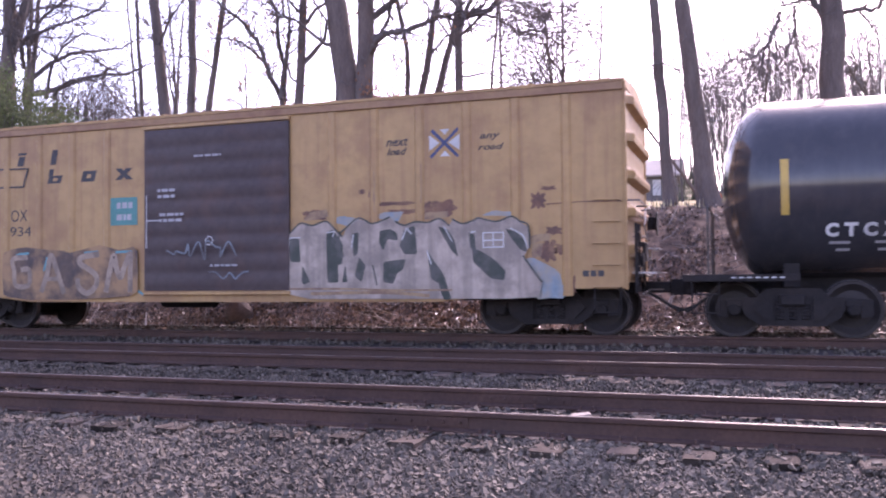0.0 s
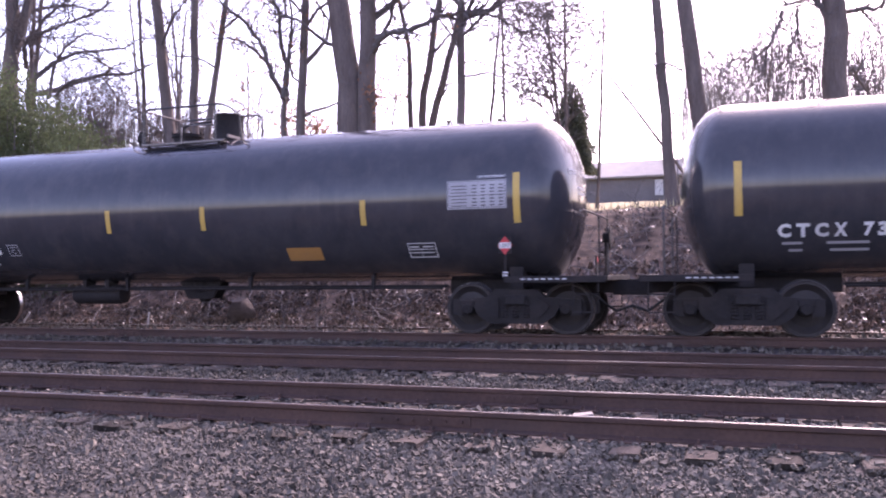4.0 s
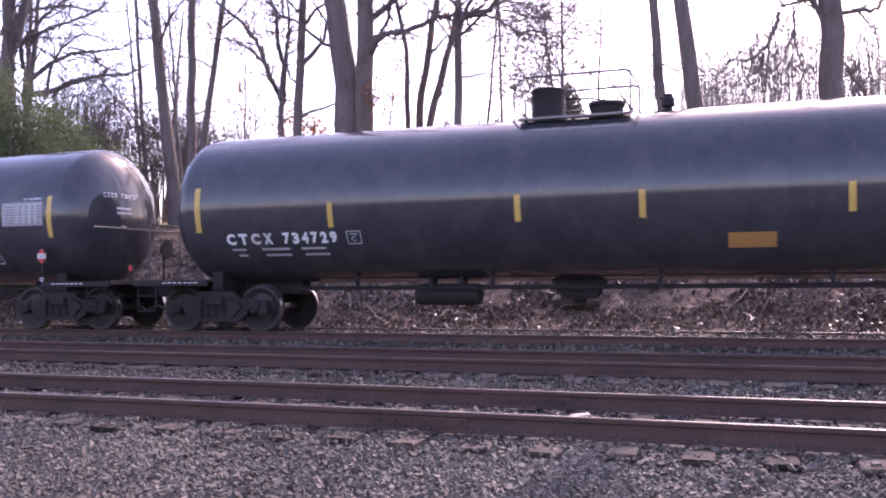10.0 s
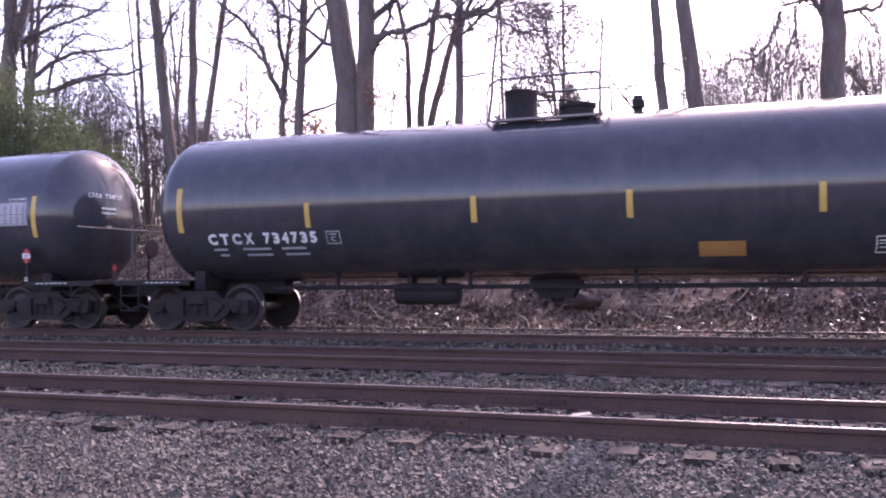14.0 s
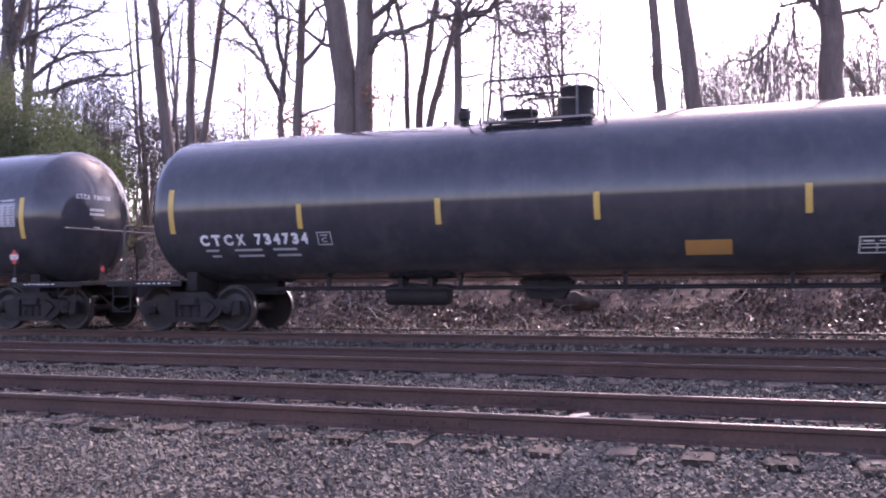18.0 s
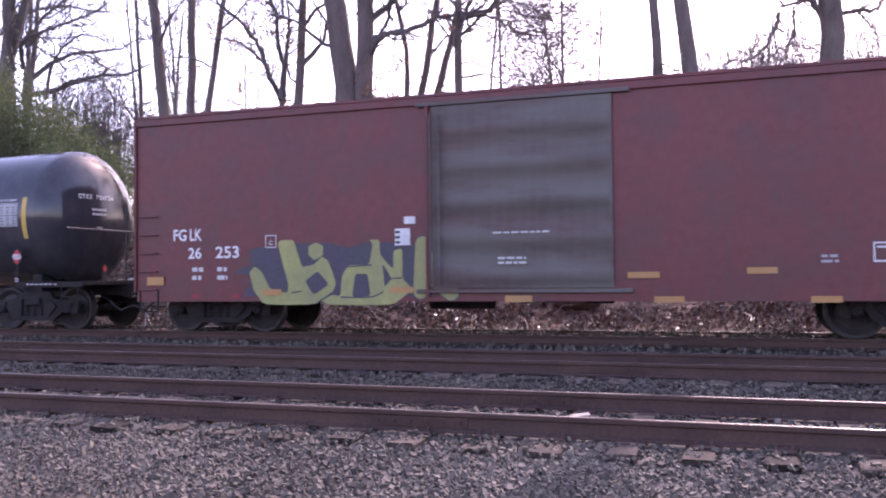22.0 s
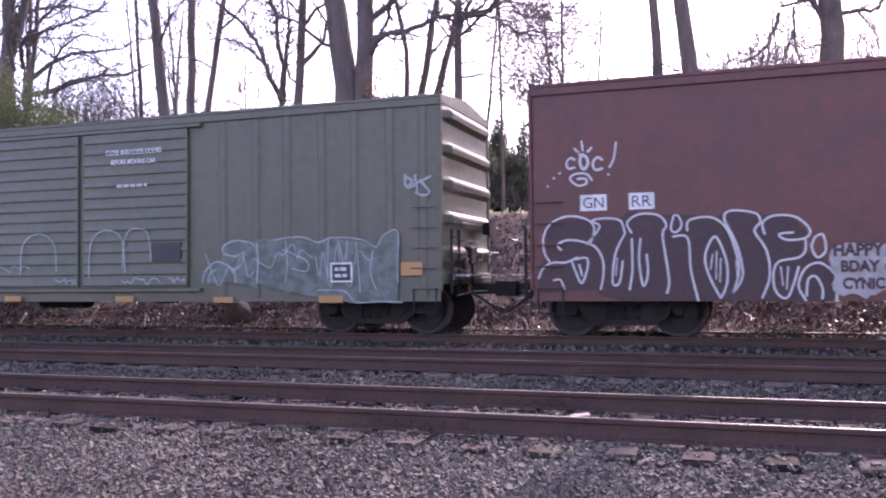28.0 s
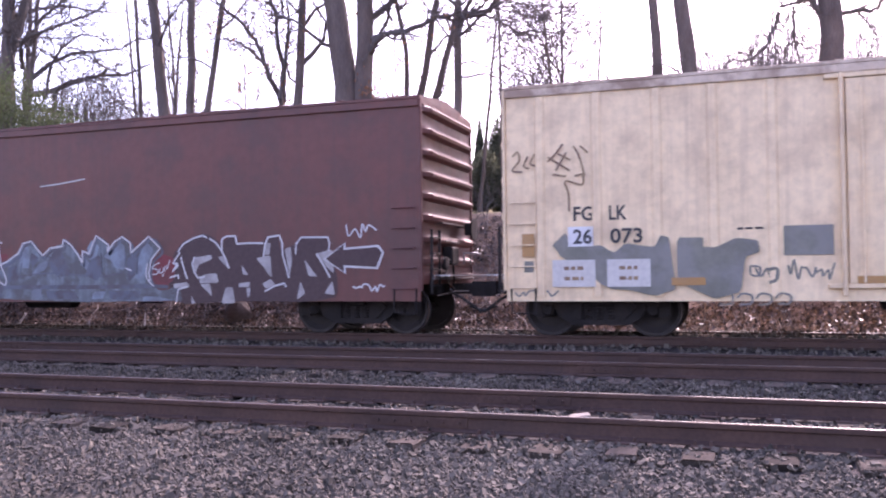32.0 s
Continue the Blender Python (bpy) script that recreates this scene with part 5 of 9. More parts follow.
def piece(car, letters, fill, edge, back=None, y=SKIN, rim=0.05, halo=0.1, seed=1, amount=0.12, label="sprayed graffiti letters", fat=0.3):
    """Sprayed bubble letters, a rim behind a fill. letters: rows of (character, x0, x1, z0, z1)."""
    for j, (ch, x0, x1, z0, z1) in enumerate(letters):
        w = fat * min(x1 - x0, 0.75 * (z1 - z0)) if ch != "I" else 0.9 * (x1 - x0)
        paths = []
        for st in GLYPHS[ch]:
            pts = [(x0 + w / 2 + a * (x1 - x0 - w), z0 + w / 2 + b * (z1 - z0 - w)) for a, b in st]
            paths.append(wobble(pts, seed + j, amount * 0.5))
        for m, grow, name, dy in ((edge, rim, "graffiti_outline", 0.0), (fill, 0.0, "graffiti_fill", 0.005)):
            if grow == 0 and m is edge and edge is not fill:
                continue
            for k, pts in enumerate(paths):
                part(name, ribbon(pts, w + 2 * grow, y - dy - 0.0012 * k - 0.0105 * (j % 2)), m, car, label if dy else "", sharp=0)


def cloud(car, x0, x1, z0, z1, m, y=SKIN, seed=3, name="graffiti_cloud", bumps=9, rough=0.16):
    """A soft-edged patch of spray paint with a lumpy outline."""
    rnd = random.Random(seed)
    n = bumps * 6
    pts = []
    for i in range(n):
        a = 2 * math.pi * i / n
        c, s = math.cos(a), math.sin(a)
        k = 1 / max(abs(c), abs(s)) ** 0.75
        k *= 1 + rough * (abs(math.sin(a * bumps / 2 + seed)) - 0.5) + 0.05 * rnd.gauss(0, 1)
        pts.append(((x0 + x1) / 2 + c * k * (x1 - x0) / 2, (z0 + z1) / 2 + s * k * (z1 - z0) / 2))
    g = Shape().add([(x, y, z) for x, z in pts], [tuple(range(n))])
    return part(name, g, m, car, "lumpy patch of spray paint")


def stroke(car, path, w, m, y=SKIN - 0.012, name="graffiti_line", crisp=False):
    """A sprayed line along (x, z) places."""
    path = [Vector((x, 0, z)) for x, z in path]
    fine = []
    for i in range(len(path) - 1):
        p0, p1, p2, p3 = path[max(i - 1, 0)], path[i], path[i + 1], path[min(i + 2, len(path) - 1)]
        for k in range(5):
            u = k / 5
            fine.append(p1.lerp(p2, u) if crisp else 0.5 * ((2 * p1) + (p2 - p0) * u + (2 * p0 - 5 * p1 + 4 * p2 - p3) * u * u + (3 * p1 - p0 - 3 * p2 + p3) * u ** 3))
    fine.append(path[-1])
    rows = []
    for i, p in enumerate(fine):
        d = (fine[min(i + 1, len(fine) - 1)] - fine[max(i - 1, 0)]).normalized()
        s = Vector((-d.z, 0, d.x)) * w / 2
        rows.append([(p.x + s.x, y, p.z + s.z), (p.x - s.x, y, p.z - s.z)])
    return part(name, Shape().sheet(rows), m, car)


def scribble(car, x0, x1, z0, z1, n, w, m, seed, y=SKIN - 0.006):
    """An illegible sprayed tag."""
    rnd = random.Random(seed)
    pts = [(x0 + (x1 - x0) * (i + rnd.uniform(-0.6, 0.6)) / n, z0 + (z1 - z0) * (rnd.random() if i % 2 else 1 - rnd.random() * 0.5)) for i in range(n + 1)]
    stroke(car, pts, w, m, y)


def poly(car, pts, m, y=SKIN, name="painted_mark", label=""):
    return part(name, Shape().add([(x, y, z) for x, z in pts], [tuple(range(len(pts)))]), m, car, label)


def small_lines(car, x0, x1, z0, z1, n, m, y=SKIN):
    """Unreadable small stencilling as bars."""
    h = (z1 - z0) / (2 * n - 1)
    rows = []
    rnd = random.Random(int(abs(x0 * 100) + z0 * 37))
    for k in range(n):
        x = x0
        while x < x1 - 0.02:
            ln = min(rnd.uniform(0.06, 0.16), x1 - x)
            rows.append((x, x + ln, z0 + 2 * k * h, z0 + (2 * k + 1) * h))
            x += ln + 0.03
    for row in rows:
        rails_of(car, [row], m, y, "stencil_line")


def LAYER(n):
    return -BW - 0.040 - 0.003 * n         # in front of the side posts


def FLAT(n):
    return -BW - 0.006 - 0.004 * n         # on a smooth side


def paint(car, pts, m, layer, label=""):
    """A flat sprayed shape with softened, slightly unsteady corners."""
    y = SKIN - 0.002 if layer == 0 else FLAT(layer) if car in (red_car, brown_car) else LAYER(layer)
    soft, n = [], len(pts)
    for i in range(n):
        (ax, az), (bx, bz) = pts[i], pts[(i + 1) % n]
        for u in (0.1, 0.5, 0.9):
            soft.append((ax + (bx - ax) * u, az + (bz - az) * u))
    return poly(car, wobble(soft, 4.3, 0.02 if layer > 1 else 0.09), m, y, "graffiti_fill", label)


# yellow car
D_Y = -BW - 0.115
for k, (x0, x1, z0, z1) in enumerate(((-4.93, -4.70, 3.46, 3.66), (-4.05, -3.84, 3.45, 3.76), (-4.13, -3.72, 3.06, 3.22), (-3.26, -2.86, 3.06, 3.28))):
    poly(yellow_car, [(x0, z0), (x1 - 0.06, z0), (x1, z1), (x0 + 0.06, z1)], DARK_INK, name="logo_shape", label="dark slanted logo block")
poly(yellow_car, [(-4.90, 3.69), (-4.68, 3.69), (-4.66, 3.74), (-4.88, 3.74)], DARK_INK, name="logo_shape")
poly(yellow_car, [(-4.10, 3.22), (-3.98, 3.22), (-3.94, 3.36), (-4.06, 3.36)], DARK_INK, name="logo_shape")
poly(yellow_car, [(-3.12, 3.13), (-3.02, 3.13), (-2.99, 3.21), (-3.09, 3.21)], YELLOW, SKIN - 0.003, name="logo_shape")
poly(yellow_car, [(-3.98, 3.11), (-3.86, 3.11), (-3.84, 3.17), (-3.96, 3.17)], YELLOW, SKIN - 0.003, name="logo_shape")
stencil(yellow_car, "x", -2.40, -1.97, 3.06, 3.29, DARK_INK, bold=0.06, name="logo_shape", label="dark slanted logo block")
stroke(yellow_car, [(-5.6, 3.42), (-4.62, 3.40)], 0.035, DARK_INK)
stroke(yellow_car, [(-5.6, 3.03), (-4.74, 3.02)], 0.035, DARK_INK)
stroke(yellow_car, [(-4.62, 3.41), (-4.75, 3.01)], 0.045, DARK_INK)
stencil(yellow_car, "OX", -5.08, -4.64, 2.29, 2.54, DARK_INK, bold=0.0, label="dark stencilled lettering")
stencil(yellow_car, "934", -5.10, -4.54, 1.98, 2.18, DARK_INK, bold=0.0, label="dark stencilled lettering")
rails_of(yellow_car, [(-2.52, -1.86, 2.14, 2.70)], TEAL_SIGN, name="painted_panel", label="teal painted panel")
small_lines(yellow_car, -2.36, -1.98, 2.24, 2.60, 2, GREY_STENCIL, SKIN - 0.004)
stencil(yellow_car, "next", 3.53, 3.96, 3.39, 3.53, DARK_INK, bold=0.015, label="dark stencilled slogan", shear=0.3)
stencil(yellow_car, "load", 3.55, 3.93, 3.23, 3.36, DARK_INK, bold=0.015, label="dark stencilled slogan", shear=0.3)
stencil(yellow_car, "any", 5.29, 5.66, 3.39, 3.51, DARK_INK, bold=0.015, label="dark stencilled slogan", shear=0.3)
stencil(yellow_car, "road", 5.26, 5.72, 3.23, 3.34, DARK_INK, bold=0.015, label="dark stencilled slogan", shear=0.3)
XY = SKIN
for pts, m in (([(4.38, 3.61), (4.43, 3.65), (4.91, 3.17), (4.87, 3.13)], LOGO_BLUE), ([(4.36, 3.17), (4.40, 3.13), (4.91, 3.62), (4.88, 3.66)], LOGO_BLUE)):
    poly(yellow_car, pts, m, XY, name="logo_shape", label="blue and white cross logo")
for pts in ([(4.36, 3.55), (4.55, 3.40), (4.36, 3.27)], [(4.92, 3.54), (4.72, 3.40), (4.92, 3.26)], [(4.56, 3.64), (4.74, 3.64), (4.65, 3.54)], [(4.56, 3.16), (4.74, 3.16), (4.65, 3.26)]):
    poly(yellow_car, pts, OLD_WHITE, XY - 0.004, name="logo_shape")
rails_of(yellow_car, outline_rows(5.34, 5.72, 1.53, 1.80, 0.02) + [(5.52, 5.54, 1.55, 1.78), (5.36, 5.70, 1.65, 1.67)], OLD_WHITE, SKIN - 0.065)
small_lines(yellow_car, 7.05, 7.40, 1.02, 1.12, 1, DARK_INK)
stroke(yellow_car, [(-1.56, 1.66), (-1.56, 2.7)], 0.02, OLD_WHITE, D_Y)
stroke(yellow_car, [(-1.56, 2.2), (-1.25, 2.2)], 0.02, OLD_WHITE, D_Y)
for a in ((-1.30, -0.9, 2.64, 2.82, 2), (-1.26, -0.7, 2.17, 2.34, 2), (-0.46, 0.15, 3.41, 3.45, 1), (-0.1, 0.5, 1.28, 1.32, 1)):
    small_lines(yellow_car, *a, GREY_STENCIL, D_Y)
scribble(yellow_car, -1.05, 0.42, 1.30, 1.78, 13, 0.035, BLUE_GREY, 21, D_Y)
scribble(yellow_car, -0.15, 0.72, 0.98, 1.18, 8, 0.03, BLUE_GREY, 22, D_Y)
for a in (0.95, 1.0):
    stroke(yellow_car, [(-0.12 + 0.08 * math.cos(t), 1.78 + 0.08 * math.sin(t)) for t in [k * 0.7 for k in range(10)]], 0.018, OLD_WHITE, D_Y)

# red car
stencil(red_car, "FG", -6.92, -6.62, 1.80, 2.03)
stencil(red_car, "LK", -6.54, -6.27, 1.80, 2.03)
stencil(red_car, "26", -6.58, -6.28, 1.45, 1.67)
stencil(red_car, "253", -5.96, -5.44, 1.45, 1.68)
small_lines(red_car, -6.49, -6.24, 1.04, 1.28, 2, OLD_WHITE)
small_lines(red_car, -5.92, -5.70, 1.04, 1.28, 2, OLD_WHITE)
rails_of(red_car, outline_rows(-4.87, -4.63, 1.63, 1.87, 0.018), OLD_WHITE)
stencil(red_car, "C", -4.79, -4.71, 1.68, 1.77, OLD_WHITE)
cloud(red_car, -5.2, -1.4, 0.68, 1.66, VIOLET, SKIN, 5, bumps=10, rough=0.2)
piece(red_car, [("K", -1.98, -1.05, 0.66, 1.72)], LIME, VIOLET, y=SKIN - 0.004, rim=0.02, seed=14, amount=0.2, fat=0.34, label="yellow-green sprayed graffiti letter")
rails_of(red_car, [(-2.22, -1.93, 1.62, 1.92)], STENCIL, SKIN - 0.03, "paper_placard", "white paper placard")
rails_of(red_car, [(-2.04, -1.83, 2.0, 2.13)], STENCIL, SKIN - 0.03, "paper_placard", "white paper placard")
small_lines(red_car, -2.21, -2.12, 1.65, 1.88, 3, DARK_INK, SKIN - 0.033)
rails_of(red_car, outline_rows(5.51, 5.97, 1.21, 1.51, 0.025) + [(5.72, 5.74, 1.24, 1.48), (5.56, 5.70, 1.42, 1.45), (5.76, 5.92, 1.42, 1.45)], STENCIL)
small_lines(red_car, 6.50, 6.66, 1.22, 1.53, 4, GREY_STENCIL)
small_lines(red_car, 6.74, 6.90, 1.22, 1.53, 4, GREY_STENCIL)
small_lines(red_car, 4.79, 5.03, 1.21, 1.33, 2, GREY_STENCIL)
small_lines(red_car, -0.38, 0.63, 1.78, 1.81, 1, OLD_WHITE, -BW - 0.125)
small_lines(red_car, -0.29, 0.2, 1.26, 1.38, 2, OLD_WHITE, -BW - 0.125)
for x0, x1, z0, z1 in ((-7.52, -7.13, 0.94, 1.10), (-4.91, -4.52, 0.74, 0.85), (-2.32, -1.88, 0.77, 0.88), (-0.2, 0.27, 0.61, 0.72), (1.87, 2.38, 1.0, 1.10), (3.71, 4.16, 1.05, 1.15), (2.29, 2.76, 0.60, 0.70), (4.63, 5.07, 0.60, 0.70), (7.25, 7.64, 0.94, 1.11)):
    rails_of(red_car, [(x0, x1, z0, z1)], ORANGE, -BW - 0.036, "reflector", "yellow-orange reflective strip")
for x in (-6.5, -5.6, 5.95, 6.6, 6.9):
    rails_of(red_car, [(x, x + 0.16, 0.69, 0.76)], BRIGHT_RED, SKIN, "paint_patch", "bright red paint patch")
part("door_bar", Shape().box(-1.62, -1.56, -BW - 0.09, -BW - 0.003, 0.7, EAVE - 0.15, 0.01), RED, red_car)
part("door_bar", Shape().tube([(-1.50, -BW - 0.16, 0.9), (-1.50, -BW - 0.16, 3.9)], 0.02, 7), RED_DOOR, red_car)
part("door_bar", Shape().tube([(-1.35, -BW - 0.15, 0.9), (-1.35, -BW - 0.15, 3.9)], 0.02, 7), RED_DOOR, red_car)

# green car
for body, x0, x1, z0, z1 in (("CR", -6.77, -6.34, 2.32, 2.59), ("LE", -5.98, -5.71, 2.33, 2.58), ("10", -6.72, -6.39, 1.88, 2.14), ("42", -6.03, -5.64, 1.90, 2.15), ("5", -5.31, -5.14, 1.92, 2.16)):
    stencil(green_car, body, x0, x1, z0, z1, bold=0.03)
rails_of(green_car, outline_rows(-4.60, -4.36, 2.25, 2.50, 0.02), STENCIL)
stencil(green_car, "C", -4.53, -4.43, 2.30, 2.40)
stencil(green_car, "LD LMT", -6.63, -6.30, 1.14, 1.21, bold=0.01)
stencil(green_car, "LT WT", -6.60, -6.32, 1.00, 1.07, bold=0.01)
small_lines(green_car, -6.03, -5.70, 1.01, 1.21, 2, OLD_WHITE)
G_Y = -BW - 0.118
stencil(green_car, "CLOSE AND LOCK DOORS", 0.62, 1.95, 3.55, 3.66, y=G_Y, bold=0.02)
stencil(green_car, "BEFORE MOVING CAR", 0.75, 1.82, 3.36, 3.46, y=G_Y, bold=0.02)
small_lines(green_car, 0.89, 1.65, 2.90, 2.96, 1, OLD_WHITE, G_Y)
cloud(green_car, -4.75, -2.85, 1.25, 1.85, TAG_DULL, SKIN - 0.04, 7, bumps=8, rough=0.3)
piece(green_car, [("A", -4.78, -4.3, 1.2, 1.75), ("W", -4.4, -3.7, 1.15, 1.8), ("K", -3.75, -3.2, 1.15, 2.0), ("O", -3.3, -2.85, 1.2, 1.7)], TAG_DULL, PALE_LINE, y=SKIN - 0.045, rim=0.018, seed=17, amount=0.35, label="pale sprayed graffiti letters")
for k, (x0, x1, z0, z1) in enumerate(((-1.55, -0.61, 1.15, 2.0), (0.21, 1.09, 1.1, 2.03), (1.03, 1.72, 1.3, 2.05))):
    stroke(green_car, [(x0, z0), (x0 + 0.04, z1 - 0.25), ((x0 + x1) / 2 - 0.15, z1), ((x0 + x1) / 2 + 0.2, z1 - 0.02), (x1 - 0.05, z1 - 0.25), (x1, z0 + 0.1)], 0.028, PALE_LINE, G_Y)
for a, s in (((-2.2, -1.3, 1.22, 1.36), 31), ((-0.65, -0.1, 0.95, 1.08), 32), ((1.0, 1.9, 0.95, 1.1), 33), ((2.1, 2.5, 0.95, 1.1), 34)):
    scribble(green_car, *a, 13, 0.02, PALE_LINE, s, G_Y)
# dark-painted block on the door's face; nothing is cut in
part("door_opening", Shape().box(1.72, 2.40, -BW - 0.125, -BW - 0.07, 1.40, 1.78, 0.01), DARK_INK, green_car, "dark panel standing proud of the door")
rails_of(green_car, outline_rows(5.61, 6.05, 0.97, 1.33, 0.03), STENCIL, SKIN - 0.1)
rails_of(green_car, [(5.66, 6.0, 1.02, 1.28)], DARK_INK, SKIN - 0.099)
small_lines(green_car, 5.70, 5.96, 1.06, 1.24, 2, OLD_WHITE, SKIN - 0.102)
for x0, x1, z0, z1 in ((-7.43, -7.02, 1.06, 1.29), (-4.45, -4.05, 0.62, 0.73), (-2.0, -1.57, 0.63, 0.74), (0.83, 1.26, 0.62, 0.73), (3.11, 3.54, 0.60, 0.71), (5.36, 5.84, 0.60, 0.73), (6.98, 7.39, 1.08, 1.32)):
    rails_of(green_car, [(x0, x1, z0, z1)], ORANGE, -BW - 0.076, "reflector", "orange reflective strip")

# brown car
for body, x0, x1, z0, z1 in (("GN", -6.89, -6.45, 2.12, 2.39), ("RR", -6.09, -5.68, 2.12, 2.39)):
    rails_of(brown_car, [(x0, x1, z0, z1)], STENCIL, SKIN, "painted_panel", "white lettering panel")
    stencil(brown_car, body, x0 + 0.05, x1 - 0.05, z0 + 0.045, z1 - 0.045, INK_BROWN, SKIN - 0.005, 0.0, label="dark letters on a white panel")
piece(brown_car, [("C", -7.14, -6.94, 2.82, 3.05), ("D", -6.93, -6.72, 2.80, 3.08), ("C", -6.70, -6.48, 2.76, 3.02)], GREY_WHITE, GREY_WHITE, rim=0.0, seed=40, amount=0.05, label="white sprayed tag", fat=0.22)
for path in ([(-6.98, 3.18), (-6.9, 3.10)], [(-6.85, 3.30), (-6.83, 3.12)], [(-6.68, 3.18), (-6.76, 3.10)], [(-6.28, 3.25), (-6.32, 2.98), (-6.40, 2.82)], [(-6.43, 2.72), (-6.40, 2.70)],
             [(-6.68, 2.62), (-6.78, 2.74), (-6.98, 2.74), (-7.05, 2.66), (-6.92, 2.55), (-6.78, 2.58), (-6.80, 2.66), (-6.94, 2.66)], [(-7.45, 2.55), (-7.42, 2.57)], [(-7.34, 2.68), (-7.31, 2.70)], [(-7.24, 2.76), (-7.21, 2.78)]):
    stroke(brown_car, path, 0.035, GREY_WHITE)
cloud(brown_car, -3.05, -2.32, 0.72, 1.5, SILVER_LIGHT, SKIN - 0.032, 12, bumps=6, rough=0.15)
stencil(brown_car, "HAPPY", -3.04, -2.34, 1.30, 1.50, INK_BROWN, SKIN - 0.037, 0.045, "graffiti_letters", "dark hand-sprayed words")
stencil(brown_car, "BDAY", -2.94, -2.40, 1.06, 1.24, INK_BROWN, SKIN - 0.037, 0.045, "graffiti_letters", "dark hand-sprayed words")
stencil(brown_car, "CYNIC", -2.92, -2.34, 0.80, 0.98, INK_BROWN, SKIN - 0.037, 0.045, "graffiti_letters", "dark hand-sprayed words")
cloud(brown_car, -2.3, -1.6, 0.95, 1.6, DULL_RED, SKIN, 15, bumps=5, rough=0.3)
for grow, m, yy in ((0.04, GREY_WHITE, SKIN - 0.026), (0.0, INK_BROWN, SKIN - 0.030)):
    poly(brown_car, [(5.86 - 1.6 * grow, 1.40), (6.22 + grow, 1.66 + grow), (6.22 + grow, 1.56 + grow), (6.88 + grow, 1.60 + grow), (6.98 + grow, 1.50), (6.86 + grow, 1.24 - grow), (6.22 + grow, 1.28 - grow), (6.22 + grow, 1.16 - grow)], m, yy, "graffiti_arrow", "sprayed arrow")
scribble(brown_car, 6.25, 6.85, 1.75, 2.03, 7, 0.03, GREY_WHITE, 42)
scribble(brown_car, 6.42, 7.02, 0.78, 0.96, 12, 0.03, GREY_WHITE, 43)
stroke(brown_car, [(-0.75, 3.02), (-0.2, 3.06), (0.4, 3.13)], 0.025, OLD_WHITE)

# white car
stencil(white_car, "FG", -6.59, -6.26, 1.96, 2.20, DARK_INK, label="dark stencilled lettering")
stencil(white_car, "LK", -6.00, -5.71, 1.96, 2.20, DARK_INK, label="dark stencilled lettering")
stencil(white_car, "26", -6.59, -6.28, 1.57, 1.82, DARK_INK, SKIN - 0.048, label="dark stencilled lettering")
stencil(white_car, "073", -5.98, -5.46, 1.57, 1.82, DARK_INK, SKIN - 0.048, label="dark stencilled lettering")
rails_of(white_car, [(-6.68, -6.26, 1.53, 1.86)], STENCIL, SKIN - 0.045, "painted_panel", "clean white number panel")
for x0, x1 in ((-6.95, -6.23), (-6.04, -5.34)):
    rails_of(white_car, [(x0, x1, 0.86, 1.31)], PALE_BLUE, SKIN - 0.045, "painted_panel", "pale blue-white stencil panel")
    for z in (0.97, 1.14):
        small_lines(white_car, x0 + 0.2, x1 - 0.2, z, z + 0.06, 1, FADED_INK, SKIN - 0.048)
rails_of(white_car, [(-7.46, -7.25, 1.37, 1.76)], ORANGE, -BW - 0.07, "reflector", "yellow-orange reflective strip")
rails_of(white_car, [(-5.01, -4.49, 0.88, 1.0)], ORANGE, -BW - 0.07, "reflector", "yellow-orange reflective strip")
rails_of(white_car, [(-2.3, -1.7, 0.88, 1.0)], ORANGE, -BW - 0.07, "reflector", "yellow-orange reflective strip")
rails_of(white_car, [(-7.44, -7.28, 1.11, 1.30)], TAG_GREY, SKIN, "painted_panel")
part("door_panel", Shape().box(-3.32, -2.61, -BW - 0.02, -BW - 0.001, 1.33, 1.79, 0.008), TAG_GREY, white_car, "dark grey painted-out panel")
part("door_bar", Shape().box(-2.50, -2.44, -BW - 0.12, -BW - 0.003, 0.7, EAVE - 0.15, 0.01), WHITE, white_car)
door(white_car, -2.4, 1.6, 0.9, 4.0, WHITE, 3, 0.03, "white plug door with locking rods")
part("door_bar", Shape().tube([(-2.2, -BW - 0.13, 0.9), (-2.2, -BW - 0.13, 3.9)], 0.02, 7), WHITE, white_car)
scribble(white_car, -3.25, -2.62, 0.92, 1.26, 14, 0.03, TAG_GREY, 45)
scribble(white_car, -7.6, -6.9, 0.66, 0.8, 10, 0.03, TAG_GREY, 47)
scribble(white_car, -3.75, -3.4, 0.95, 1.15, 5, 0.03, TAG_GREY, 48)
small_lines(white_car, -4.0, -3.6, 1.75, 1.78, 1, DARK_INK)

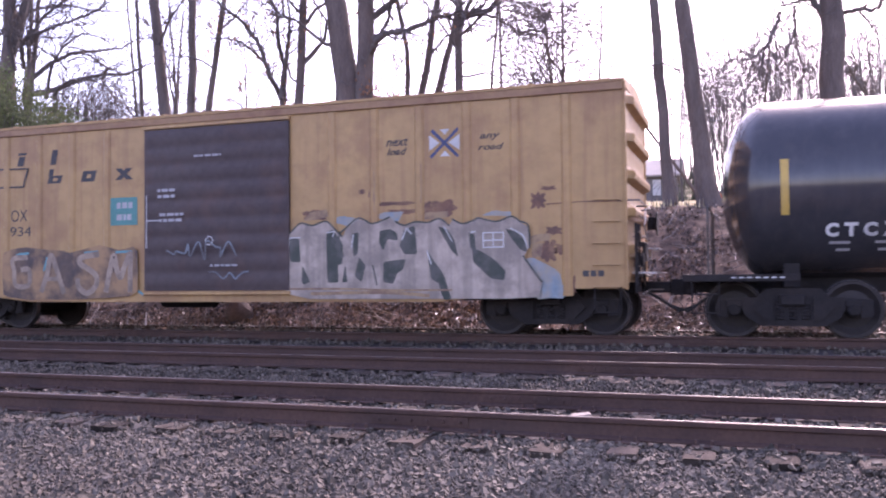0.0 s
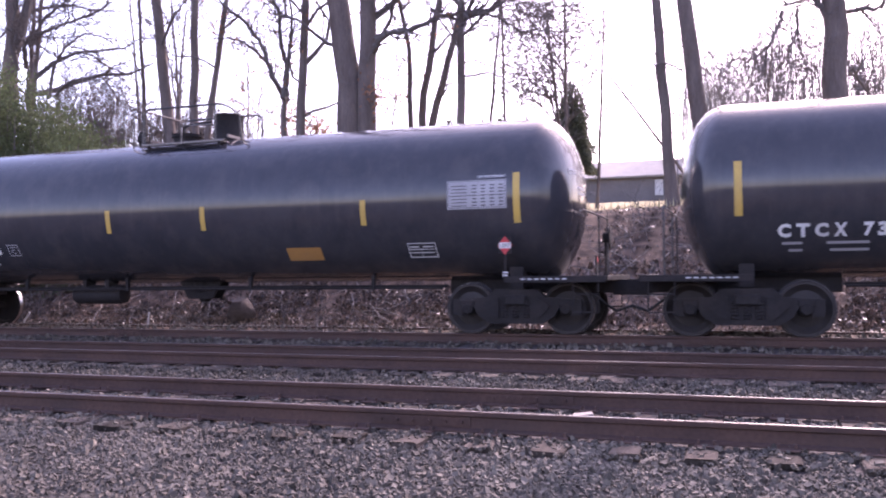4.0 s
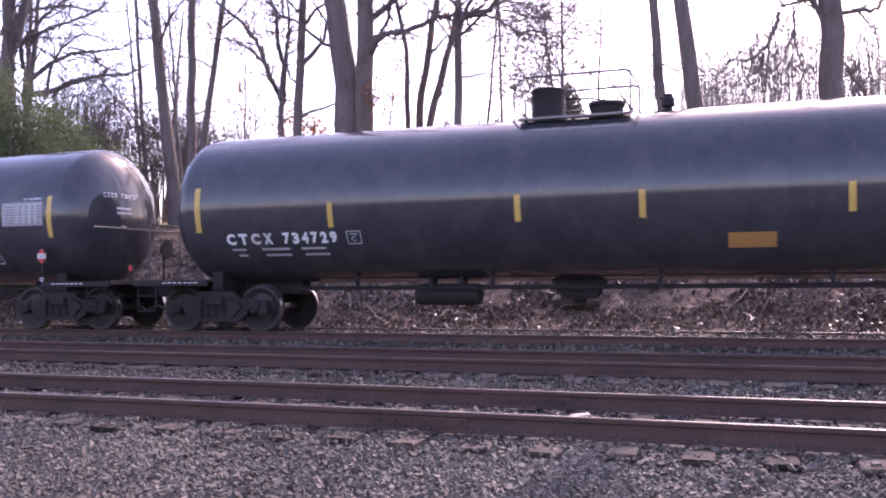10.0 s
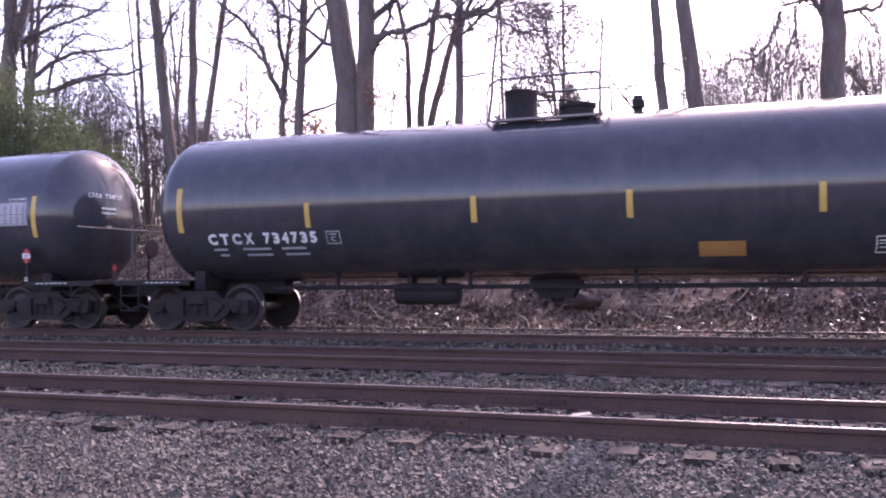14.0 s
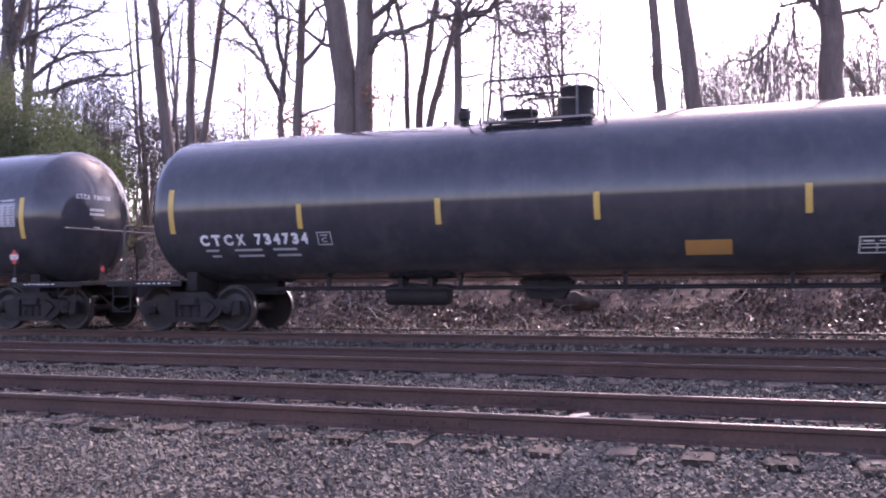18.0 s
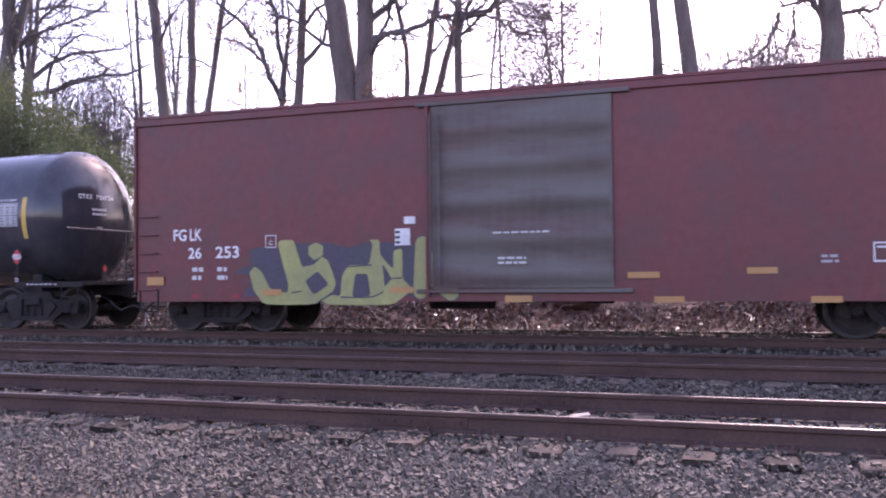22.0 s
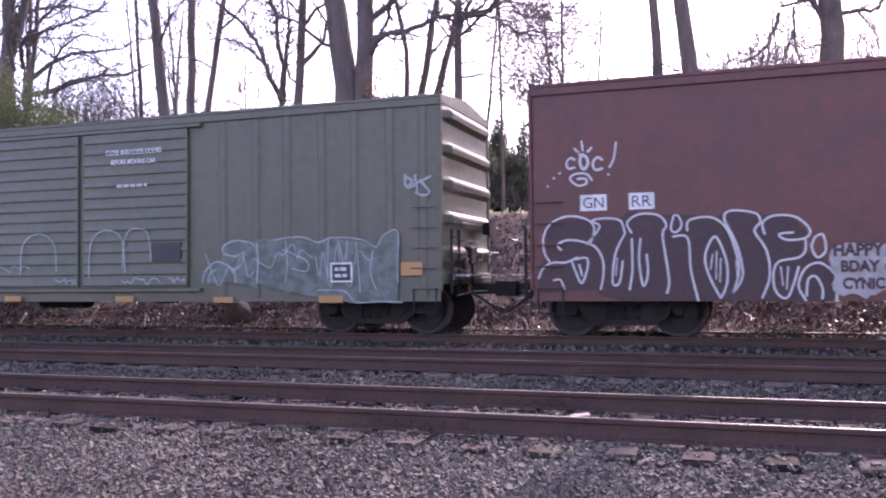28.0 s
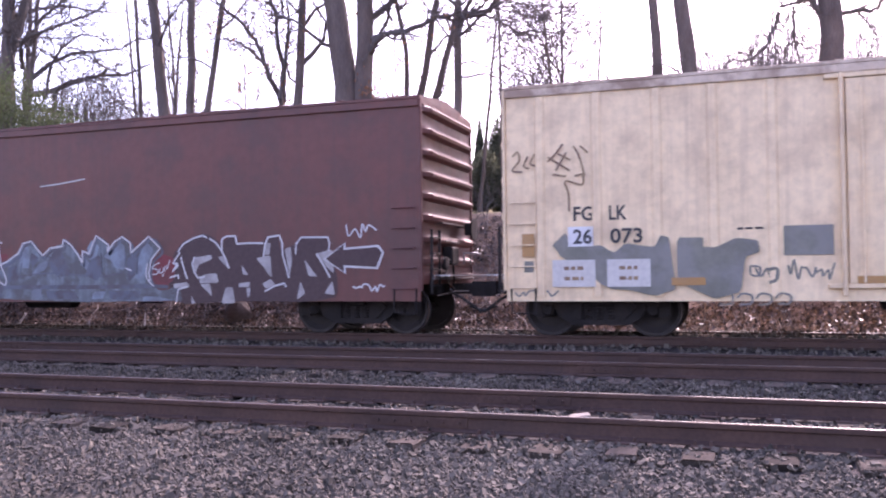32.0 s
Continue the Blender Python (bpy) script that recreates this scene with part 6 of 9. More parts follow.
# yellow car: pale block letters with dark gaps between them
paint(yellow_car, [(2.37, 2.02), (2.60, 2.18), (2.88, 2.19), (3.05, 2.10), (2.71, 1.97)], STREAK_BLUE, 0)
paint(yellow_car, [(3.22, 2.13), (3.50, 2.21), (3.85, 2.18), (3.71, 2.04)], STREAK_BLUE, 0)
paint(yellow_car, [(5.28, 2.08), (5.50, 2.16), (5.85, 2.15), (5.90, 2.05)], STREAK_BLUE, 0)
paint(yellow_car, [(1.49, 1.28), (1.76, 1.30), (1.82, 1.02), (1.55, 0.97)], STREAK_BLUE, 0)
for j, (x0, x1, z0, z1) in enumerate(((1.88, 2.32, 2.13, 2.29), (3.37, 4.03, 2.33, 2.39), (3.55, 4.08, 2.17, 2.25), (4.12, 4.40, 2.1, 2.36), (4.42, 4.82, 2.13, 2.37), (3.0, 3.1, 2.56, 2.64), (3.18, 3.3, 2.5, 2.6),
                                      (6.20, 6.42, 2.2, 2.43), (6.37, 6.60, 2.49, 2.55), (6.46, 6.70, 1.74, 1.86), (6.36, 6.60, 1.30, 1.62), (6.60, 6.82, 1.40, 1.56), (6.82, 6.92, 0.76, 1.05))):
    cloud(yellow_car, x0, x1, z0, z1, RUST_PATCH, SKIN - 0.0015, 70 + j, "rust_patch", 5 + j % 4, 0.45)
for x, z0, z1 in ((3.30, 2.2, 2.95), (3.28, 2.4, 2.62), (4.20, 2.35, 3.05)):
    stroke(yellow_car, [(x, z1), (x + 0.01, (z0 + z1) / 2), (x, z0)], 0.018, FADED_INK, SKIN - 0.036, "rust_streak")
# thin brown line drawn on the side sheet, which stays flat
stroke(yellow_car, [(6.45, 2.25), (7.1, 2.27), (7.7, 2.26)], 0.02, RUST_PATCH, SKIN - 0.002, "dent_line")
part("cross_rod", Shape().tube([(7.76, -1.35, 2.28), (7.97, -1.3, 2.28), (7.97, -0.2, 2.26), (7.76, -0.15, 2.26)], 0.016, 6), PIPE, yellow_car)
part("cross_rod", Shape().tube([(7.76, 0.2, 2.2), (7.97, 0.24, 2.22), (7.97, 0.42, 2.31), (7.97, 1.22, 2.3), (7.76, 1.26, 2.3)], 0.018, 6), PIPE, yellow_car)
part("brake_chain", Shape().tube([(7.97, -0.36, 2.2), (7.98, -0.52, 2.02), (7.98, -0.66, 1.9), (7.98, -0.5, 1.8), (7.98, -0.25, 1.66)], 0.014, 6), GALV, yellow_car)
paint(yellow_car, [(1.85, 2.14), (1.97, 2.30), (2.34, 2.27), (2.35, 2.10)], FADED_INK, 0)
paint(yellow_car, [(4.23, 2.07), (4.28, 2.20), (4.68, 2.21), (4.70, 2.07)], FADED_INK, 0)
paint(yellow_car, [(6.14, 1.75), (6.53, 1.77), (6.53, 1.64), (6.15, 1.60)], FADED_INK, 0)
paint(yellow_car, [(6.19, 1.60), (6.40, 1.60), (6.40, 1.36), (6.20, 1.36)], FADED_INK, 0)
paint(yellow_car, [(6.04, 1.37), (6.19, 1.39), (6.62, 1.12), (6.80, 0.67), (6.27, 0.66)], STREAK_BLUE, 0)
paint(yellow_car, [(1.51, 1.81), (1.65, 1.93), (1.82, 2.05), (2.06, 2.00), (2.34, 2.07), (2.54, 1.91), (2.67, 1.78), (2.74, 1.93), (3.00, 2.11), (3.27, 2.00), (3.61, 2.11), (3.71, 2.03), (3.88, 1.97), (4.09, 2.02), (4.33, 2.00), (4.55, 2.05), (4.73, 1.93), (4.80, 2.05), (4.97, 1.96), (5.19, 2.01), (5.27, 2.05), (5.58, 1.98), (5.85, 2.05), (6.00, 1.96), (6.13, 1.88), (6.15, 1.53), (6.06, 1.39), (6.23, 1.12), (6.37, 0.93), (6.30, 0.66), (1.50, 0.65)], CREAM_GREY, 2, label="pale sprayed block letters with dark gaps")
paint(yellow_car, [(1.59, 1.79), (1.81, 1.78), (1.82, 1.33), (1.60, 1.35)], DEEP_GREEN, 3)
paint(yellow_car, [(2.35, 1.87), (2.48, 1.91), (2.68, 1.66), (2.67, 1.29), (2.59, 1.27), (2.59, 0.96), (2.36, 0.96)], DEEP_GREEN, 3)
paint(yellow_car, [(2.85, 1.83), (2.99, 1.86), (2.97, 1.47), (2.88, 1.42)], DEEP_GREEN, 3)
paint(yellow_car, [(3.41, 1.87), (3.60, 1.91), (3.73, 1.84), (3.76, 1.70), (3.56, 1.72), (3.49, 1.50), (3.40, 1.66)], DEEP_GREEN, 3)
paint(yellow_car, [(3.87, 1.88), (4.09, 1.95), (4.12, 1.45), (3.88, 1.45), (3.78, 1.61)], DEEP_GREEN, 3)
paint(yellow_car, [(3.49, 1.31), (3.71, 1.35), (3.90, 1.37), (3.87, 1.20), (3.74, 1.10), (3.67, 0.92), (3.46, 0.95)], DEEP_GREEN, 3)
paint(yellow_car, [(4.52, 1.92), (4.69, 1.88), (4.83, 1.68), (4.89, 1.38), (4.77, 1.49), (4.62, 1.74)], DEEP_GREEN, 3)
paint(yellow_car, [(4.31, 1.54), (4.41, 1.34), (4.61, 1.09), (4.76, 0.65), (4.61, 0.63), (4.51, 0.94), (4.37, 1.00)], DEEP_GREEN, 3)
paint(yellow_car, [(5.10, 1.82), (5.20, 1.77), (5.22, 1.48), (5.12, 1.53)], DEEP_GREEN, 3)
paint(yellow_car, [(5.15, 1.53), (5.29, 1.48), (5.59, 1.28), (5.74, 1.13), (5.71, 0.96), (5.48, 0.99), (5.28, 1.18), (5.16, 1.28)], DEEP_GREEN, 3)
paint(yellow_car, [(5.75, 1.85), (5.94, 1.80), (6.09, 1.65), (6.12, 1.45), (5.99, 1.51), (5.84, 1.71)], DEEP_GREEN, 3)
paint(yellow_car, [(1.85, 1.28), (2.02, 0.96), (1.86, 0.91)], DEEP_GREEN, 3)
paint(yellow_car, [(3.00, 1.42), (3.14, 1.26), (3.04, 0.96), (2.91, 1.06)], DEEP_GREEN, 3)
paint(yellow_car, [(2.73, 1.27), (2.66, 0.96), (2.77, 0.96)], DEEP_GREEN, 3)
stroke(yellow_car, [(1.53, 1.83), (1.65, 1.93), (1.82, 2.06), (2.06, 2.01), (2.34, 2.08), (2.54, 1.91), (2.67, 1.78)], 0.03, DEEP_GREEN, LAYER(4))
stroke(yellow_car, [(2.69, 1.42), (2.60, 1.79), (2.74, 1.94), (3.00, 2.12), (3.27, 2.01), (3.61, 2.12)], 0.03, DEEP_GREEN, LAYER(4))
stroke(yellow_car, [(3.71, 2.04), (3.88, 1.96), (4.09, 2.02), (4.33, 2.00), (4.55, 2.06), (4.73, 1.93)], 0.03, DEEP_GREEN, LAYER(4))
stroke(yellow_car, [(4.78, 2.05), (4.97, 1.96), (5.19, 2.02), (5.27, 2.05), (5.58, 1.98), (5.85, 2.06), (6.00, 1.97), (6.14, 1.89), (6.16, 1.51)], 0.03, DEEP_GREEN, LAYER(4))
stroke(yellow_car, [(6.04, 1.39), (6.23, 1.12), (6.37, 0.93)], 0.03, DEEP_GREEN, LAYER(4))
stroke(yellow_car, [(1.87, 1.23), (1.84, 0.96)], 0.03, DEEP_GREEN, LAYER(4))
stroke(yellow_car, [(3.27, 1.26), (3.35, 0.90)], 0.03, DEEP_GREEN, LAYER(4))
stroke(yellow_car, [(1.57, 1.58), (1.59, 1.79), (1.81, 1.79)], 0.02, OLD_WHITE, LAYER(4) - 0.001, crisp=True)
stroke(yellow_car, [(2.35, 1.87), (2.51, 1.89), (2.48, 1.79)], 0.02, OLD_WHITE, LAYER(4) - 0.001, crisp=True)
stroke(yellow_car, [(3.84, 1.70), (3.93, 1.92), (4.02, 1.80)], 0.02, OLD_WHITE, LAYER(4) - 0.001, crisp=True)
stroke(yellow_car, [(4.63, 1.93), (4.78, 1.65)], 0.02, OLD_WHITE, LAYER(4) - 0.001, crisp=True)
stroke(yellow_car, [(5.83, 1.86), (6.05, 1.74), (6.13, 1.51)], 0.02, OLD_WHITE, LAYER(4) - 0.001, crisp=True)
stroke(yellow_car, [(2.85, 1.57), (2.89, 1.82)], 0.02, OLD_WHITE, LAYER(4) - 0.001, crisp=True)
stroke(yellow_car, [(4.31, 1.51), (4.39, 1.26)], 0.02, OLD_WHITE, LAYER(4) - 0.001, crisp=True)
stroke(yellow_car, [(5.11, 1.80), (5.21, 1.82)], 0.02, OLD_WHITE, LAYER(4) - 0.001, crisp=True)
stroke(yellow_car, [(1.49, 0.84), (2.59, 0.84), (3.70, 0.81), (4.77, 0.81)], 0.035, FADED_INK, LAYER(4))
stroke(yellow_car, [(2.02, 0.75), (3.48, 0.77), (4.35, 0.71)], 0.06, FADED_INK, LAYER(4))
# yellow car: tan letters over a dark smear
paint(yellow_car, [(-5.30, 1.62), (-4.74, 1.73), (-3.56, 1.64), (-2.71, 1.71), (-1.81, 1.64), (-1.80, 0.71), (-3.85, 0.66), (-5.28, 0.68)], SMEAR, 1, label="dark smear of old spray paint")
stroke(yellow_car, [(-4.59, 1.53), (-4.98, 1.50), (-4.95, 1.25), (-4.90, 0.95), (-4.56, 0.96), (-4.56, 1.27), (-4.77, 1.27)], 0.11, TAN_SPRAY, LAYER(3))
stroke(yellow_car, [(-4.23, 0.80), (-4.08, 1.18), (-3.98, 1.57), (-3.83, 1.26), (-3.64, 0.77)], 0.12, TAN_SPRAY, LAYER(3))
stroke(yellow_car, [(-4.14, 1.07), (-3.76, 1.08)], 0.09, TAN_SPRAY, LAYER(3))
stroke(yellow_car, [(-2.76, 1.57), (-3.19, 1.51), (-3.24, 1.39), (-2.99, 1.25), (-2.82, 1.11), (-2.85, 0.91), (-3.06, 0.78), (-3.27, 0.91), (-3.29, 1.09)], 0.12, TAN_SPRAY, LAYER(3))
stroke(yellow_car, [(-2.59, 0.79), (-2.51, 1.17), (-2.40, 1.54), (-2.32, 1.24), (-2.23, 1.09), (-2.13, 1.33), (-2.00, 1.58), (-2.00, 1.22), (-2.00, 0.79)], 0.12, TAN_SPRAY, LAYER(3))
stroke(yellow_car, [(-4.07, 1.54), (-4.17, 1.24)], 0.05, TEAL, LAYER(2))
stroke(yellow_car, [(-3.13, 1.60), (-2.78, 1.62)], 0.05, TEAL, LAYER(2))
stroke(yellow_car, [(-2.36, 1.60), (-1.95, 1.61)], 0.05, TEAL, LAYER(2))
stroke(yellow_car, [(-4.89, 1.59), (-4.56, 1.62)], 0.05, TEAL, LAYER(2))
stroke(yellow_car, [(-1.81, 0.82), (-1.68, 0.74)], 0.05, TEAL, LAYER(2))

# red car: spiky yellow-green letters on a dark violet ground
paint(red_car, [(-5.22, 1.17), (-5.09, 1.27), (-4.94, 1.17), (-4.77, 0.85), (-4.39, 0.79), (-4.37, 0.93), (-4.59, 1.68), (-4.55, 1.76), (-4.27, 1.76), (-4.17, 1.5), (-4.09, 1.26), (-3.84, 1.31), (-3.68, 1.45), (-3.55, 1.37), (-3.4, 0.93), (-3.48, 0.76), (-3.85, 0.56), (-4.91, 0.56), (-5.12, 0.81)], LIME, 2, label="yellow-green sprayed letter")
paint(red_car, [(-3.96, 1.64), (-3.8, 1.71), (-3.65, 1.64), (-3.66, 1.47), (-3.84, 1.38), (-3.96, 1.48)], LIME, 3)
paint(red_car, [(-4.03, 1.01), (-3.76, 1.19), (-3.54, 0.93), (-3.85, 0.75)], VIOLET, 4)
paint(red_car, [(-3.3, 0.72), (-3.28, 1.08), (-3.15, 1.28), (-2.74, 1.28), (-2.67, 1.65), (-2.73, 1.73), (-2.53, 1.73), (-2.52, 1.47), (-2.27, 1.19), (-2.25, 1.54), (-2.08, 1.56), (-2.09, 1.03), (-1.88, 0.84), (-2.27, 0.56), (-3.53, 0.56), (-3.69, 0.64), (-3.48, 0.74)], LIME, 3, label="yellow-green sprayed letter")
paint(red_car, [(-3.06, 0.7), (-3.02, 1.12), (-2.78, 1.12), (-2.71, 0.72)], VIOLET, 4)
paint(red_car, [(-2.48, 1.31), (-2.3, 1.03), (-2.44, 0.88)], VIOLET, 4)
stroke(red_car, [(-4.31, 0.78), (-4.1, 0.81)], 0.025, VIOLET, FLAT(5))
stroke(red_car, [(-3.77, 0.6), (-3.44, 0.8)], 0.025, VIOLET, FLAT(5))
stroke(red_car, [(-3.3, 0.7), (-2.71, 0.7), (-2.45, 0.8)], 0.025, VIOLET, FLAT(5))
stroke(red_car, [(-3.19, 1.25), (-2.68, 1.28)], 0.025, VIOLET, FLAT(5))
stroke(red_car, [(-2.3, 1.03), (-2.09, 1.04)], 0.025, VIOLET, FLAT(5))

# green car: pale thin outlines over a dull patch
paint(green_car, [(2.85, 0.97), (2.9, 1.19), (3.14, 1.38), (3.33, 1.38), (3.33, 1.62), (3.58, 1.79), (3.89, 1.75), (4.14, 1.77), (4.13, 0.94)], TAG_DULL, 1, label="dull grey-green patch of spray paint")
paint(green_car, [(4.1, 1.77), (4.72, 1.81), (5.03, 1.81), (5.33, 1.71), (5.57, 1.79), (6.27, 1.72), (6.5, 1.6), (6.62, 1.79), (6.87, 1.9), (6.94, 1.7), (6.92, 0.72), (7, 0.61), (6.03, 0.61), (4.09, 0.9)], TAG_DULL, 1, label="dull grey-green patch of spray paint")
stroke(green_car, [(2.85, 0.97), (2.9, 1.19), (3.14, 1.38), (3.39, 1.32), (3.55, 1.19), (3.58, 0.97)], 0.032, PALE_LINE, LAYER(3))
stroke(green_car, [(2.98, 0.97), (3.01, 1.14), (3.17, 1.24)], 0.032, PALE_LINE, LAYER(3))
stroke(green_car, [(3.3, 1.57), (3.33, 1.69), (3.58, 1.78), (3.92, 1.73), (3.98, 1.66)], 0.032, PALE_LINE, LAYER(3))
stroke(green_car, [(3.3, 1.54), (3.58, 1.48), (3.77, 1.56), (3.7, 1.32), (3.55, 1.24), (3.39, 1.32)], 0.032, PALE_LINE, LAYER(3))
stroke(green_car, [(4.04, 1.72), (4.07, 1.39), (4.04, 0.96)], 0.032, PALE_LINE, LAYER(3))
stroke(green_car, [(4.41, 1.77), (4.72, 1.81), (5.03, 1.81), (5.33, 1.71), (5.57, 1.79)], 0.022, PALE_LINE, LAYER(3))
stroke(green_car, [(5.57, 1.79), (5.93, 1.78), (6.27, 1.72), (6.5, 1.6), (6.62, 1.79), (6.87, 1.9), (6.93, 1.7), (6.9, 1.32), (6.91, 0.94)], 0.022, PALE_LINE, LAYER(3))
stroke(green_car, [(5.55, 1.79), (5.53, 1.4), (5.54, 1.06)], 0.022, PALE_LINE, LAYER(3))
stroke(green_car, [(6.1, 1.7), (6.15, 1.17), (6.18, 0.78)], 0.022, PALE_LINE, LAYER(3))
stroke(green_car, [(4.6, 1.59), (4.84, 1.5), (5.12, 1.35), (5.09, 1.18), (4.78, 1.24)], 0.022, PALE_LINE, LAYER(3))
stroke(green_car, [(5.32, 0.83), (5.86, 0.81), (6.09, 0.61), (6.55, 0.62), (7, 0.61)], 0.022, PALE_LINE, LAYER(3))
stroke(green_car, [(6.44, 1.55), (6.38, 1.16), (6.49, 0.83)], 0.022, PALE_LINE, LAYER(3))
stroke(green_car, [(4.66, 1.76), (4.69, 1.3), (4.65, 0.96)], 0.022, PALE_LINE, LAYER(3))
stroke(green_car, [(5.75, 1.73), (5.77, 1.37)], 0.022, PALE_LINE, LAYER(3))
stroke(green_car, [(5.93, 1.73), (5.89, 1.39)], 0.022, PALE_LINE, LAYER(3))
stroke(green_car, [(7.06, 2.89), (7.08, 2.66), (7.2, 2.76), (7.07, 2.84)], 0.045, PALE_LINE, LAYER(1))
stroke(green_car, [(7.25, 2.87), (7.3, 2.56)], 0.045, PALE_LINE, LAYER(1))
stroke(green_car, [(7.18, 2.67), (7.36, 2.75), (7.56, 2.83)], 0.045, PALE_LINE, LAYER(1))
stroke(green_car, [(7.33, 2.78), (7.52, 2.55), (7.38, 2.5), (7.25, 2.57)], 0.045, PALE_LINE, LAYER(1))
stroke(green_car, [(7.11, 2.63), (7.28, 2.69)], 0.045, PALE_LINE, LAYER(1))

# brown car: dark bubble letters with white outlines
paint(brown_car, [(-7.62, 0.81), (-7.58, 1.13), (-7.48, 1.3), (-7.51, 1.69), (-7.4, 1.92), (-7.12, 2.04), (-6.83, 2), (-6.67, 1.9), (-6.51, 1.11), (-6.54, 0.8)], INK_BROWN, 1, label="dark sprayed bubble letter")
paint(brown_car, [(-6.86, 1.67), (-6.7, 1.97), (-6.26, 1.96), (-6.08, 2.04), (-5.56, 2.02), (-5.29, 2.01), (-4.79, 1.95), (-4.56, 2.05), (-4.13, 2), (-3.93, 1.95), (-3.59, 1.92), (-3.36, 1.72), (-3.43, 1.4), (-3.15, 1.2), (-3, 0.95), (-3.01, 0.62), (-6.6, 0.63)], INK_BROWN, 1, label="dark sprayed bubble letters")
stroke(brown_car, [(-7.41, 1.28), (-7.5, 1.43), (-7.52, 1.69), (-7.4, 1.92), (-7.12, 2.04), (-6.83, 2), (-6.67, 1.87), (-6.69, 1.67), (-6.75, 1.56)], 0.034, GREY_WHITE, FLAT(3))
stroke(brown_car, [(-7.21, 1.47), (-7.28, 1.56), (-7.13, 1.64), (-6.89, 1.62), (-6.65, 1.52), (-6.53, 1.31), (-6.52, 1.06), (-6.57, 0.81)], 0.034, GREY_WHITE, FLAT(3))
stroke(brown_car, [(-7.61, 1), (-7.53, 1.18), (-7.36, 1.27), (-7.14, 1.27), (-6.94, 1.36)], 0.034, GREY_WHITE, FLAT(3))
stroke(brown_car, [(-7.01, 1.31), (-6.8, 1.34), (-6.78, 1.17), (-6.88, 0.92), (-6.97, 1.09), (-7.04, 1.28)], 0.034, GREY_WHITE, FLAT(3))
stroke(brown_car, [(-7.36, 0.97), (-7.24, 0.98), (-7.17, 0.82)], 0.034, GREY_WHITE, FLAT(3))
stroke(brown_car, [(-6.92, 1.24), (-6.87, 1.04)], 0.034, GREY_WHITE, FLAT(3))
stroke(brown_car, [(-6.79, 1.56), (-6.57, 1.85), (-6.7, 1.95), (-6.48, 1.99), (-6.23, 1.94), (-6.16, 1.73)], 0.034, GREY_WHITE, FLAT(3))
stroke(brown_car, [(-6.16, 1.73), (-6.32, 1.4), (-6.37, 0.93), (-6.26, 0.93), (-6.2, 1.29)], 0.034, GREY_WHITE, FLAT(3))
stroke(brown_car, [(-6.05, 1.65), (-6.05, 1.13), (-6.1, 0.8)], 0.034, GREY_WHITE, FLAT(3))
stroke(brown_car, [(-6.05, 1.73), (-6.12, 1.91), (-5.92, 2.04), (-5.62, 2.01), (-5.5, 1.85), (-5.56, 1.69), (-5.5, 1.23), (-5.47, 0.92), (-5.51, 0.74)], 0.034, GREY_WHITE, FLAT(3))
stroke(brown_car, [(-5.91, 1.65), (-5.94, 1.29), (-5.88, 0.87), (-5.8, 1.08), (-5.82, 1.39)], 0.034, GREY_WHITE, FLAT(3))
stroke(brown_car, [(-5.38, 2), (-5.43, 1.79), (-5.35, 1.73), (-5.26, 1.84), (-5.31, 1.99), (-5.38, 2)], 0.034, GREY_WHITE, FLAT(3))
stroke(brown_car, [(-5.02, 0.62), (-5.13, 1.12), (-5.17, 1.63), (-5.41, 1.66)], 0.034, GREY_WHITE, FLAT(3))
stroke(brown_car, [(-5.17, 1.74), (-5.15, 1.91), (-4.85, 1.96), (-4.63, 1.84), (-4.49, 1.57), (-4.4, 1.12), (-4.5, 0.74)], 0.034, GREY_WHITE, FLAT(3))
stroke(brown_car, [(-4.68, 0.66), (-4.85, 1.02), (-4.91, 1.32), (-4.82, 1.58), (-4.72, 1.62), (-4.59, 1.27), (-4.58, 0.92), (-4.68, 0.66)], 0.034, GREY_WHITE, FLAT(3))
stroke(brown_car, [(-4.5, 0.74), (-4.35, 1.01), (-4.39, 1.37), (-4.47, 1.62), (-4.61, 1.93), (-4.5, 2.05), (-4.15, 2), (-4.07, 1.86), (-4.16, 1.71), (-3.99, 1.41), (-3.95, 1.01), (-4.07, 0.66)], 0.034, GREY_WHITE, FLAT(3))
stroke(brown_car, [(-4.01, 1.66), (-4.04, 1.84), (-3.87, 1.95), (-3.56, 1.92), (-3.36, 1.72), (-3.43, 1.59), (-3.7, 1.57), (-3.8, 1.66), (-3.59, 1.68)], 0.034, GREY_WHITE, FLAT(3))
stroke(brown_car, [(-3.43, 1.59), (-3.43, 1.4), (-3.54, 1.29), (-3.82, 1.23), (-3.9, 1.01), (-3.86, 0.76), (-3.71, 0.67), (-3.6, 0.91), (-3.53, 1.16)], 0.034, GREY_WHITE, FLAT(3))
stroke(brown_car, [(-3.43, 0.62), (-3.54, 0.86), (-3.43, 1.13), (-3.21, 1.2), (-3, 0.98), (-3.01, 0.62)], 0.034, GREY_WHITE, FLAT(3))
stroke(brown_car, [(-3.43, 0.69), (-3.4, 0.95), (-3.29, 1), (-3.2, 0.81), (-3.21, 0.65)], 0.034, GREY_WHITE, FLAT(3))
stroke(brown_car, [(-3.29, 1.6), (-3.18, 1.64), (-3.14, 1.4), (-3.26, 1.29), (-3.34, 1.45), (-3.29, 1.6)], 0.034, GREY_WHITE, FLAT(3))
stroke(brown_car, [(-4.79, 1.37), (-4.83, 1.12)], 0.02, GREY_WHITE, FLAT(3))
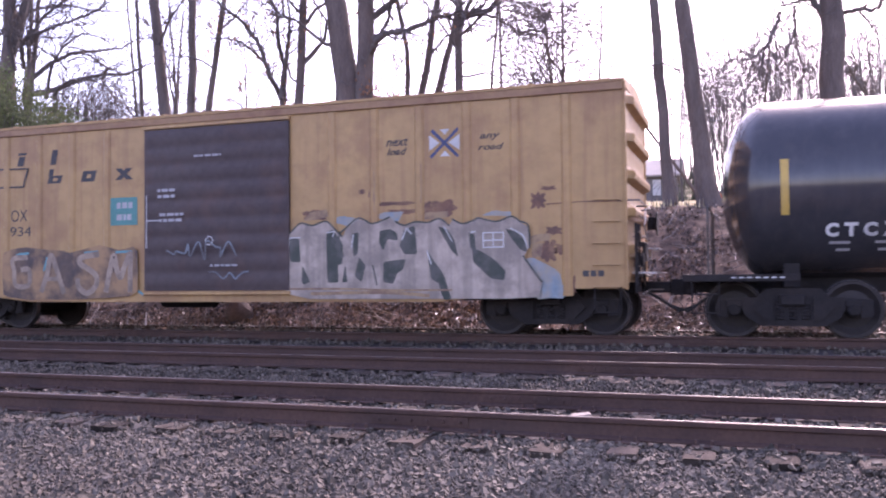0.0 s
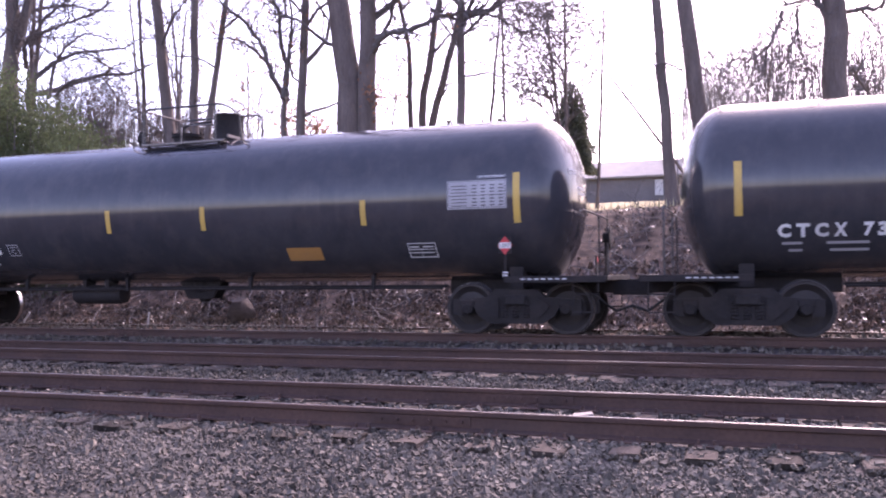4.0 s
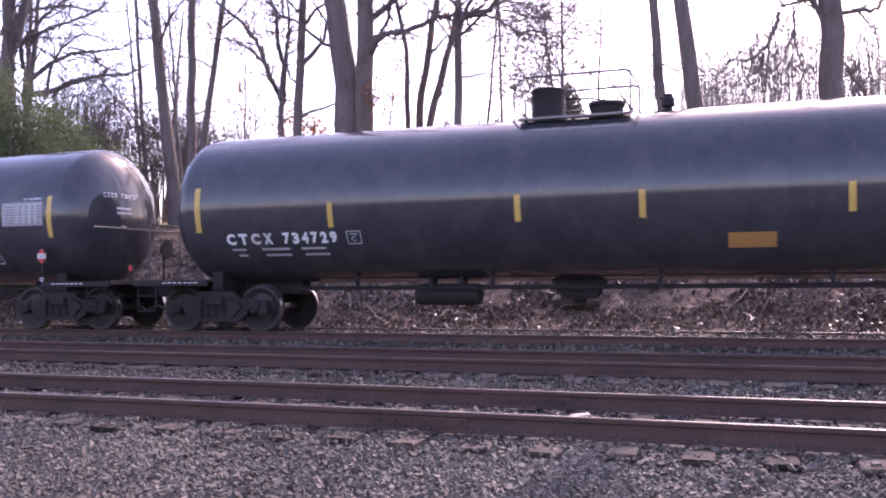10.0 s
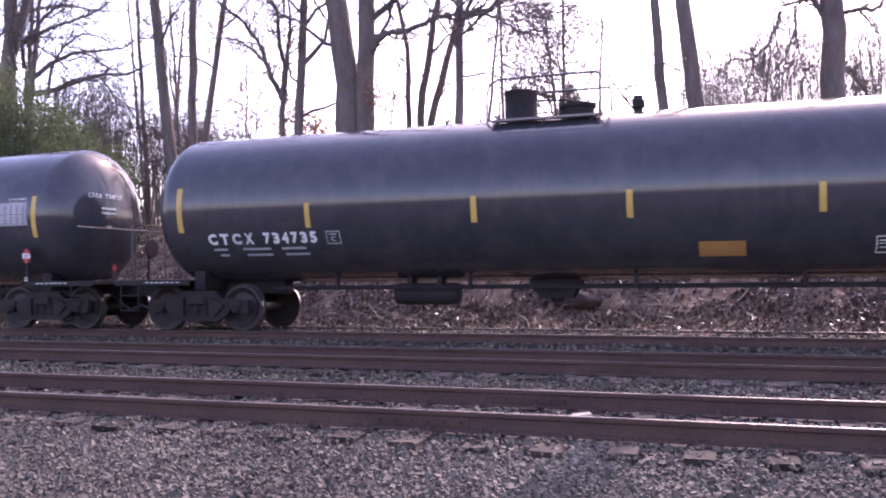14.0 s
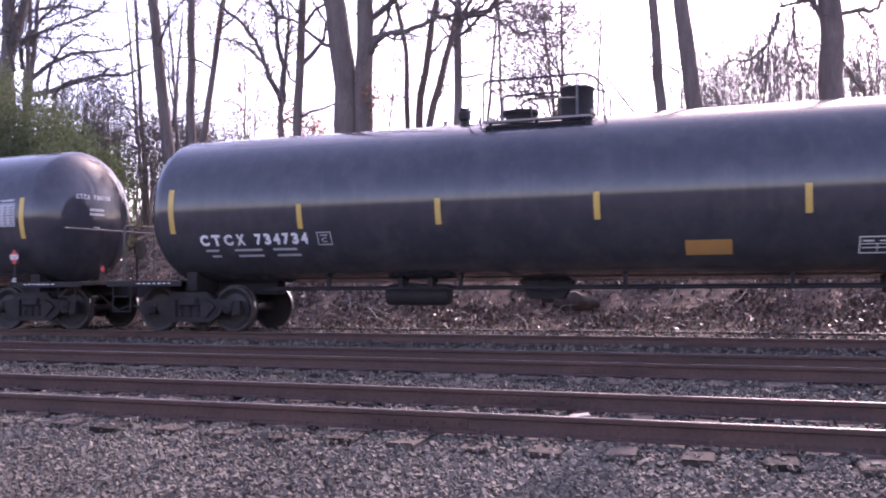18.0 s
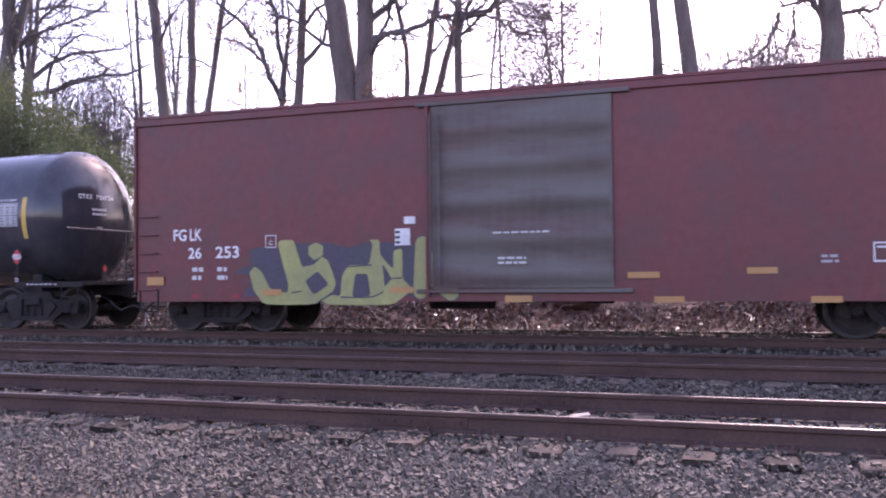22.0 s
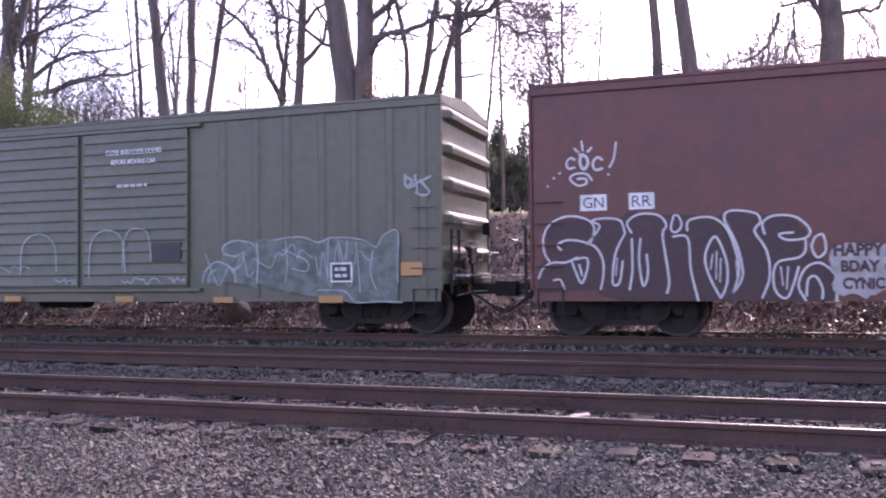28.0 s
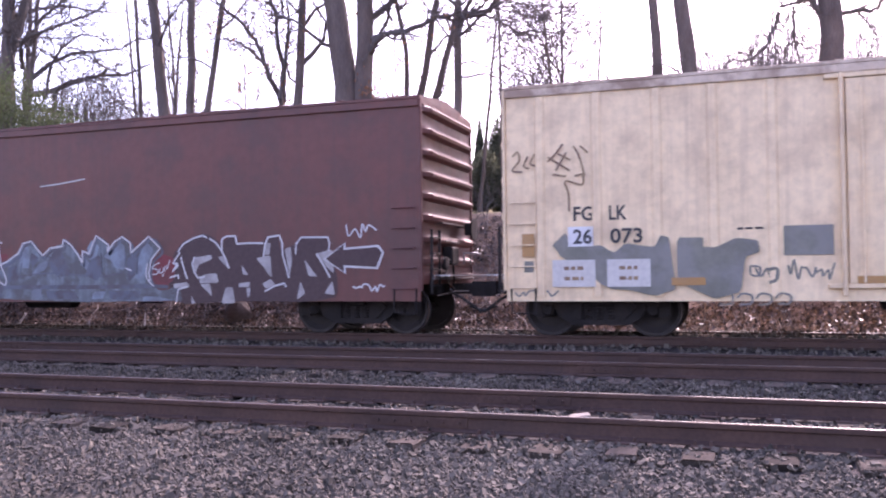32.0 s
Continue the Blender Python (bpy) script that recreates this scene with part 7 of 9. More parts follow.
stroke(brown_car, [(-4.73, 1.42), (-4.75, 0.97)], 0.02, GREY_WHITE, FLAT(3))
stroke(brown_car, [(-4.67, 1.3), (-4.69, 0.92)], 0.02, GREY_WHITE, FLAT(3))
stroke(brown_car, [(-3.79, 1.16), (-3.76, 0.86)], 0.02, GREY_WHITE, FLAT(3))
stroke(brown_car, [(-3.68, 1.16), (-3.71, 0.8)], 0.02, GREY_WHITE, FLAT(3))
stroke(brown_car, [(-4.44, 1.27), (-4.43, 1.02)], 0.02, GREY_WHITE, FLAT(3))
stroke(brown_car, [(-6.29, 1.34), (-6.32, 1.03)], 0.02, GREY_WHITE, FLAT(3))

# brown car: blue peaked letters
paint(brown_car, [(-2.29, 1.28), (-1.71, 0.95), (-1.77, 0.65), (-2.16, 0.75)], SKY_BLUE, 2, label="light blue sprayed shape")
stroke(brown_car, [(-1.97, 0.61), (-2.16, 0.73), (-2.24, 0.95), (-2.31, 1.28), (-1.98, 1.15), (-1.69, 0.97), (-1.65, 1.11), (-1.78, 1.37), (-1.82, 1.61), (-1.84, 1.85), (-1.76, 1.87)], 0.035, GREY_WHITE, FLAT(4))
paint(brown_car, [(-1.85, 1.38), (-1.61, 1.47), (-1.43, 1.58), (-1.33, 1.63), (-1.2, 1.84), (-0.98, 1.88), (-0.83, 1.72), (-0.68, 1.58), (-0.48, 1.73), (-0.17, 1.76), (-0.15, 1.9), (0.05, 1.78), (0.24, 1.56), (0.34, 1.4), (0.34, 1.66), (0.5, 1.59), (0.68, 1.96), (0.99, 1.76), (0.95, 1.62), (1.13, 1.82), (1.32, 1.92), (1.52, 1.79), (1.53, 1.59), (1.96, 1.91), (2.23, 1.67), (2.02, 1.45), (1.96, 1.18), (2, 1.03), (2.19, 0.83), (2.68, 0.97), (2.7, 0.62), (-1.85, 0.61)], BLUE_GREY, 1, label="blue-grey sprayed letters")
paint(brown_car, [(-1.32, 1.72), (-1.20, 1.82), (-1.07, 1.76), (-1.02, 1.49), (-1.05, 1.30), (-1.28, 1.33), (-1.29, 1.49)], LIGHT_BLUE, 2)
paint(brown_car, [(-0.97, 1.17), (-0.78, 1.41), (-0.57, 1.48), (-0.53, 1.40), (-0.66, 1.26), (-0.95, 1.14)], LIGHT_BLUE, 2)
paint(brown_car, [(0.87, 1.51), (1.04, 1.73), (1.24, 1.83), (1.38, 1.73), (1.37, 1.24), (1.16, 1.29), (1.04, 1.45)], LIGHT_BLUE, 2)
paint(brown_car, [(1.68, 1.13), (1.71, 1.49), (1.91, 1.82), (2.08, 1.66), (1.93, 1.38), (1.88, 1.18), (1.73, 1.06)], LIGHT_BLUE, 2)
paint(brown_car, [(-0.97, 0.86), (-0.72, 0.91), (-0.72, 0.69), (-0.97, 0.69)], LIGHT_BLUE, 2)
paint(brown_car, [(0.62, 0.82), (0.92, 0.82), (0.86, 0.67), (0.56, 0.67)], LIGHT_BLUE, 2)
paint(brown_car, [(1.84, 0.72), (2.18, 0.71), (2.52, 0.64), (1.79, 0.62)], LIGHT_BLUE, 2)
paint(brown_car, [(0.27, 1.41), (0.41, 1.51), (0.51, 1.41), (0.45, 1.25)], LIGHT_BLUE, 2)
paint(brown_car, [(0.45, 1.70), (0.57, 1.88), (0.77, 1.74), (0.69, 1.51), (0.51, 1.46)], LIGHT_BLUE, 2)
paint(brown_car, [(-0.97, 1.65), (-0.78, 1.54), (-0.95, 1.30), (-1.02, 1.52)], SHADE_BROWN, 2.5)
paint(brown_car, [(-0.57, 1.40), (-0.44, 1.62), (-0.22, 1.70), (-0.04, 1.36), (0.02, 1.15), (-0.22, 1.13), (-0.44, 1.31)], SHADE_BROWN, 2.5)
paint(brown_car, [(0.39, 1.17), (0.51, 1.43), (0.77, 1.57), (0.82, 1.19), (0.69, 1.03)], SHADE_BROWN, 2.5)
paint(brown_car, [(1.43, 1.47), (1.68, 1.57), (1.65, 1.16), (1.47, 0.98)], SHADE_BROWN, 2.5)
paint(brown_car, [(-1.72, 0.97), (2.41, 0.96), (2.41, 0.88), (-1.72, 0.88)], SHADE_BROWN, 2.5)
paint(brown_car, [(-0.60, 0.85), (0.14, 0.85), (0.26, 0.67), (-0.53, 0.67)], SHADE_BROWN, 2.5)
paint(brown_car, [(0.98, 0.84), (1.77, 0.84), (1.72, 0.66), (1.05, 0.66)], SHADE_BROWN, 2.5)
paint(brown_car, [(-1.62, 1.33), (-1.36, 1.41), (-1.33, 1.11), (-1.59, 1.02)], SHADE_BROWN, 2.5)
stroke(brown_car, [(-1.29, 1.14), (-0.59, 1.21), (0.02, 1.18), (0.86, 1.13), (1.33, 1.21)], 0.03, SHADE_BROWN, FLAT(4))
stroke(brown_car, [(-0.53, 1.64), (-0.44, 1.31), (-0.22, 1.10)], 0.03, SHADE_BROWN, FLAT(4))
stroke(brown_car, [(0.81, 1.61), (0.82, 1.17)], 0.03, SHADE_BROWN, FLAT(4))
stroke(brown_car, [(1.40, 1.60), (1.40, 1.18)], 0.03, SHADE_BROWN, FLAT(4))
stroke(brown_car, [(1.68, 1.59), (1.69, 1.16)], 0.03, SHADE_BROWN, FLAT(4))
stroke(brown_car, [(-1.46, 1.00), (-1.29, 1.16), (-1.23, 1.43)], 0.03, SHADE_BROWN, FLAT(4))
stroke(brown_car, [(1.93, 1.38), (1.90, 1.18), (1.94, 1.05), (2.08, 0.93)], 0.03, GREY_WHITE, FLAT(4))
stroke(brown_car, [(1.39, 1.29), (1.56, 1.24)], 0.03, GREY_WHITE, FLAT(4))
stroke(brown_car, [(-1.8, 1.32), (-1.56, 1.41), (-1.38, 1.52), (-1.28, 1.57), (-1.15, 1.78), (-0.93, 1.82), (-0.78, 1.66), (-0.63, 1.52), (-0.43, 1.67), (-0.12, 1.7), (-0.1, 1.84), (0.1, 1.72), (0.29, 1.5), (0.39, 1.34), (0.39, 1.6), (0.55, 1.53), (0.73, 1.9), (1.04, 1.7), (1, 1.56), (1.18, 1.76), (1.37, 1.86), (1.57, 1.73), (1.58, 1.53), (2.01, 1.85), (2.28, 1.61), (2.07, 1.39), (2.01, 1.12), (2.05, 0.97)], 0.06, SHADE_BROWN, FLAT(3))
stroke(brown_car, [(-1.85, 1.38), (-1.61, 1.47), (-1.43, 1.58), (-1.33, 1.63), (-1.2, 1.84), (-0.98, 1.88), (-0.83, 1.72), (-0.68, 1.58), (-0.48, 1.73), (-0.17, 1.76), (-0.15, 1.9), (0.05, 1.78), (0.24, 1.56), (0.34, 1.4), (0.34, 1.66), (0.5, 1.59), (0.68, 1.96), (0.99, 1.76), (0.95, 1.62), (1.13, 1.82), (1.32, 1.92), (1.52, 1.79), (1.53, 1.59), (1.96, 1.91), (2.23, 1.67), (2.02, 1.45), (1.96, 1.18), (2, 1.03)], 0.035, GREY_WHITE, FLAT(4), crisp=True)
paint(brown_car, [(2.09, 1.49), (2.33, 1.55), (2.54, 1.48), (2.59, 1.26), (2.54, 1.04), (2.32, 0.92), (2.08, 0.98), (2.01, 1.18)], DULL_RED, 2)
stroke(brown_car, [(2.22, 1.39), (2.08, 1.33), (2.06, 1.27), (2.17, 1.25), (2.16, 1.17), (2.05, 1.16)], 0.022, GREY_WHITE, FLAT(4))
stroke(brown_car, [(2.24, 1.27), (2.21, 1.19), (2.29, 1.2), (2.31, 1.29)], 0.022, GREY_WHITE, FLAT(4))
stroke(brown_car, [(2.33, 1.31), (2.34, 1.21)], 0.022, GREY_WHITE, FLAT(4))
stroke(brown_car, [(2.38, 1.33), (2.39, 1.26), (2.46, 1.44)], 0.022, GREY_WHITE, FLAT(4))
stroke(brown_car, [(2.28, 1.11), (2.32, 1.18)], 0.022, GREY_WHITE, FLAT(4))

# brown car: dark block letters with silver gaps
paint(brown_car, [(2.45, 1.00), (2.56, 1.57), (2.74, 1.77), (3.00, 1.86), (3.21, 1.91), (3.38, 1.86), (3.55, 1.77), (3.66, 1.64), (3.64, 1.81), (3.74, 1.88), (3.94, 1.88), (3.97, 1.73), (4.55, 1.73), (4.62, 1.83), (4.91, 1.86), (4.96, 1.61), (5.23, 1.70), (5.37, 1.82), (5.92, 1.80), (5.94, 1.61), (6.01, 1.49), (6.07, 0.76), (5.66, 0.63), (2.45, 0.60)], INK_BROWN, 1, label="dark sprayed block letters")
paint(brown_car, [(3.00, 1.48), (3.41, 1.51), (3.43, 1.43), (3.13, 1.34), (3.05, 1.17), (3.00, 1.32)], SILVER_LIGHT, 2)
paint(brown_car, [(3.55, 1.47), (3.71, 1.51), (3.80, 1.25)], SILVER_LIGHT, 2)
paint(brown_car, [(3.13, 1.08), (3.26, 1.15), (3.52, 1.16), (3.56, 1.01), (3.53, 0.97), (3.13, 0.97)], SILVER_LIGHT, 2)
paint(brown_car, [(3.73, 0.90), (3.88, 0.90), (3.93, 0.59), (3.62, 0.58)], SILVER_LIGHT, 2)
paint(brown_car, [(4.07, 1.32), (4.22, 1.12), (4.10, 1.14)], SILVER_LIGHT, 2)
paint(brown_car, [(4.38, 1.44), (4.69, 1.49), (4.72, 1.07), (4.64, 1.13), (4.55, 1.26)], SILVER_LIGHT, 2)
paint(brown_car, [(4.60, 1.71), (4.70, 1.73), (4.67, 1.49), (4.57, 1.51)], SILVER_LIGHT, 2)
paint(brown_car, [(5.01, 1.61), (5.14, 1.65), (5.15, 1.38), (5.09, 1.08)], SILVER_LIGHT, 2)
paint(brown_car, [(5.40, 1.40), (5.68, 1.07), (5.50, 1.08)], SILVER_LIGHT, 2)
paint(brown_car, [(5.33, 1.00), (5.43, 0.77), (5.25, 0.65)], SILVER_LIGHT, 2)
paint(brown_car, [(5.64, 1.49), (5.99, 1.59), (6.01, 1.14), (5.85, 1.28)], SILVER_LIGHT, 2)
paint(brown_car, [(5.81, 0.77), (5.97, 1.01), (6.03, 0.75)], SILVER_LIGHT, 2)
paint(brown_car, [(4.01, 0.98), (4.25, 0.99), (4.23, 0.90), (4.01, 0.90)], SILVER_LIGHT, 2)
paint(brown_car, [(3.13, 0.95), (3.36, 0.96), (3.38, 0.88), (3.41, 0.71), (3.31, 0.80)], SILVER_LIGHT, 2)
paint(brown_car, [(2.53, 0.97), (2.84, 1.00), (2.92, 0.91), (2.56, 0.89)], SILVER_LIGHT, 2)
paint(brown_car, [(2.93, 0.75), (3.04, 0.59), (2.95, 0.59)], SILVER_LIGHT, 2)
paint(brown_car, [(4.51, 0.96), (4.69, 1.05), (4.79, 0.94), (4.59, 0.86)], SILVER_LIGHT, 2)
paint(brown_car, [(4.17, 0.88), (4.25, 0.88), (4.23, 0.70), (4.18, 0.71)], SILVER_LIGHT, 2)
stroke(brown_car, [(2.64, 1.59), (2.78, 1.75), (3.00, 1.85), (3.21, 1.90), (3.31, 1.85)], 0.034, GREY_WHITE, FLAT(4), crisp=True)
stroke(brown_car, [(3.36, 1.84), (3.51, 1.75), (3.62, 1.61), (3.71, 1.47), (3.80, 1.25)], 0.034, GREY_WHITE, FLAT(4), crisp=True)
stroke(brown_car, [(3.64, 1.58), (3.64, 1.81), (3.74, 1.87), (3.94, 1.87), (3.97, 1.72), (4.23, 1.73), (4.55, 1.72)], 0.034, GREY_WHITE, FLAT(4), crisp=True)
stroke(brown_car, [(4.55, 1.46), (4.59, 1.72), (4.65, 1.83), (4.89, 1.86), (4.95, 1.72), (4.96, 1.49), (5.09, 1.06)], 0.034, GREY_WHITE, FLAT(4), crisp=True)
stroke(brown_car, [(5.23, 1.50), (5.24, 1.69), (5.35, 1.81), (5.90, 1.80), (5.93, 1.70), (5.91, 1.54)], 0.034, GREY_WHITE, FLAT(4), crisp=True)
stroke(brown_car, [(3.03, 1.49), (2.97, 1.35), (3.03, 1.17), (3.10, 1.08), (3.26, 1.10)], 0.034, GREY_WHITE, FLAT(4), crisp=True)
stroke(brown_car, [(2.69, 1.58), (2.52, 1.36), (2.64, 1.37), (2.51, 1.20), (2.66, 1.33)], 0.034, GREY_WHITE, FLAT(4), crisp=True)
stroke(brown_car, [(2.45, 1.09), (2.66, 1.14), (2.66, 1.06)], 0.034, GREY_WHITE, FLAT(4), crisp=True)
stroke(brown_car, [(2.71, 1.49), (2.78, 1.27), (2.86, 1.06)], 0.034, GREY_WHITE, FLAT(4), crisp=True)
stroke(brown_car, [(2.61, 0.61), (2.65, 0.86), (2.87, 0.91)], 0.034, GREY_WHITE, FLAT(4), crisp=True)
stroke(brown_car, [(4.57, 0.81), (4.78, 0.91), (4.99, 0.96), (5.03, 0.89)], 0.034, GREY_WHITE, FLAT(4), crisp=True)
stroke(brown_car, [(5.94, 1.06), (5.81, 1.28), (5.66, 1.50)], 0.034, GREY_WHITE, FLAT(4), crisp=True)

# white car: grey-green shapes and black tags
paint(white_car, [(-6.97, 1.59), (-6.72, 1.77), (-6.7, 1.55), (-6.35, 1.52), (-6.09, 1.58), (-5.88, 1.43), (-5.72, 1.56), (-5.31, 1.5), (-5.16, 1.66), (-5, 1.62), (-4.97, 0.77), (-5.33, 0.71), (-6.05, 0.88), (-6.78, 1.34)], TAG_GREY, 1, label="grey-green sprayed shapes")
paint(white_car, [(-4.91, 1.64), (-4.51, 1.63), (-4.51, 1.48), (-4.32, 1.47), (-4.03, 1.62), (-3.7, 1.57), (-3.67, 1.39), (-3.89, 1.32), (-3.96, 0.77), (-4.34, 0.66), (-4.92, 0.92)], TAG_GREY, 2, label="grey-green sprayed shapes")
stroke(white_car, [(-7.62, 3.09), (-7.53, 3.16), (-7.5, 3.02), (-7.62, 2.85), (-7.45, 2.82)], 0.032, FADED_INK, LAYER(1))
stroke(white_car, [(-7.35, 3.08), (-7.42, 2.92), (-7.33, 2.87)], 0.032, FADED_INK, LAYER(1))
stroke(white_car, [(-7.23, 3.11), (-7.31, 2.96), (-7.22, 2.91)], 0.032, FADED_INK, LAYER(1))
stroke(white_car, [(-7.01, 2.97), (-6.87, 3.1), (-6.75, 3.26)], 0.032, FADED_INK, LAYER(1))
stroke(white_car, [(-7.01, 3.05), (-6.63, 2.8)], 0.032, FADED_INK, LAYER(1))
stroke(white_car, [(-6.87, 2.82), (-6.69, 3.11)], 0.032, FADED_INK, LAYER(1))
stroke(white_car, [(-6.84, 3.1), (-6.62, 2.98)], 0.032, FADED_INK, LAYER(1))
stroke(white_car, [(-6.57, 3.21), (-6.48, 3.05), (-6.39, 2.72)], 0.032, FADED_INK, LAYER(1))
stroke(white_car, [(-6.46, 3.21), (-6.33, 3.09)], 0.032, FADED_INK, LAYER(1))
stroke(white_car, [(-6.93, 2.75), (-6.7, 2.71)], 0.032, FADED_INK, LAYER(1))
stroke(white_car, [(-6.41, 2.72), (-6.44, 2.56), (-6.71, 2.63), (-6.66, 2.41), (-6.66, 2.12)], 0.032, FADED_INK, LAYER(1))
stroke(white_car, [(-6.55, 2.71), (-6.39, 2.75)], 0.032, FADED_INK, LAYER(1))
stroke(white_car, [(-4.31, 0.67), (-4.24, 0.74), (-4.1, 0.72), (-4.11, 0.59), (-4.28, 0.57)], 0.03, TAG_GREY, LAYER(1))
stroke(white_car, [(-4.02, 0.67), (-3.95, 0.74), (-3.81, 0.71), (-3.82, 0.59), (-3.99, 0.57)], 0.03, TAG_GREY, LAYER(1))
stroke(white_car, [(-3.74, 0.66), (-3.67, 0.74), (-3.53, 0.71), (-3.54, 0.59), (-3.71, 0.57)], 0.03, TAG_GREY, LAYER(1))
stroke(white_car, [(-3.46, 0.66), (-3.39, 0.74), (-3.25, 0.71), (-3.26, 0.59), (-3.43, 0.58)], 0.03, TAG_GREY, LAYER(1))
stroke(white_car, [(-3.82, 1.17), (-3.68, 1.15), (-3.7, 1.02), (-3.81, 1.04), (-3.82, 1.17)], 0.03, TAG_GREY, LAYER(1))
stroke(white_car, [(-3.57, 1.11), (-3.43, 1.12), (-3.44, 0.96), (-3.55, 0.91)], 0.05, TAG_GREY, LAYER(1))

# loose highlights over the large pieces
for x0, x1, z0, z1, n, seed in ((3.0, 4.0, 0.8, 1.6, 6, 91), (4.0, 5.2, 0.8, 1.7, 8, 92), (5.2, 6.4, 0.75, 1.7, 8, 93)):
    scribble(green_car, x0, x1, z0, z1, n, 0.02, PALE_LINE, seed, LAYER(3))
for x0, x1, z0, z1, n, seed in ((-4.8, -4.0, 1.2, 1.75, 7, 95), (-4.1, -3.3, 1.2, 1.9, 7, 96), (-3.6, -2.9, 1.2, 1.7, 6, 97)):
    scribble(green_car, x0, x1, z0, z1, n, 0.025, PALE_LINE, seed, LAYER(7))

# ---- woods, bank and houses behind the train ----
def limb(g, tips, rnd, start, way, length, radius, depth, up=0.25, wander=0.22, spread=(25, 60), kids=(2, 4), thin=0.006):
    """A tapering, wandering branch with smaller ones along it."""
    n = 5 if depth > 1 else 4 if depth == 1 else 3
    pts, radii, p, d = [start], [radius], Vector(start), Vector(way).normalized()
    for i in range(n):
        d = (d + Vector((rnd.gauss(0, wander), rnd.gauss(0, wander), rnd.gauss(0, wander) + up * 0.3))).normalized()
        p = p + d * length / n
        pts.append(p.copy())
        radii.append(radius * (1 - 0.8 * (i + 1) / n))
    radii = [max(r, thin) for r in radii]
    g.tube(pts, radii, 6 if depth > 2 else 5 if depth == 2 else 3, caps=False)
    tips.append(pts[-1])
    if depth <= 0:
        return
    for k in range(rnd.randint(*kids) + (1 if depth < 2 else 0)):
        u = rnd.uniform(0.25, 0.98)
        i = min(int(u * n), n - 1)
        q = Vector(pts[i]).lerp(Vector(pts[i + 1]), u * n - i)
        base = (Vector(pts[i + 1]) - Vector(pts[i])).normalized()
        side = base.orthogonal().normalized()
        side.rotate(Matrix.Rotation(rnd.uniform(0, 6.28), 3, base))
        a = radians(rnd.uniform(*spread))
        limb(g, tips, rnd, q, base * math.cos(a) + side * math.sin(a), length * rnd.uniform(0.45, 0.75), radius * rnd.uniform(0.4, 0.65) * (1 - 0.45 * u), depth - 1, up, wander, spread, kids, thin)


def bough(g, tips, rnd, path, y, r):
    """A long crooked limb through (x, z) places, with twigs all along it."""
    path = [Vector((a, y - 0.2 * i + rnd.gauss(0, 0.15), b)) for i, (a, b) in enumerate(path)]
    pts = []
    for i in range(len(path) - 1):
        p0, p1, p2, p3 = path[max(i - 1, 0)], path[i], path[i + 1], path[min(i + 2, len(path) - 1)]
        for k in range(5):
            u = k / 5
            q = 0.5 * ((2 * p1) + (p2 - p0) * u + (2 * p0 - 5 * p1 + 4 * p2 - p3) * u * u + (3 * p1 - p0 - 3 * p2 + p3) * u ** 3)
            pts.append(q + Vector((rnd.gauss(0, 0.02), 0, rnd.gauss(0, 0.02))))
    pts.append(path[-1])
    n, thin = len(pts) - 1, 0.00026 * y
    g.tube(pts, [max(r * (1 - 0.72 * i / n), thin) for i in range(n + 1)], 7, caps=False)
    length = sum((pts[i + 1] - pts[i]).length for i in range(n))
    for k in range(int(length / (0.15 if y < 30 else 0.17))):
        u = rnd.uniform(0.1, 1.0)
        i = min(int(u * n), n - 1)
        way = (pts[i + 1] - pts[i]).normalized()
        side = way.orthogonal().normalized()
        side.rotate(Matrix.Rotation(rnd.uniform(0, 6.28), 3, way))
        side.y *= 0.5
        a = radians(rnd.uniform(25, 70))
        limb(g, tips, rnd, pts[i], way * math.cos(a) + side * math.sin(a), rnd.uniform(0.4, 1.5) * (1.15 - 0.5 * u), max(0.3 * r, 1.4 * thin), 2, up=0.1, wander=0.3, kids=(1, 3), thin=thin)


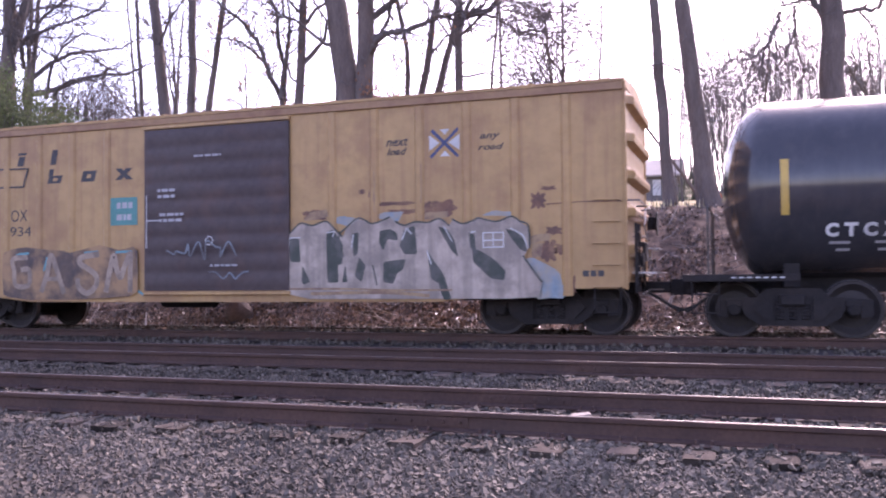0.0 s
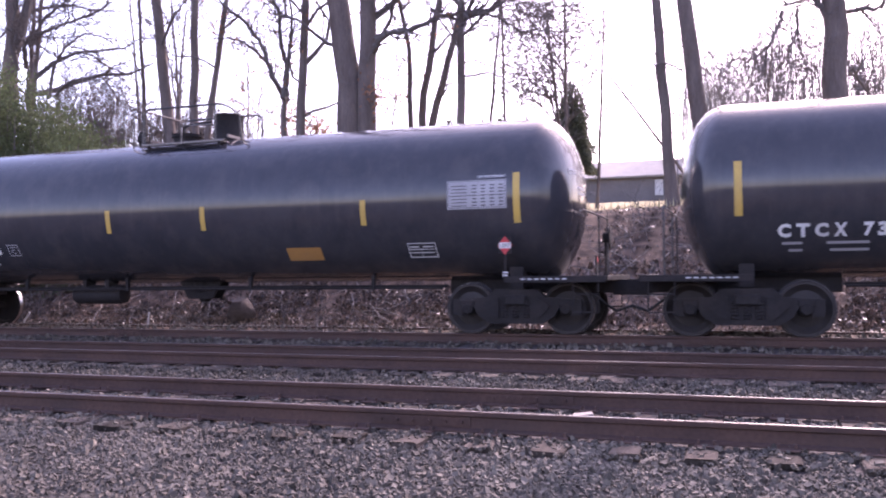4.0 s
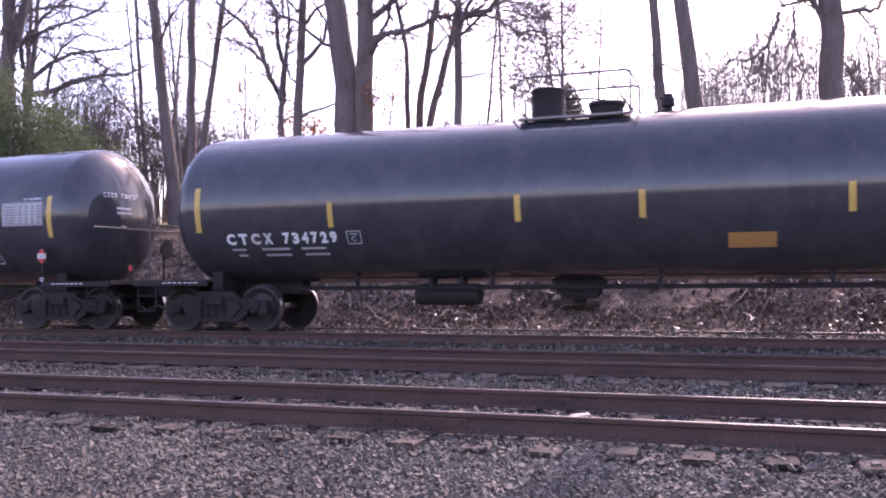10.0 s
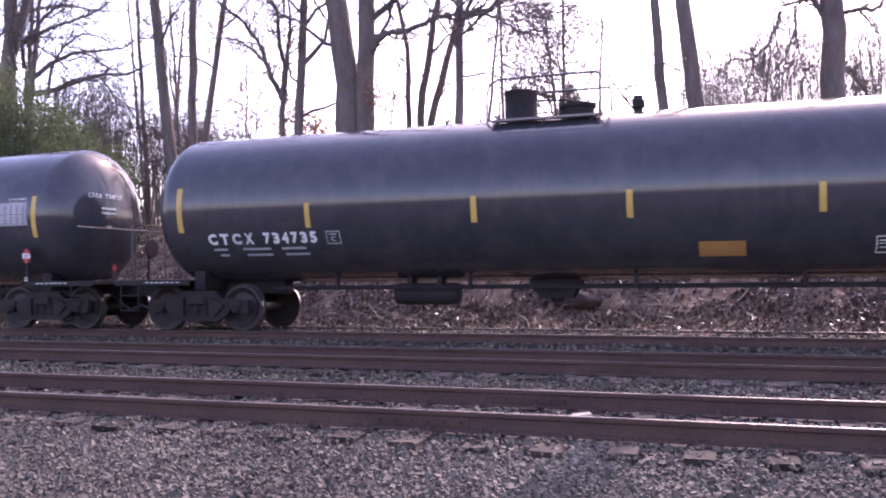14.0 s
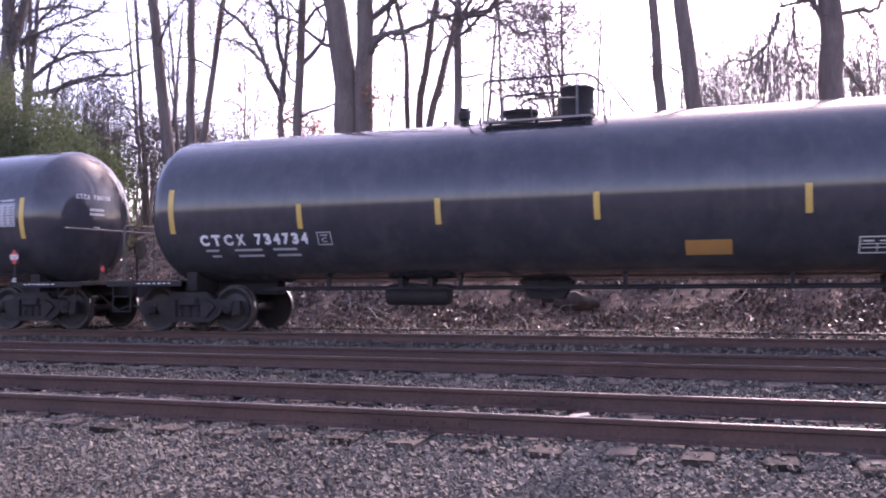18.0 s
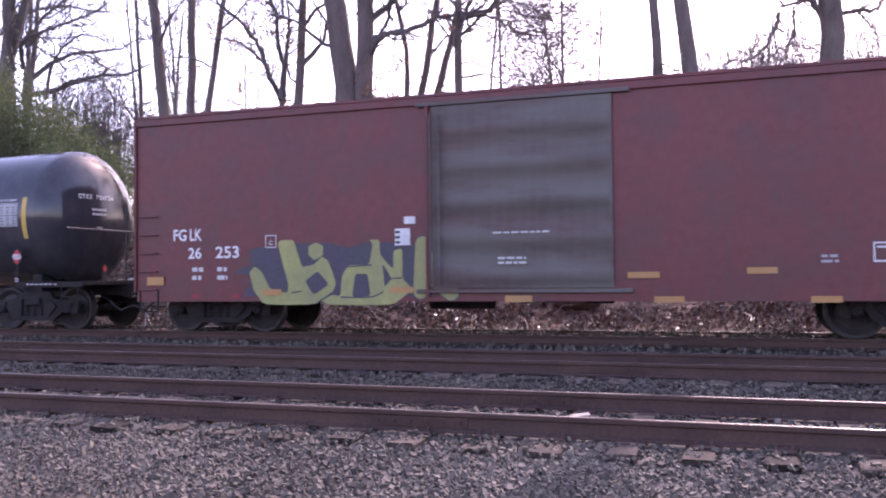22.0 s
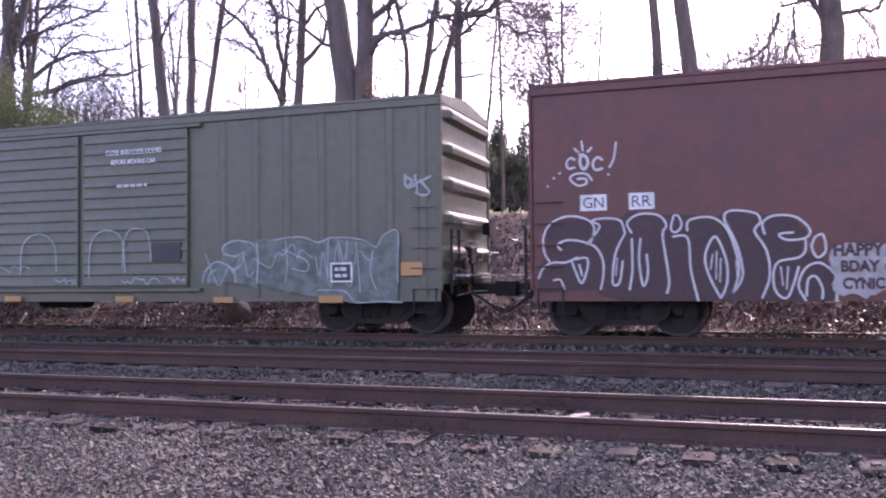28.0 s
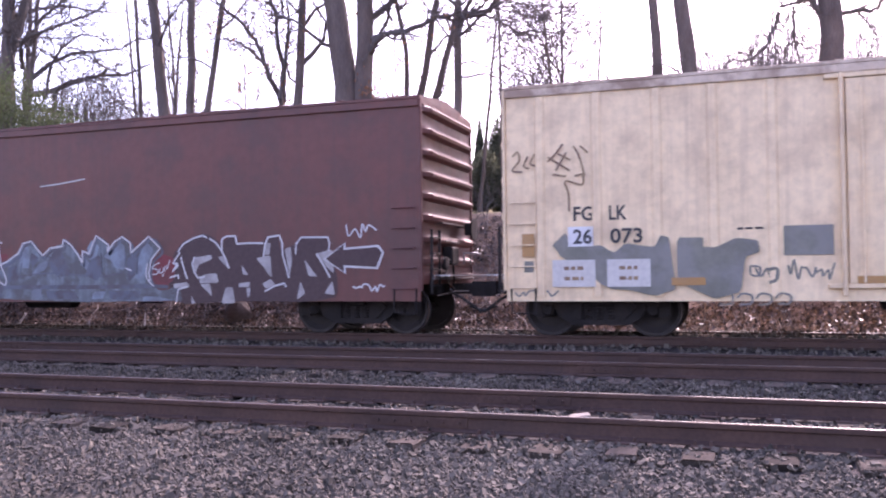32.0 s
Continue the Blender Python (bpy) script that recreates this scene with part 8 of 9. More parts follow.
def bare_tree(x, y, z_ref, slope, dia, height, seed, limbs, label, first=5.5, limb_len=3.2, leaves=0, slope_y=0.0, depth=4, line=None, boughs=()):
    """A leafless tree; its trunk passes x at height z_ref and leans by slope. limbs: a count, or rows (height, degrees, elevation, length)."""
    rnd = random.Random(seed)
    zb = ground_z(x, y) - 0.15
    root = thing("bare_tree", None, None, label, "tree", "bare trees on the bank")
    n = 14
    pts, radii = [], []
    for i in range(n + 1):
        z = zb + (height - zb) * (i / n) ** 1.1
        k = (z - zb) / (height - zb)
        xc = x + slope * (z - z_ref)
        if line:
            xc = float(np.interp(z, [b for a, b in line], [a for a, b in line])) + (slope * (z - line[-1][1]) if z > line[-1][1] else 0)
        pts.append((xc + 0.07 * dia * math.sin(2.3 * z + seed), y + slope_y * (z - zb) + rnd.uniform(-0.05, 0.05), z))
        radii.append(dia / 2 * ((1.45 if i == 0 else 1.08 if i == 1 else 1.0) * (1 - 0.62 * k)))
    part("trunk", Shape().tube(pts, radii, 12), BARK, root)
    tips = []

    def trunk_at(z):
        for i in range(n):
            if pts[i][2] <= z <= pts[i + 1][2]:
                u = (z - pts[i][2]) / (pts[i + 1][2] - pts[i][2])
                return Vector(pts[i]).lerp(Vector(pts[i + 1]), u), radii[i] * (1 - u) + radii[i + 1] * u
        return Vector(pts[-1]), radii[-1]
    rows = limbs if hasattr(limbs, "__len__") else [(first + (height - first) * ((k + rnd.random() * 0.7) / limbs), rnd.uniform(0, 360), rnd.uniform(15, 55), limb_len * rnd.uniform(0.6, 1.25)) for k in range(limbs)]
    for row in rows:
        z, az, el, ln = row[:4]
        p, r = trunk_at(z)
        a, e = radians(az), radians(el)
        g = Shape()
        limb(g, tips, rnd, p, (math.cos(a) * math.cos(e), math.sin(a) * math.cos(e), math.sin(e)), ln, row[4] if len(row) > 4 else max(r * rnd.uniform(0.3, 0.5), 0.02), depth if y < 30 else min(depth, 2), kids=(2, 3), wander=0.3, thin=0.00026 * y)
        part("limb", g, TWIG, root)
    for r, path in boughs:
        g = Shape()
        bough(g, tips, rnd, path, y, r)
        part("limb", g, TWIG, root)
    if leaves:
        lf = Shape()
        for k in range(leaves):
            c = Vector(rnd.choice(tips)) + Vector((rnd.gauss(0, 0.25), rnd.gauss(0, 0.25), rnd.gauss(0, 0.25)))
            leaf_quad(lf, c, rnd, 0.07)
        part("clinging_leaves", lf, DEAD_LEAF, root, "a few rust-brown dead leaves", sharp=0)
    return root


def leaf_quad(g, c, rnd, s):
    m = Euler((rnd.uniform(0, 6.3), rnd.uniform(0, 6.3), rnd.uniform(0, 6.3))).to_matrix()
    pts = [(-s, 0, 0), (0, -0.55 * s, 0.15 * s), (s, 0, 0), (0, 0.55 * s, 0.15 * s)]
    g.add([Vector(c) + m @ Vector(p) for p in pts], [(0, 1, 2), (0, 2, 3)])


T1 = "tall leafless grey-brown tree with a straight trunk on the bank"
bare_tree(-27.35, 26.9, 11.07, 0.05, 0.74, 20.0, 1, [(9.84, 20, 45, 6.7, 0.224), (10.62, 170, 50, 5.6), (11.63, 10, 35, 5.6), (13.31, 200, 40, 5.6), (14.99, 60, 40, 4.5)], "forked leafless tree with spreading limbs on the bank", boughs=[(0.09, [(-26.87, 9.59), (-26.25, 10.43), (-25.26, 10.77), (-24.06, 10.85), (-22.88, 11.11), (-21.73, 11.32)]), (0.075, [(-26.25, 10.43), (-25.63, 11.16), (-24.66, 11.59), (-23.70, 11.83), (-22.65, 12.09)]), (0.12, [(-27.25, 9.52), (-27.06, 10.50), (-26.69, 11.37), (-26.20, 12.41)]), (0.04, [(-26.34, 9.24), (-26.31, 10.73), (-25.88, 11.58), (-26.01, 12.29)]), (0.04, [(-25.20, 9.78), (-25.75, 10.23), (-26.37, 10.34)])])
bare_tree(-26.07, 26.9, 10.31, 0.12, 0.29, 14.4, 2, [(8.44, 15, 25, 5.2, 0.124), (9.06, 0, 40, 4.7, 0.103), (9.89, 170, 30, 3.6), (10.72, 20, 30, 4.1)], "leafless branching tree on the bank", boughs=[(0.07, [(-25.37, 8.18), (-24.89, 9.22), (-24.41, 9.86), (-23.70, 10.23), (-22.64, 10.22), (-21.84, 9.86)]), (0.04, [(-24.41, 9.61), (-23.70, 9.62), (-22.87, 9.31), (-22.30, 9.33)]), (0.06, [(-25.07, 8.30), (-24.41, 8.64), (-23.46, 8.73), (-22.52, 8.52), (-21.72, 8.04)]), (0.035, [(-22.64, 8.54), (-22.18, 8.68), (-21.61, 8.60)]), (0.035, [(-24.77, 9.30), (-25.14, 9.93), (-25.87, 10.24)])])
bare_tree(-23.5, 30.0, 9.0, -0.07, 0.23, 16, 3, 9, T1)
bare_tree(-24.6, 31.0, 9.0, -0.1, 0.16, 14, 33, 7, T1, limb_len=2.2)
bare_tree(-20.12, 26.9, 8.22, -0.132, 0.5, 22.0, 4, 8, T1, first=8.58, limb_len=3.0)
bare_tree(-19.55, 26.9, 7.72, -0.08, 0.14, 12.4, 5, 7, "slender leafless tree on the bank", first=6.68, limb_len=1.9)
bare_tree(-18.85, 26.9, 8.83, 0.0, 0.37, 21.2, 6, 6, T1, first=9.39, limb_len=2.7)
bare_tree(-17.97, 26.9, 8.3, 0.17, 0.29, 17.1, 7, 7, "leafless tree leaning along the track", first=8.52, limb_len=2.8)
bare_tree(-15.22, 27.0, 7.0, 0.0, 0.42, 7.65, 8, [(7.0, 150, 30, 0.8), (6.6, 20, 20, 0.7)], "leafless tree forking low, a few dead leaves on it", leaves=260, boughs=[(0.1, [(-15.26, 7.42), (-15.52, 8.20), (-15.81, 9.13), (-16.38, 10.00), (-16.89, 10.56), (-17.33, 10.98), (-17.54, 11.66)]), (0.055, [(-15.84, 8.67), (-16.25, 9.23), (-16.71, 9.52), (-17.45, 9.68), (-17.83, 9.67)]), (0.1, [(-15.17, 7.41), (-15.14, 8.37), (-15.16, 9.57), (-15.20, 10.42), (-15.42, 11.09), (-15.55, 11.63)]), (0.05, [(-15.20, 10.38), (-15.08, 10.81), (-15.01, 11.56)]), (0.09, [(-15.12, 7.53), (-14.94, 8.35), (-14.71, 9.43), (-14.57, 10.11), (-14.70, 11.33)]), (0.045, [(-15.11, 9.27), (-14.84, 9.78), (-14.62, 10.00)]), (0.03, [(-15.66, 8.62), (-15.93, 8.84), (-16.25, 9.23)])])
bare_tree(-14.42, 26.9, 8.52, 0.05, 0.38, 19.3, 9, [(6.69, 0, 12, 2.6, 0.065), (7.87, 170, 25, 2.7), (8.52, 5, 38, 3.2, 0.097), (9.81, 10, 50, 4.3), (10.24, 190, 40, 4.3), (11.75, 60, 40, 4.3)], T1, leaves=25)
bare_tree(-12.96, 26.9, 7.08, -0.187, 0.98, 21.8, 10, [(9.03, 170, 20, 3.1, 0.086), (10.13, 180, 50, 4.9), (11.36, 10, 50, 4.9), (12.58, 200, 45, 4.9), (14.41, 40, 40, 4.9)], "stout leafless oak with twin trunks", leaves=40, line=[(-12.62, 2.19), (-12.62, 5.86), (-12.69, 7.81), (-12.84, 9.03), (-13.16, 10.87)])
bare_tree(-12.02, 26.9, 7.06, 0.03, 0.73, 21.7, 11, [(9.75, 20, 45, 4.9, 0.122), (10.97, 170, 50, 4.9), (12.31, 0, 45, 4.9), (14.38, 90, 40, 4.9)], "stout leafless oak with a long level limb", leaves=70, boughs=[(0.13, [(-11.87, 8.64), (-11.49, 8.92), (-11.00, 9.16), (-10.39, 9.17), (-9.53, 9.31), (-9.19, 9.44), (-8.55, 9.41), (-8.11, 9.41)]), (0.075, [(-11.58, 9.12), (-11.20, 9.58), (-10.91, 9.99), (-10.78, 10.55), (-10.51, 10.99)]), (0.05, [(-11.03, 9.81), (-11.28, 10.41), (-11.64, 10.93)])])
bare_tree(-11.65, 30.0, 8.0, -0.1, 0.26, 15, 12, 5, T1, first=10.5, line=[(-11.68, 5.15), (-11.62, 6.41), (-11.65, 8.30), (-11.68, 9.57), (-11.77, 10.22), (-11.94, 10.98), (-12.12, 11.64), (-12.29, 12.19)], boughs=[(0.06, [(-11.98, 11.09), (-11.62, 11.35), (-11.28, 11.65)])])
bare_tree(-11.1, 30.0, 8.5, 0.14, 0.36, 15, 13, 5, "leafless tree leaning from a shared base", first=10.0, line=[(-11.19, 5.13), (-11.17, 6.59), (-11.10, 7.84), (-10.82, 9.18), (-10.65, 10.31), (-10.46, 11.34), (-10.37, 11.96)], boughs=[(0.07, [(-10.75, 9.38), (-10.42, 9.56), (-10.04, 9.88)])])
bare_tree(-10.8, 30.0, 7.5, 0.17, 0.36, 14, 14, 5, "leafless leaning tree on the bank", first=9.8, line=[(-10.84, 5.11), (-10.78, 6.56), (-10.59, 7.59), (-10.14, 9.01), (-9.87, 9.82), (-9.73, 10.64)], boughs=[(0.06, [(-10.55, 7.63), (-10.19, 7.81), (-9.89, 8.16)])])
bare_tree(-8.66, 26.9, 7.44, 0.01, 0.32, 19.3, 15, [(8.41, 185, 45, 3.2), (9.06, 5, 40, 4.8, 0.086), (9.6, 0, 20, 5.4, 0.108), (10.03, 180, 30, 4.3), (11.75, 20, 45, 4.3), (7.66, 0, -5, 2.7, 0.043)], T1, boughs=[(0.06, [(-8.66, 9.52), (-7.91, 9.50), (-7.31, 9.34), (-6.52, 8.81), (-5.88, 8.65), (-4.61, 8.40)]), (0.06, [(-8.60, 8.92), (-7.98, 9.41), (-7.24, 9.72), (-6.70, 9.89), (-6.05, 9.85)]), (0.07, [(-8.59, 9.58), (-7.84, 9.86), (-7.50, 10.08)]), (0.03, [(-7.24, 9.74), (-6.51, 9.77), (-5.86, 9.54), (-5.23, 9.39), (-4.78, 9.33)]), (0.035, [(-7.17, 9.73), (-6.51, 9.45), (-6.00, 9.25), (-5.36, 9.10)]), (0.025, [(-8.49, 8.94), (-8.05, 9.03), (-7.65, 9.08), (-7.28, 9.03)]), (0.02, [(-8.09, 8.96), (-7.58, 8.69), (-7.12, 8.45)]), (0.03, [(-8.61, 8.13), (-8.13, 8.07), (-7.59, 7.84), (-7.30, 7.62)]), (0.025, [(-6.62, 8.79), (-6.53, 8.36), (-6.57, 7.82)]), (0.04, [(-8.70, 9.16), (-9.08, 8.93), (-9.44, 8.30)]), (0.03, [(-8.80, 9.50), (-9.21, 9.81), (-9.63, 9.72)])])
bare_tree(-8.6, 32.0, 9.0, -0.01, 0.14, 16, 16, 8, "slim straight leafless tree", first=8.0, limb_len=2.4)
bare_tree(-6.6, 34.0, 9.0, 0.0, 0.16, 16, 17, 30, "slim leafless tree with fine twigs", first=6.5, limb_len=2.6, boughs=[(0.03, [(-6.58, 11.42), (-6.12, 11.55), (-5.79, 11.38)]), (0.03, [(-6.57, 11.53), (-7.26, 11.63), (-7.94, 11.91), (-8.64, 12.15), (-9.47, 12.15)]), (0.025, [(-6.58, 11.20), (-7.37, 11.44), (-8.06, 11.81), (-9.12, 11.97)]), (0.03, [(-6.64, 10.30), (-7.27, 10.59), (-8.31, 10.78), (-9.01, 11.34)]), (0.025, [(-6.65, 9.40), (-6.27, 9.45), (-5.71, 9.36), (-5.54, 9.12)]), (0.03, [(-6.62, 8.49), (-6.84, 9.19), (-7.12, 9.78), (-7.51, 10.04)]), (0.025, [(-7.01, 8.19), (-7.29, 9.00), (-7.51, 9.59)]), (0.02, [(-6.56, 11.54), (-6.05, 11.50)]), (0.022, [(-6.57, 11.18), (-5.97, 11.08), (-5.39, 10.86)]), (0.02, [(-6.58, 10.66), (-6.14, 10.85), (-5.66, 10.96), (-5.35, 10.38)]), (0.02, [(-6.59, 10.02), (-6.22, 10.46), (-5.83, 10.31)]), (0.02, [(-6.57, 10.90), (-6.93, 11.18), (-7.09, 11.68)])])
bare_tree(-7.4, 36.0, 8.5, -0.1, 0.2, 13, 18, 26, "small leafless tree with fine twigs", first=6.0, limb_len=3.0, boughs=[(0.035, [(-7.57, 8.49), (-8.10, 8.77), (-8.95, 8.94)]), (0.035, [(-7.67, 7.90), (-8.10, 8.29), (-8.59, 8.57), (-9.03, 8.72)]), (0.04, [(-7.42, 8.53), (-7.85, 8.99), (-8.46, 9.28), (-9.19, 9.59)]), (0.03, [(-8.09, 8.89), (-8.45, 9.89), (-9.31, 10.33)]), (0.03, [(-8.46, 9.28), (-8.94, 10.05), (-9.56, 10.15)]), (0.05, [(-7.32, 7.36), (-7.52, 8.39), (-7.81, 9.00), (-8.32, 9.56), (-9.36, 9.92)]), (0.045, [(-7.05, 8.01), (-7.10, 9.45), (-7.53, 10.42), (-7.78, 11.04), (-8.20, 11.60), (-8.46, 11.88)]), (0.035, [(-7.53, 7.63), (-8.08, 8.34), (-8.94, 8.71)]), (0.03, [(-7.64, 8.69), (-8.59, 8.91), (-9.28, 9.38)]), (0.03, [(-7.47, 8.55), (-7.55, 9.07), (-7.12, 9.62), (-7.19, 10.22)]), (0.03, [(-8.15, 9.46), (-8.48, 10.08), (-9.36, 10.16)]), (0.03, [(-7.04, 9.19), (-6.68, 10.18), (-6.51, 10.75), (-6.17, 11.14)]), (0.025, [(-7.79, 10.28), (-8.39, 10.85), (-8.90, 11.50)]), (0.025, [(-7.03, 9.95), (-6.60, 9.92), (-6.02, 9.74)])])
bare_tree(-2.31, 26.9, 7.44, -0.06, 0.36, 19.3, 19, 7, T1, first=9.38, limb_len=2.6)
bare_tree(-1.4, 26.9, 7.41, -0.108, 0.56, 22.0, 20, 6, "tall leafless tree with a thick bare trunk", first=10.91, limb_len=2.8, boughs=[(0.03, [(-1.67, 7.21), (-2.15, 7.44), (-2.68, 7.43), (-2.91, 7.57)])])
bare_tree(2.49, 26.9, 7.08, 0.0, 0.76, 23.0, 21, [(8.79, 10, 10, 4.3, 0.122), (9.03, 170, 15, 4.9, 0.122), (10.75, 30, 40, 4.9), (11.97, 200, 40, 4.9)], "thick leafless tree beside the bank's edge", boughs=[(0.1, [(2.24, 8.48), (2.06, 8.86), (1.84, 8.96), (1.46, 8.76), (1.12, 8.70)]), (0.06, [(1.12, 8.70), (1.02, 8.28), (0.86, 7.88), (0.70, 7.57), (0.29, 7.29), (-0.20, 7.23), (-0.36, 7.08)]), (0.05, [(1.52, 8.75), (1.51, 8.15), (1.38, 7.75), (1.20, 7.35)]), (0.035, [(1.51, 8.15), (1.61, 7.40), (1.87, 6.72)]), (0.07, [(2.83, 8.58), (3.23, 8.53), (3.59, 8.40), (3.75, 8.60), (4.03, 8.69)]), (0.04, [(3.23, 8.53), (3.37, 8.17), (3.58, 7.86)]), (0.04, [(0.70, 7.57), (0.60, 7.16), (0.42, 6.68)]), (0.03, [(1.02, 8.28), (1.30, 8.15), (1.45, 8.20)])])
bare_tree(0.9, 34.0, 8.0, 0.12, 0.12, 11, 22, 10, "slim leafless tree with a broken stub", first=5.8, limb_len=2.2)
bare_tree(4.4, 34.0, 6.0, -0.5, 0.30, 7.0, 23, 3, "crooked leafless tree leaning over", first=5.6, limb_len=1.6, line=[(4.34, 4.21), (4.36, 5.61), (4.44, 6.71)], boughs=[(0.1, [(4.34, 4.21), (4.36, 5.61), (4.44, 6.71), (4.16, 7.33), (3.81, 7.87), (3.52, 8.30)])])

bare_tree(-9.9, 35.0, 8.5, 0.1, 0.18, 13, 51, 10, "small leafless tree with fine twigs", first=6.5, limb_len=3.2)
bare_tree(-5.6, 36.5, 8.5, 0.05, 0.15, 12.5, 52, 14, "small leafless tree with fine twigs", first=6.5, limb_len=2.8)
bare_tree(-4.0, 34.0, 7.5, -0.7, 0.15, 8.95, 53, 5, "dead leafless sapling leaning far over", first=7.6, limb_len=0.7, depth=2, line=[(-1.3, 3.7), (-3.85, 7.4), (-4.9, 8.91)])
bare_tree(-1.6, 30.0, 7.0, -0.15, 0.1, 9.0, 54, 9, "thin leafless sapling with fine twigs", first=5.0, limb_len=1.8)
bare_tree(-24.0, 33.0, 9.0, 0.1, 0.2, 13, 55, 14, "leafless tree with fine twigs", first=7.0, limb_len=4.0)
bare_tree(-21.0, 34.0, 8.0, 0.0, 0.14, 11, 56, 14, "small leafless tree with fine twigs", first=6.0, limb_len=3.0)
bare_tree(-28.5, 29.0, 9.0, 0.05, 0.3, 16, 57, 13, "spreading leafless tree on the bank", first=8.0, limb_len=5.0)


bare_tree(-14.5, 28.0, 6.0, 0.03, 0.12, 7.0, 61, 9, "young tree holding rust-orange dead leaves", first=4.2, limb_len=1.0, leaves=900, depth=2)
bare_tree(-17.5, 29.0, 7.0, 0.12, 0.09, 8.6, 62, 8, "thin sapling with a few brown dead leaves", first=6.0, limb_len=1.5, leaves=110, depth=3)
bare_tree(-11.9, 29.0, 7.0, 0.10, 0.08, 8.9, 63, 8, "thin sapling with a few brown dead leaves", first=6.0, limb_len=1.5, leaves=110, depth=3)

bare_tree(-19.6, 28.0, 7.0, 0.0, 0.07, 8.0, 64, 3, "thin crooked leafless sapling", first=6.5, limb_len=0.8, depth=2, boughs=[(0.035, [(-20.24, 7.23), (-20.30, 8.68), (-20.58, 10.25), (-20.35, 10.71), (-20.69, 10.99)]), (0.02, [(-20.35, 10.71), (-20.07, 11.26), (-19.79, 11.71)])])
# added sapling, placed so its leaves give an orange spot before the oak
bare_tree(-11.75, 26.6, 6.5, 0.0, 0.07, 7.2, 65, 6, "young tree holding rust-orange dead leaves", first=6.2, limb_len=0.7, leaves=150, depth=2)


def far_woods():
    """The thin grey wood behind, as one tangle of crooked stems and twigs."""
    rnd = random.Random(77)
    g, tips = Shape(), []
    spots = [(rnd.uniform(-2.2, 13), rnd.uniform(38, 80)) for _ in range(84)] + [(rnd.uniform(-40, -21.5), rnd.uniform(34, 56)) for _ in range(60)] \
        + [(rnd.uniform(13, 55), rnd.uniform(35, 80)) for _ in range(30)] + [(rnd.uniform(-90, -40), rnd.uniform(35, 80)) for _ in range(30)]
    spots += [(rnd.uniform(-4.4, 4.0), rnd.uniform(80, 97)) for _ in range(20)]
    extra_spots = [(rnd.uniform(-5, 4.5), rnd.uniform(76, 97)) for _ in range(50)] + [(rnd.uniform(0.3, 3.4), rnd.uniform(42, 62)) for _ in range(16)]
    extra_spots += [(rnd.uniform(3.7, 7.5), rnd.uniform(38, 58)) for _ in range(18)] + [(rnd.uniform(-3.6, 0.3), rnd.uniform(42, 62)) for _ in range(9)]
    spots = [(x, y) for x, y in spots if y > 78 or not -0.055 * y < x < 0.045 * y]     # keeps these stems out of the camera's view wedge to the parked pickup
    spots += extra_spots
    for x, y in spots:
        zb = ground_z(x, y)
        h = rnd.uniform(6.5, 9.5) * (0.45 + y / 75) if x > -15 else rnd.uniform(4.2, 6.2) * (0.6 + y / 100)
        lean, bend = rnd.gauss(0, 0.09), rnd.uniform(-0.5, 0.5)
        at = lambda u: (x + lean * h * u + bend * math.sin(3.0 * u + x), y, zb + h * u)
        r = rnd.uniform(0.035, 0.085)
        g.tube([at(k / 7) for k in range(8)], [r * (1 - 0.8 * k / 7) for k in range(8)], 5, caps=False)
        for k in range(rnd.randint(7, 11)):
            u = rnd.uniform(0.2, 1.0)
            a = rnd.uniform(0, 6.28)
            limb(g, tips, rnd, at(u), (math.cos(a), 0.5 * math.sin(a), rnd.uniform(0.5, 1.6)), h * rnd.uniform(0.15, 0.36), max(r * 0.3 * (1.1 - u), 0.013), 2, wander=0.3, kids=(1, 3), thin=0.00015 * y)
    thing("far_woods", g, FAR_WOOD, "thin grey leafless woods far behind the bank", "woods", kind="stuff", sharp=0)


far_woods()


def thicket():
    """Bare brush behind the evergreen bush, one tangle of thin stems."""
    rnd = random.Random(31)
    g, tips = Shape(), []
    for k in range(150):
        x, y = rnd.uniform(-27.2, -19.6), rnd.uniform(27.6, 31.5)
        top = 9.1 - 0.42 * max(0, x + 26.0) + rnd.gauss(0, 0.45)
        zb = ground_z(x, y) - 0.05
        h = top - zb
        lean = rnd.gauss(0, 0.08)
        at = lambda u: (x + lean * h * u + 0.12 * math.sin(5 * u + k), y, zb + h * u)
        g.tube([at(i / 6) for i in range(7)], [0.035 * (1 - 0.8 * i / 6) for i in range(7)], 4, caps=False)
        for _ in range(8):
            u, a = rnd.uniform(0.3, 1.0), rnd.uniform(0, 6.28)
            limb(g, tips, rnd, at(u), (math.cos(a), 0.5 * math.sin(a), rnd.uniform(0.3, 1.3)), rnd.uniform(0.6, 1.4), 0.014, 2, wander=0.35, kids=(1, 3), thin=0.007)
    thing("brush_thicket", g, TWIG, "grey-brown thicket of bare stems behind the bush", "thicket", kind="stuff", sharp=0)


thicket()


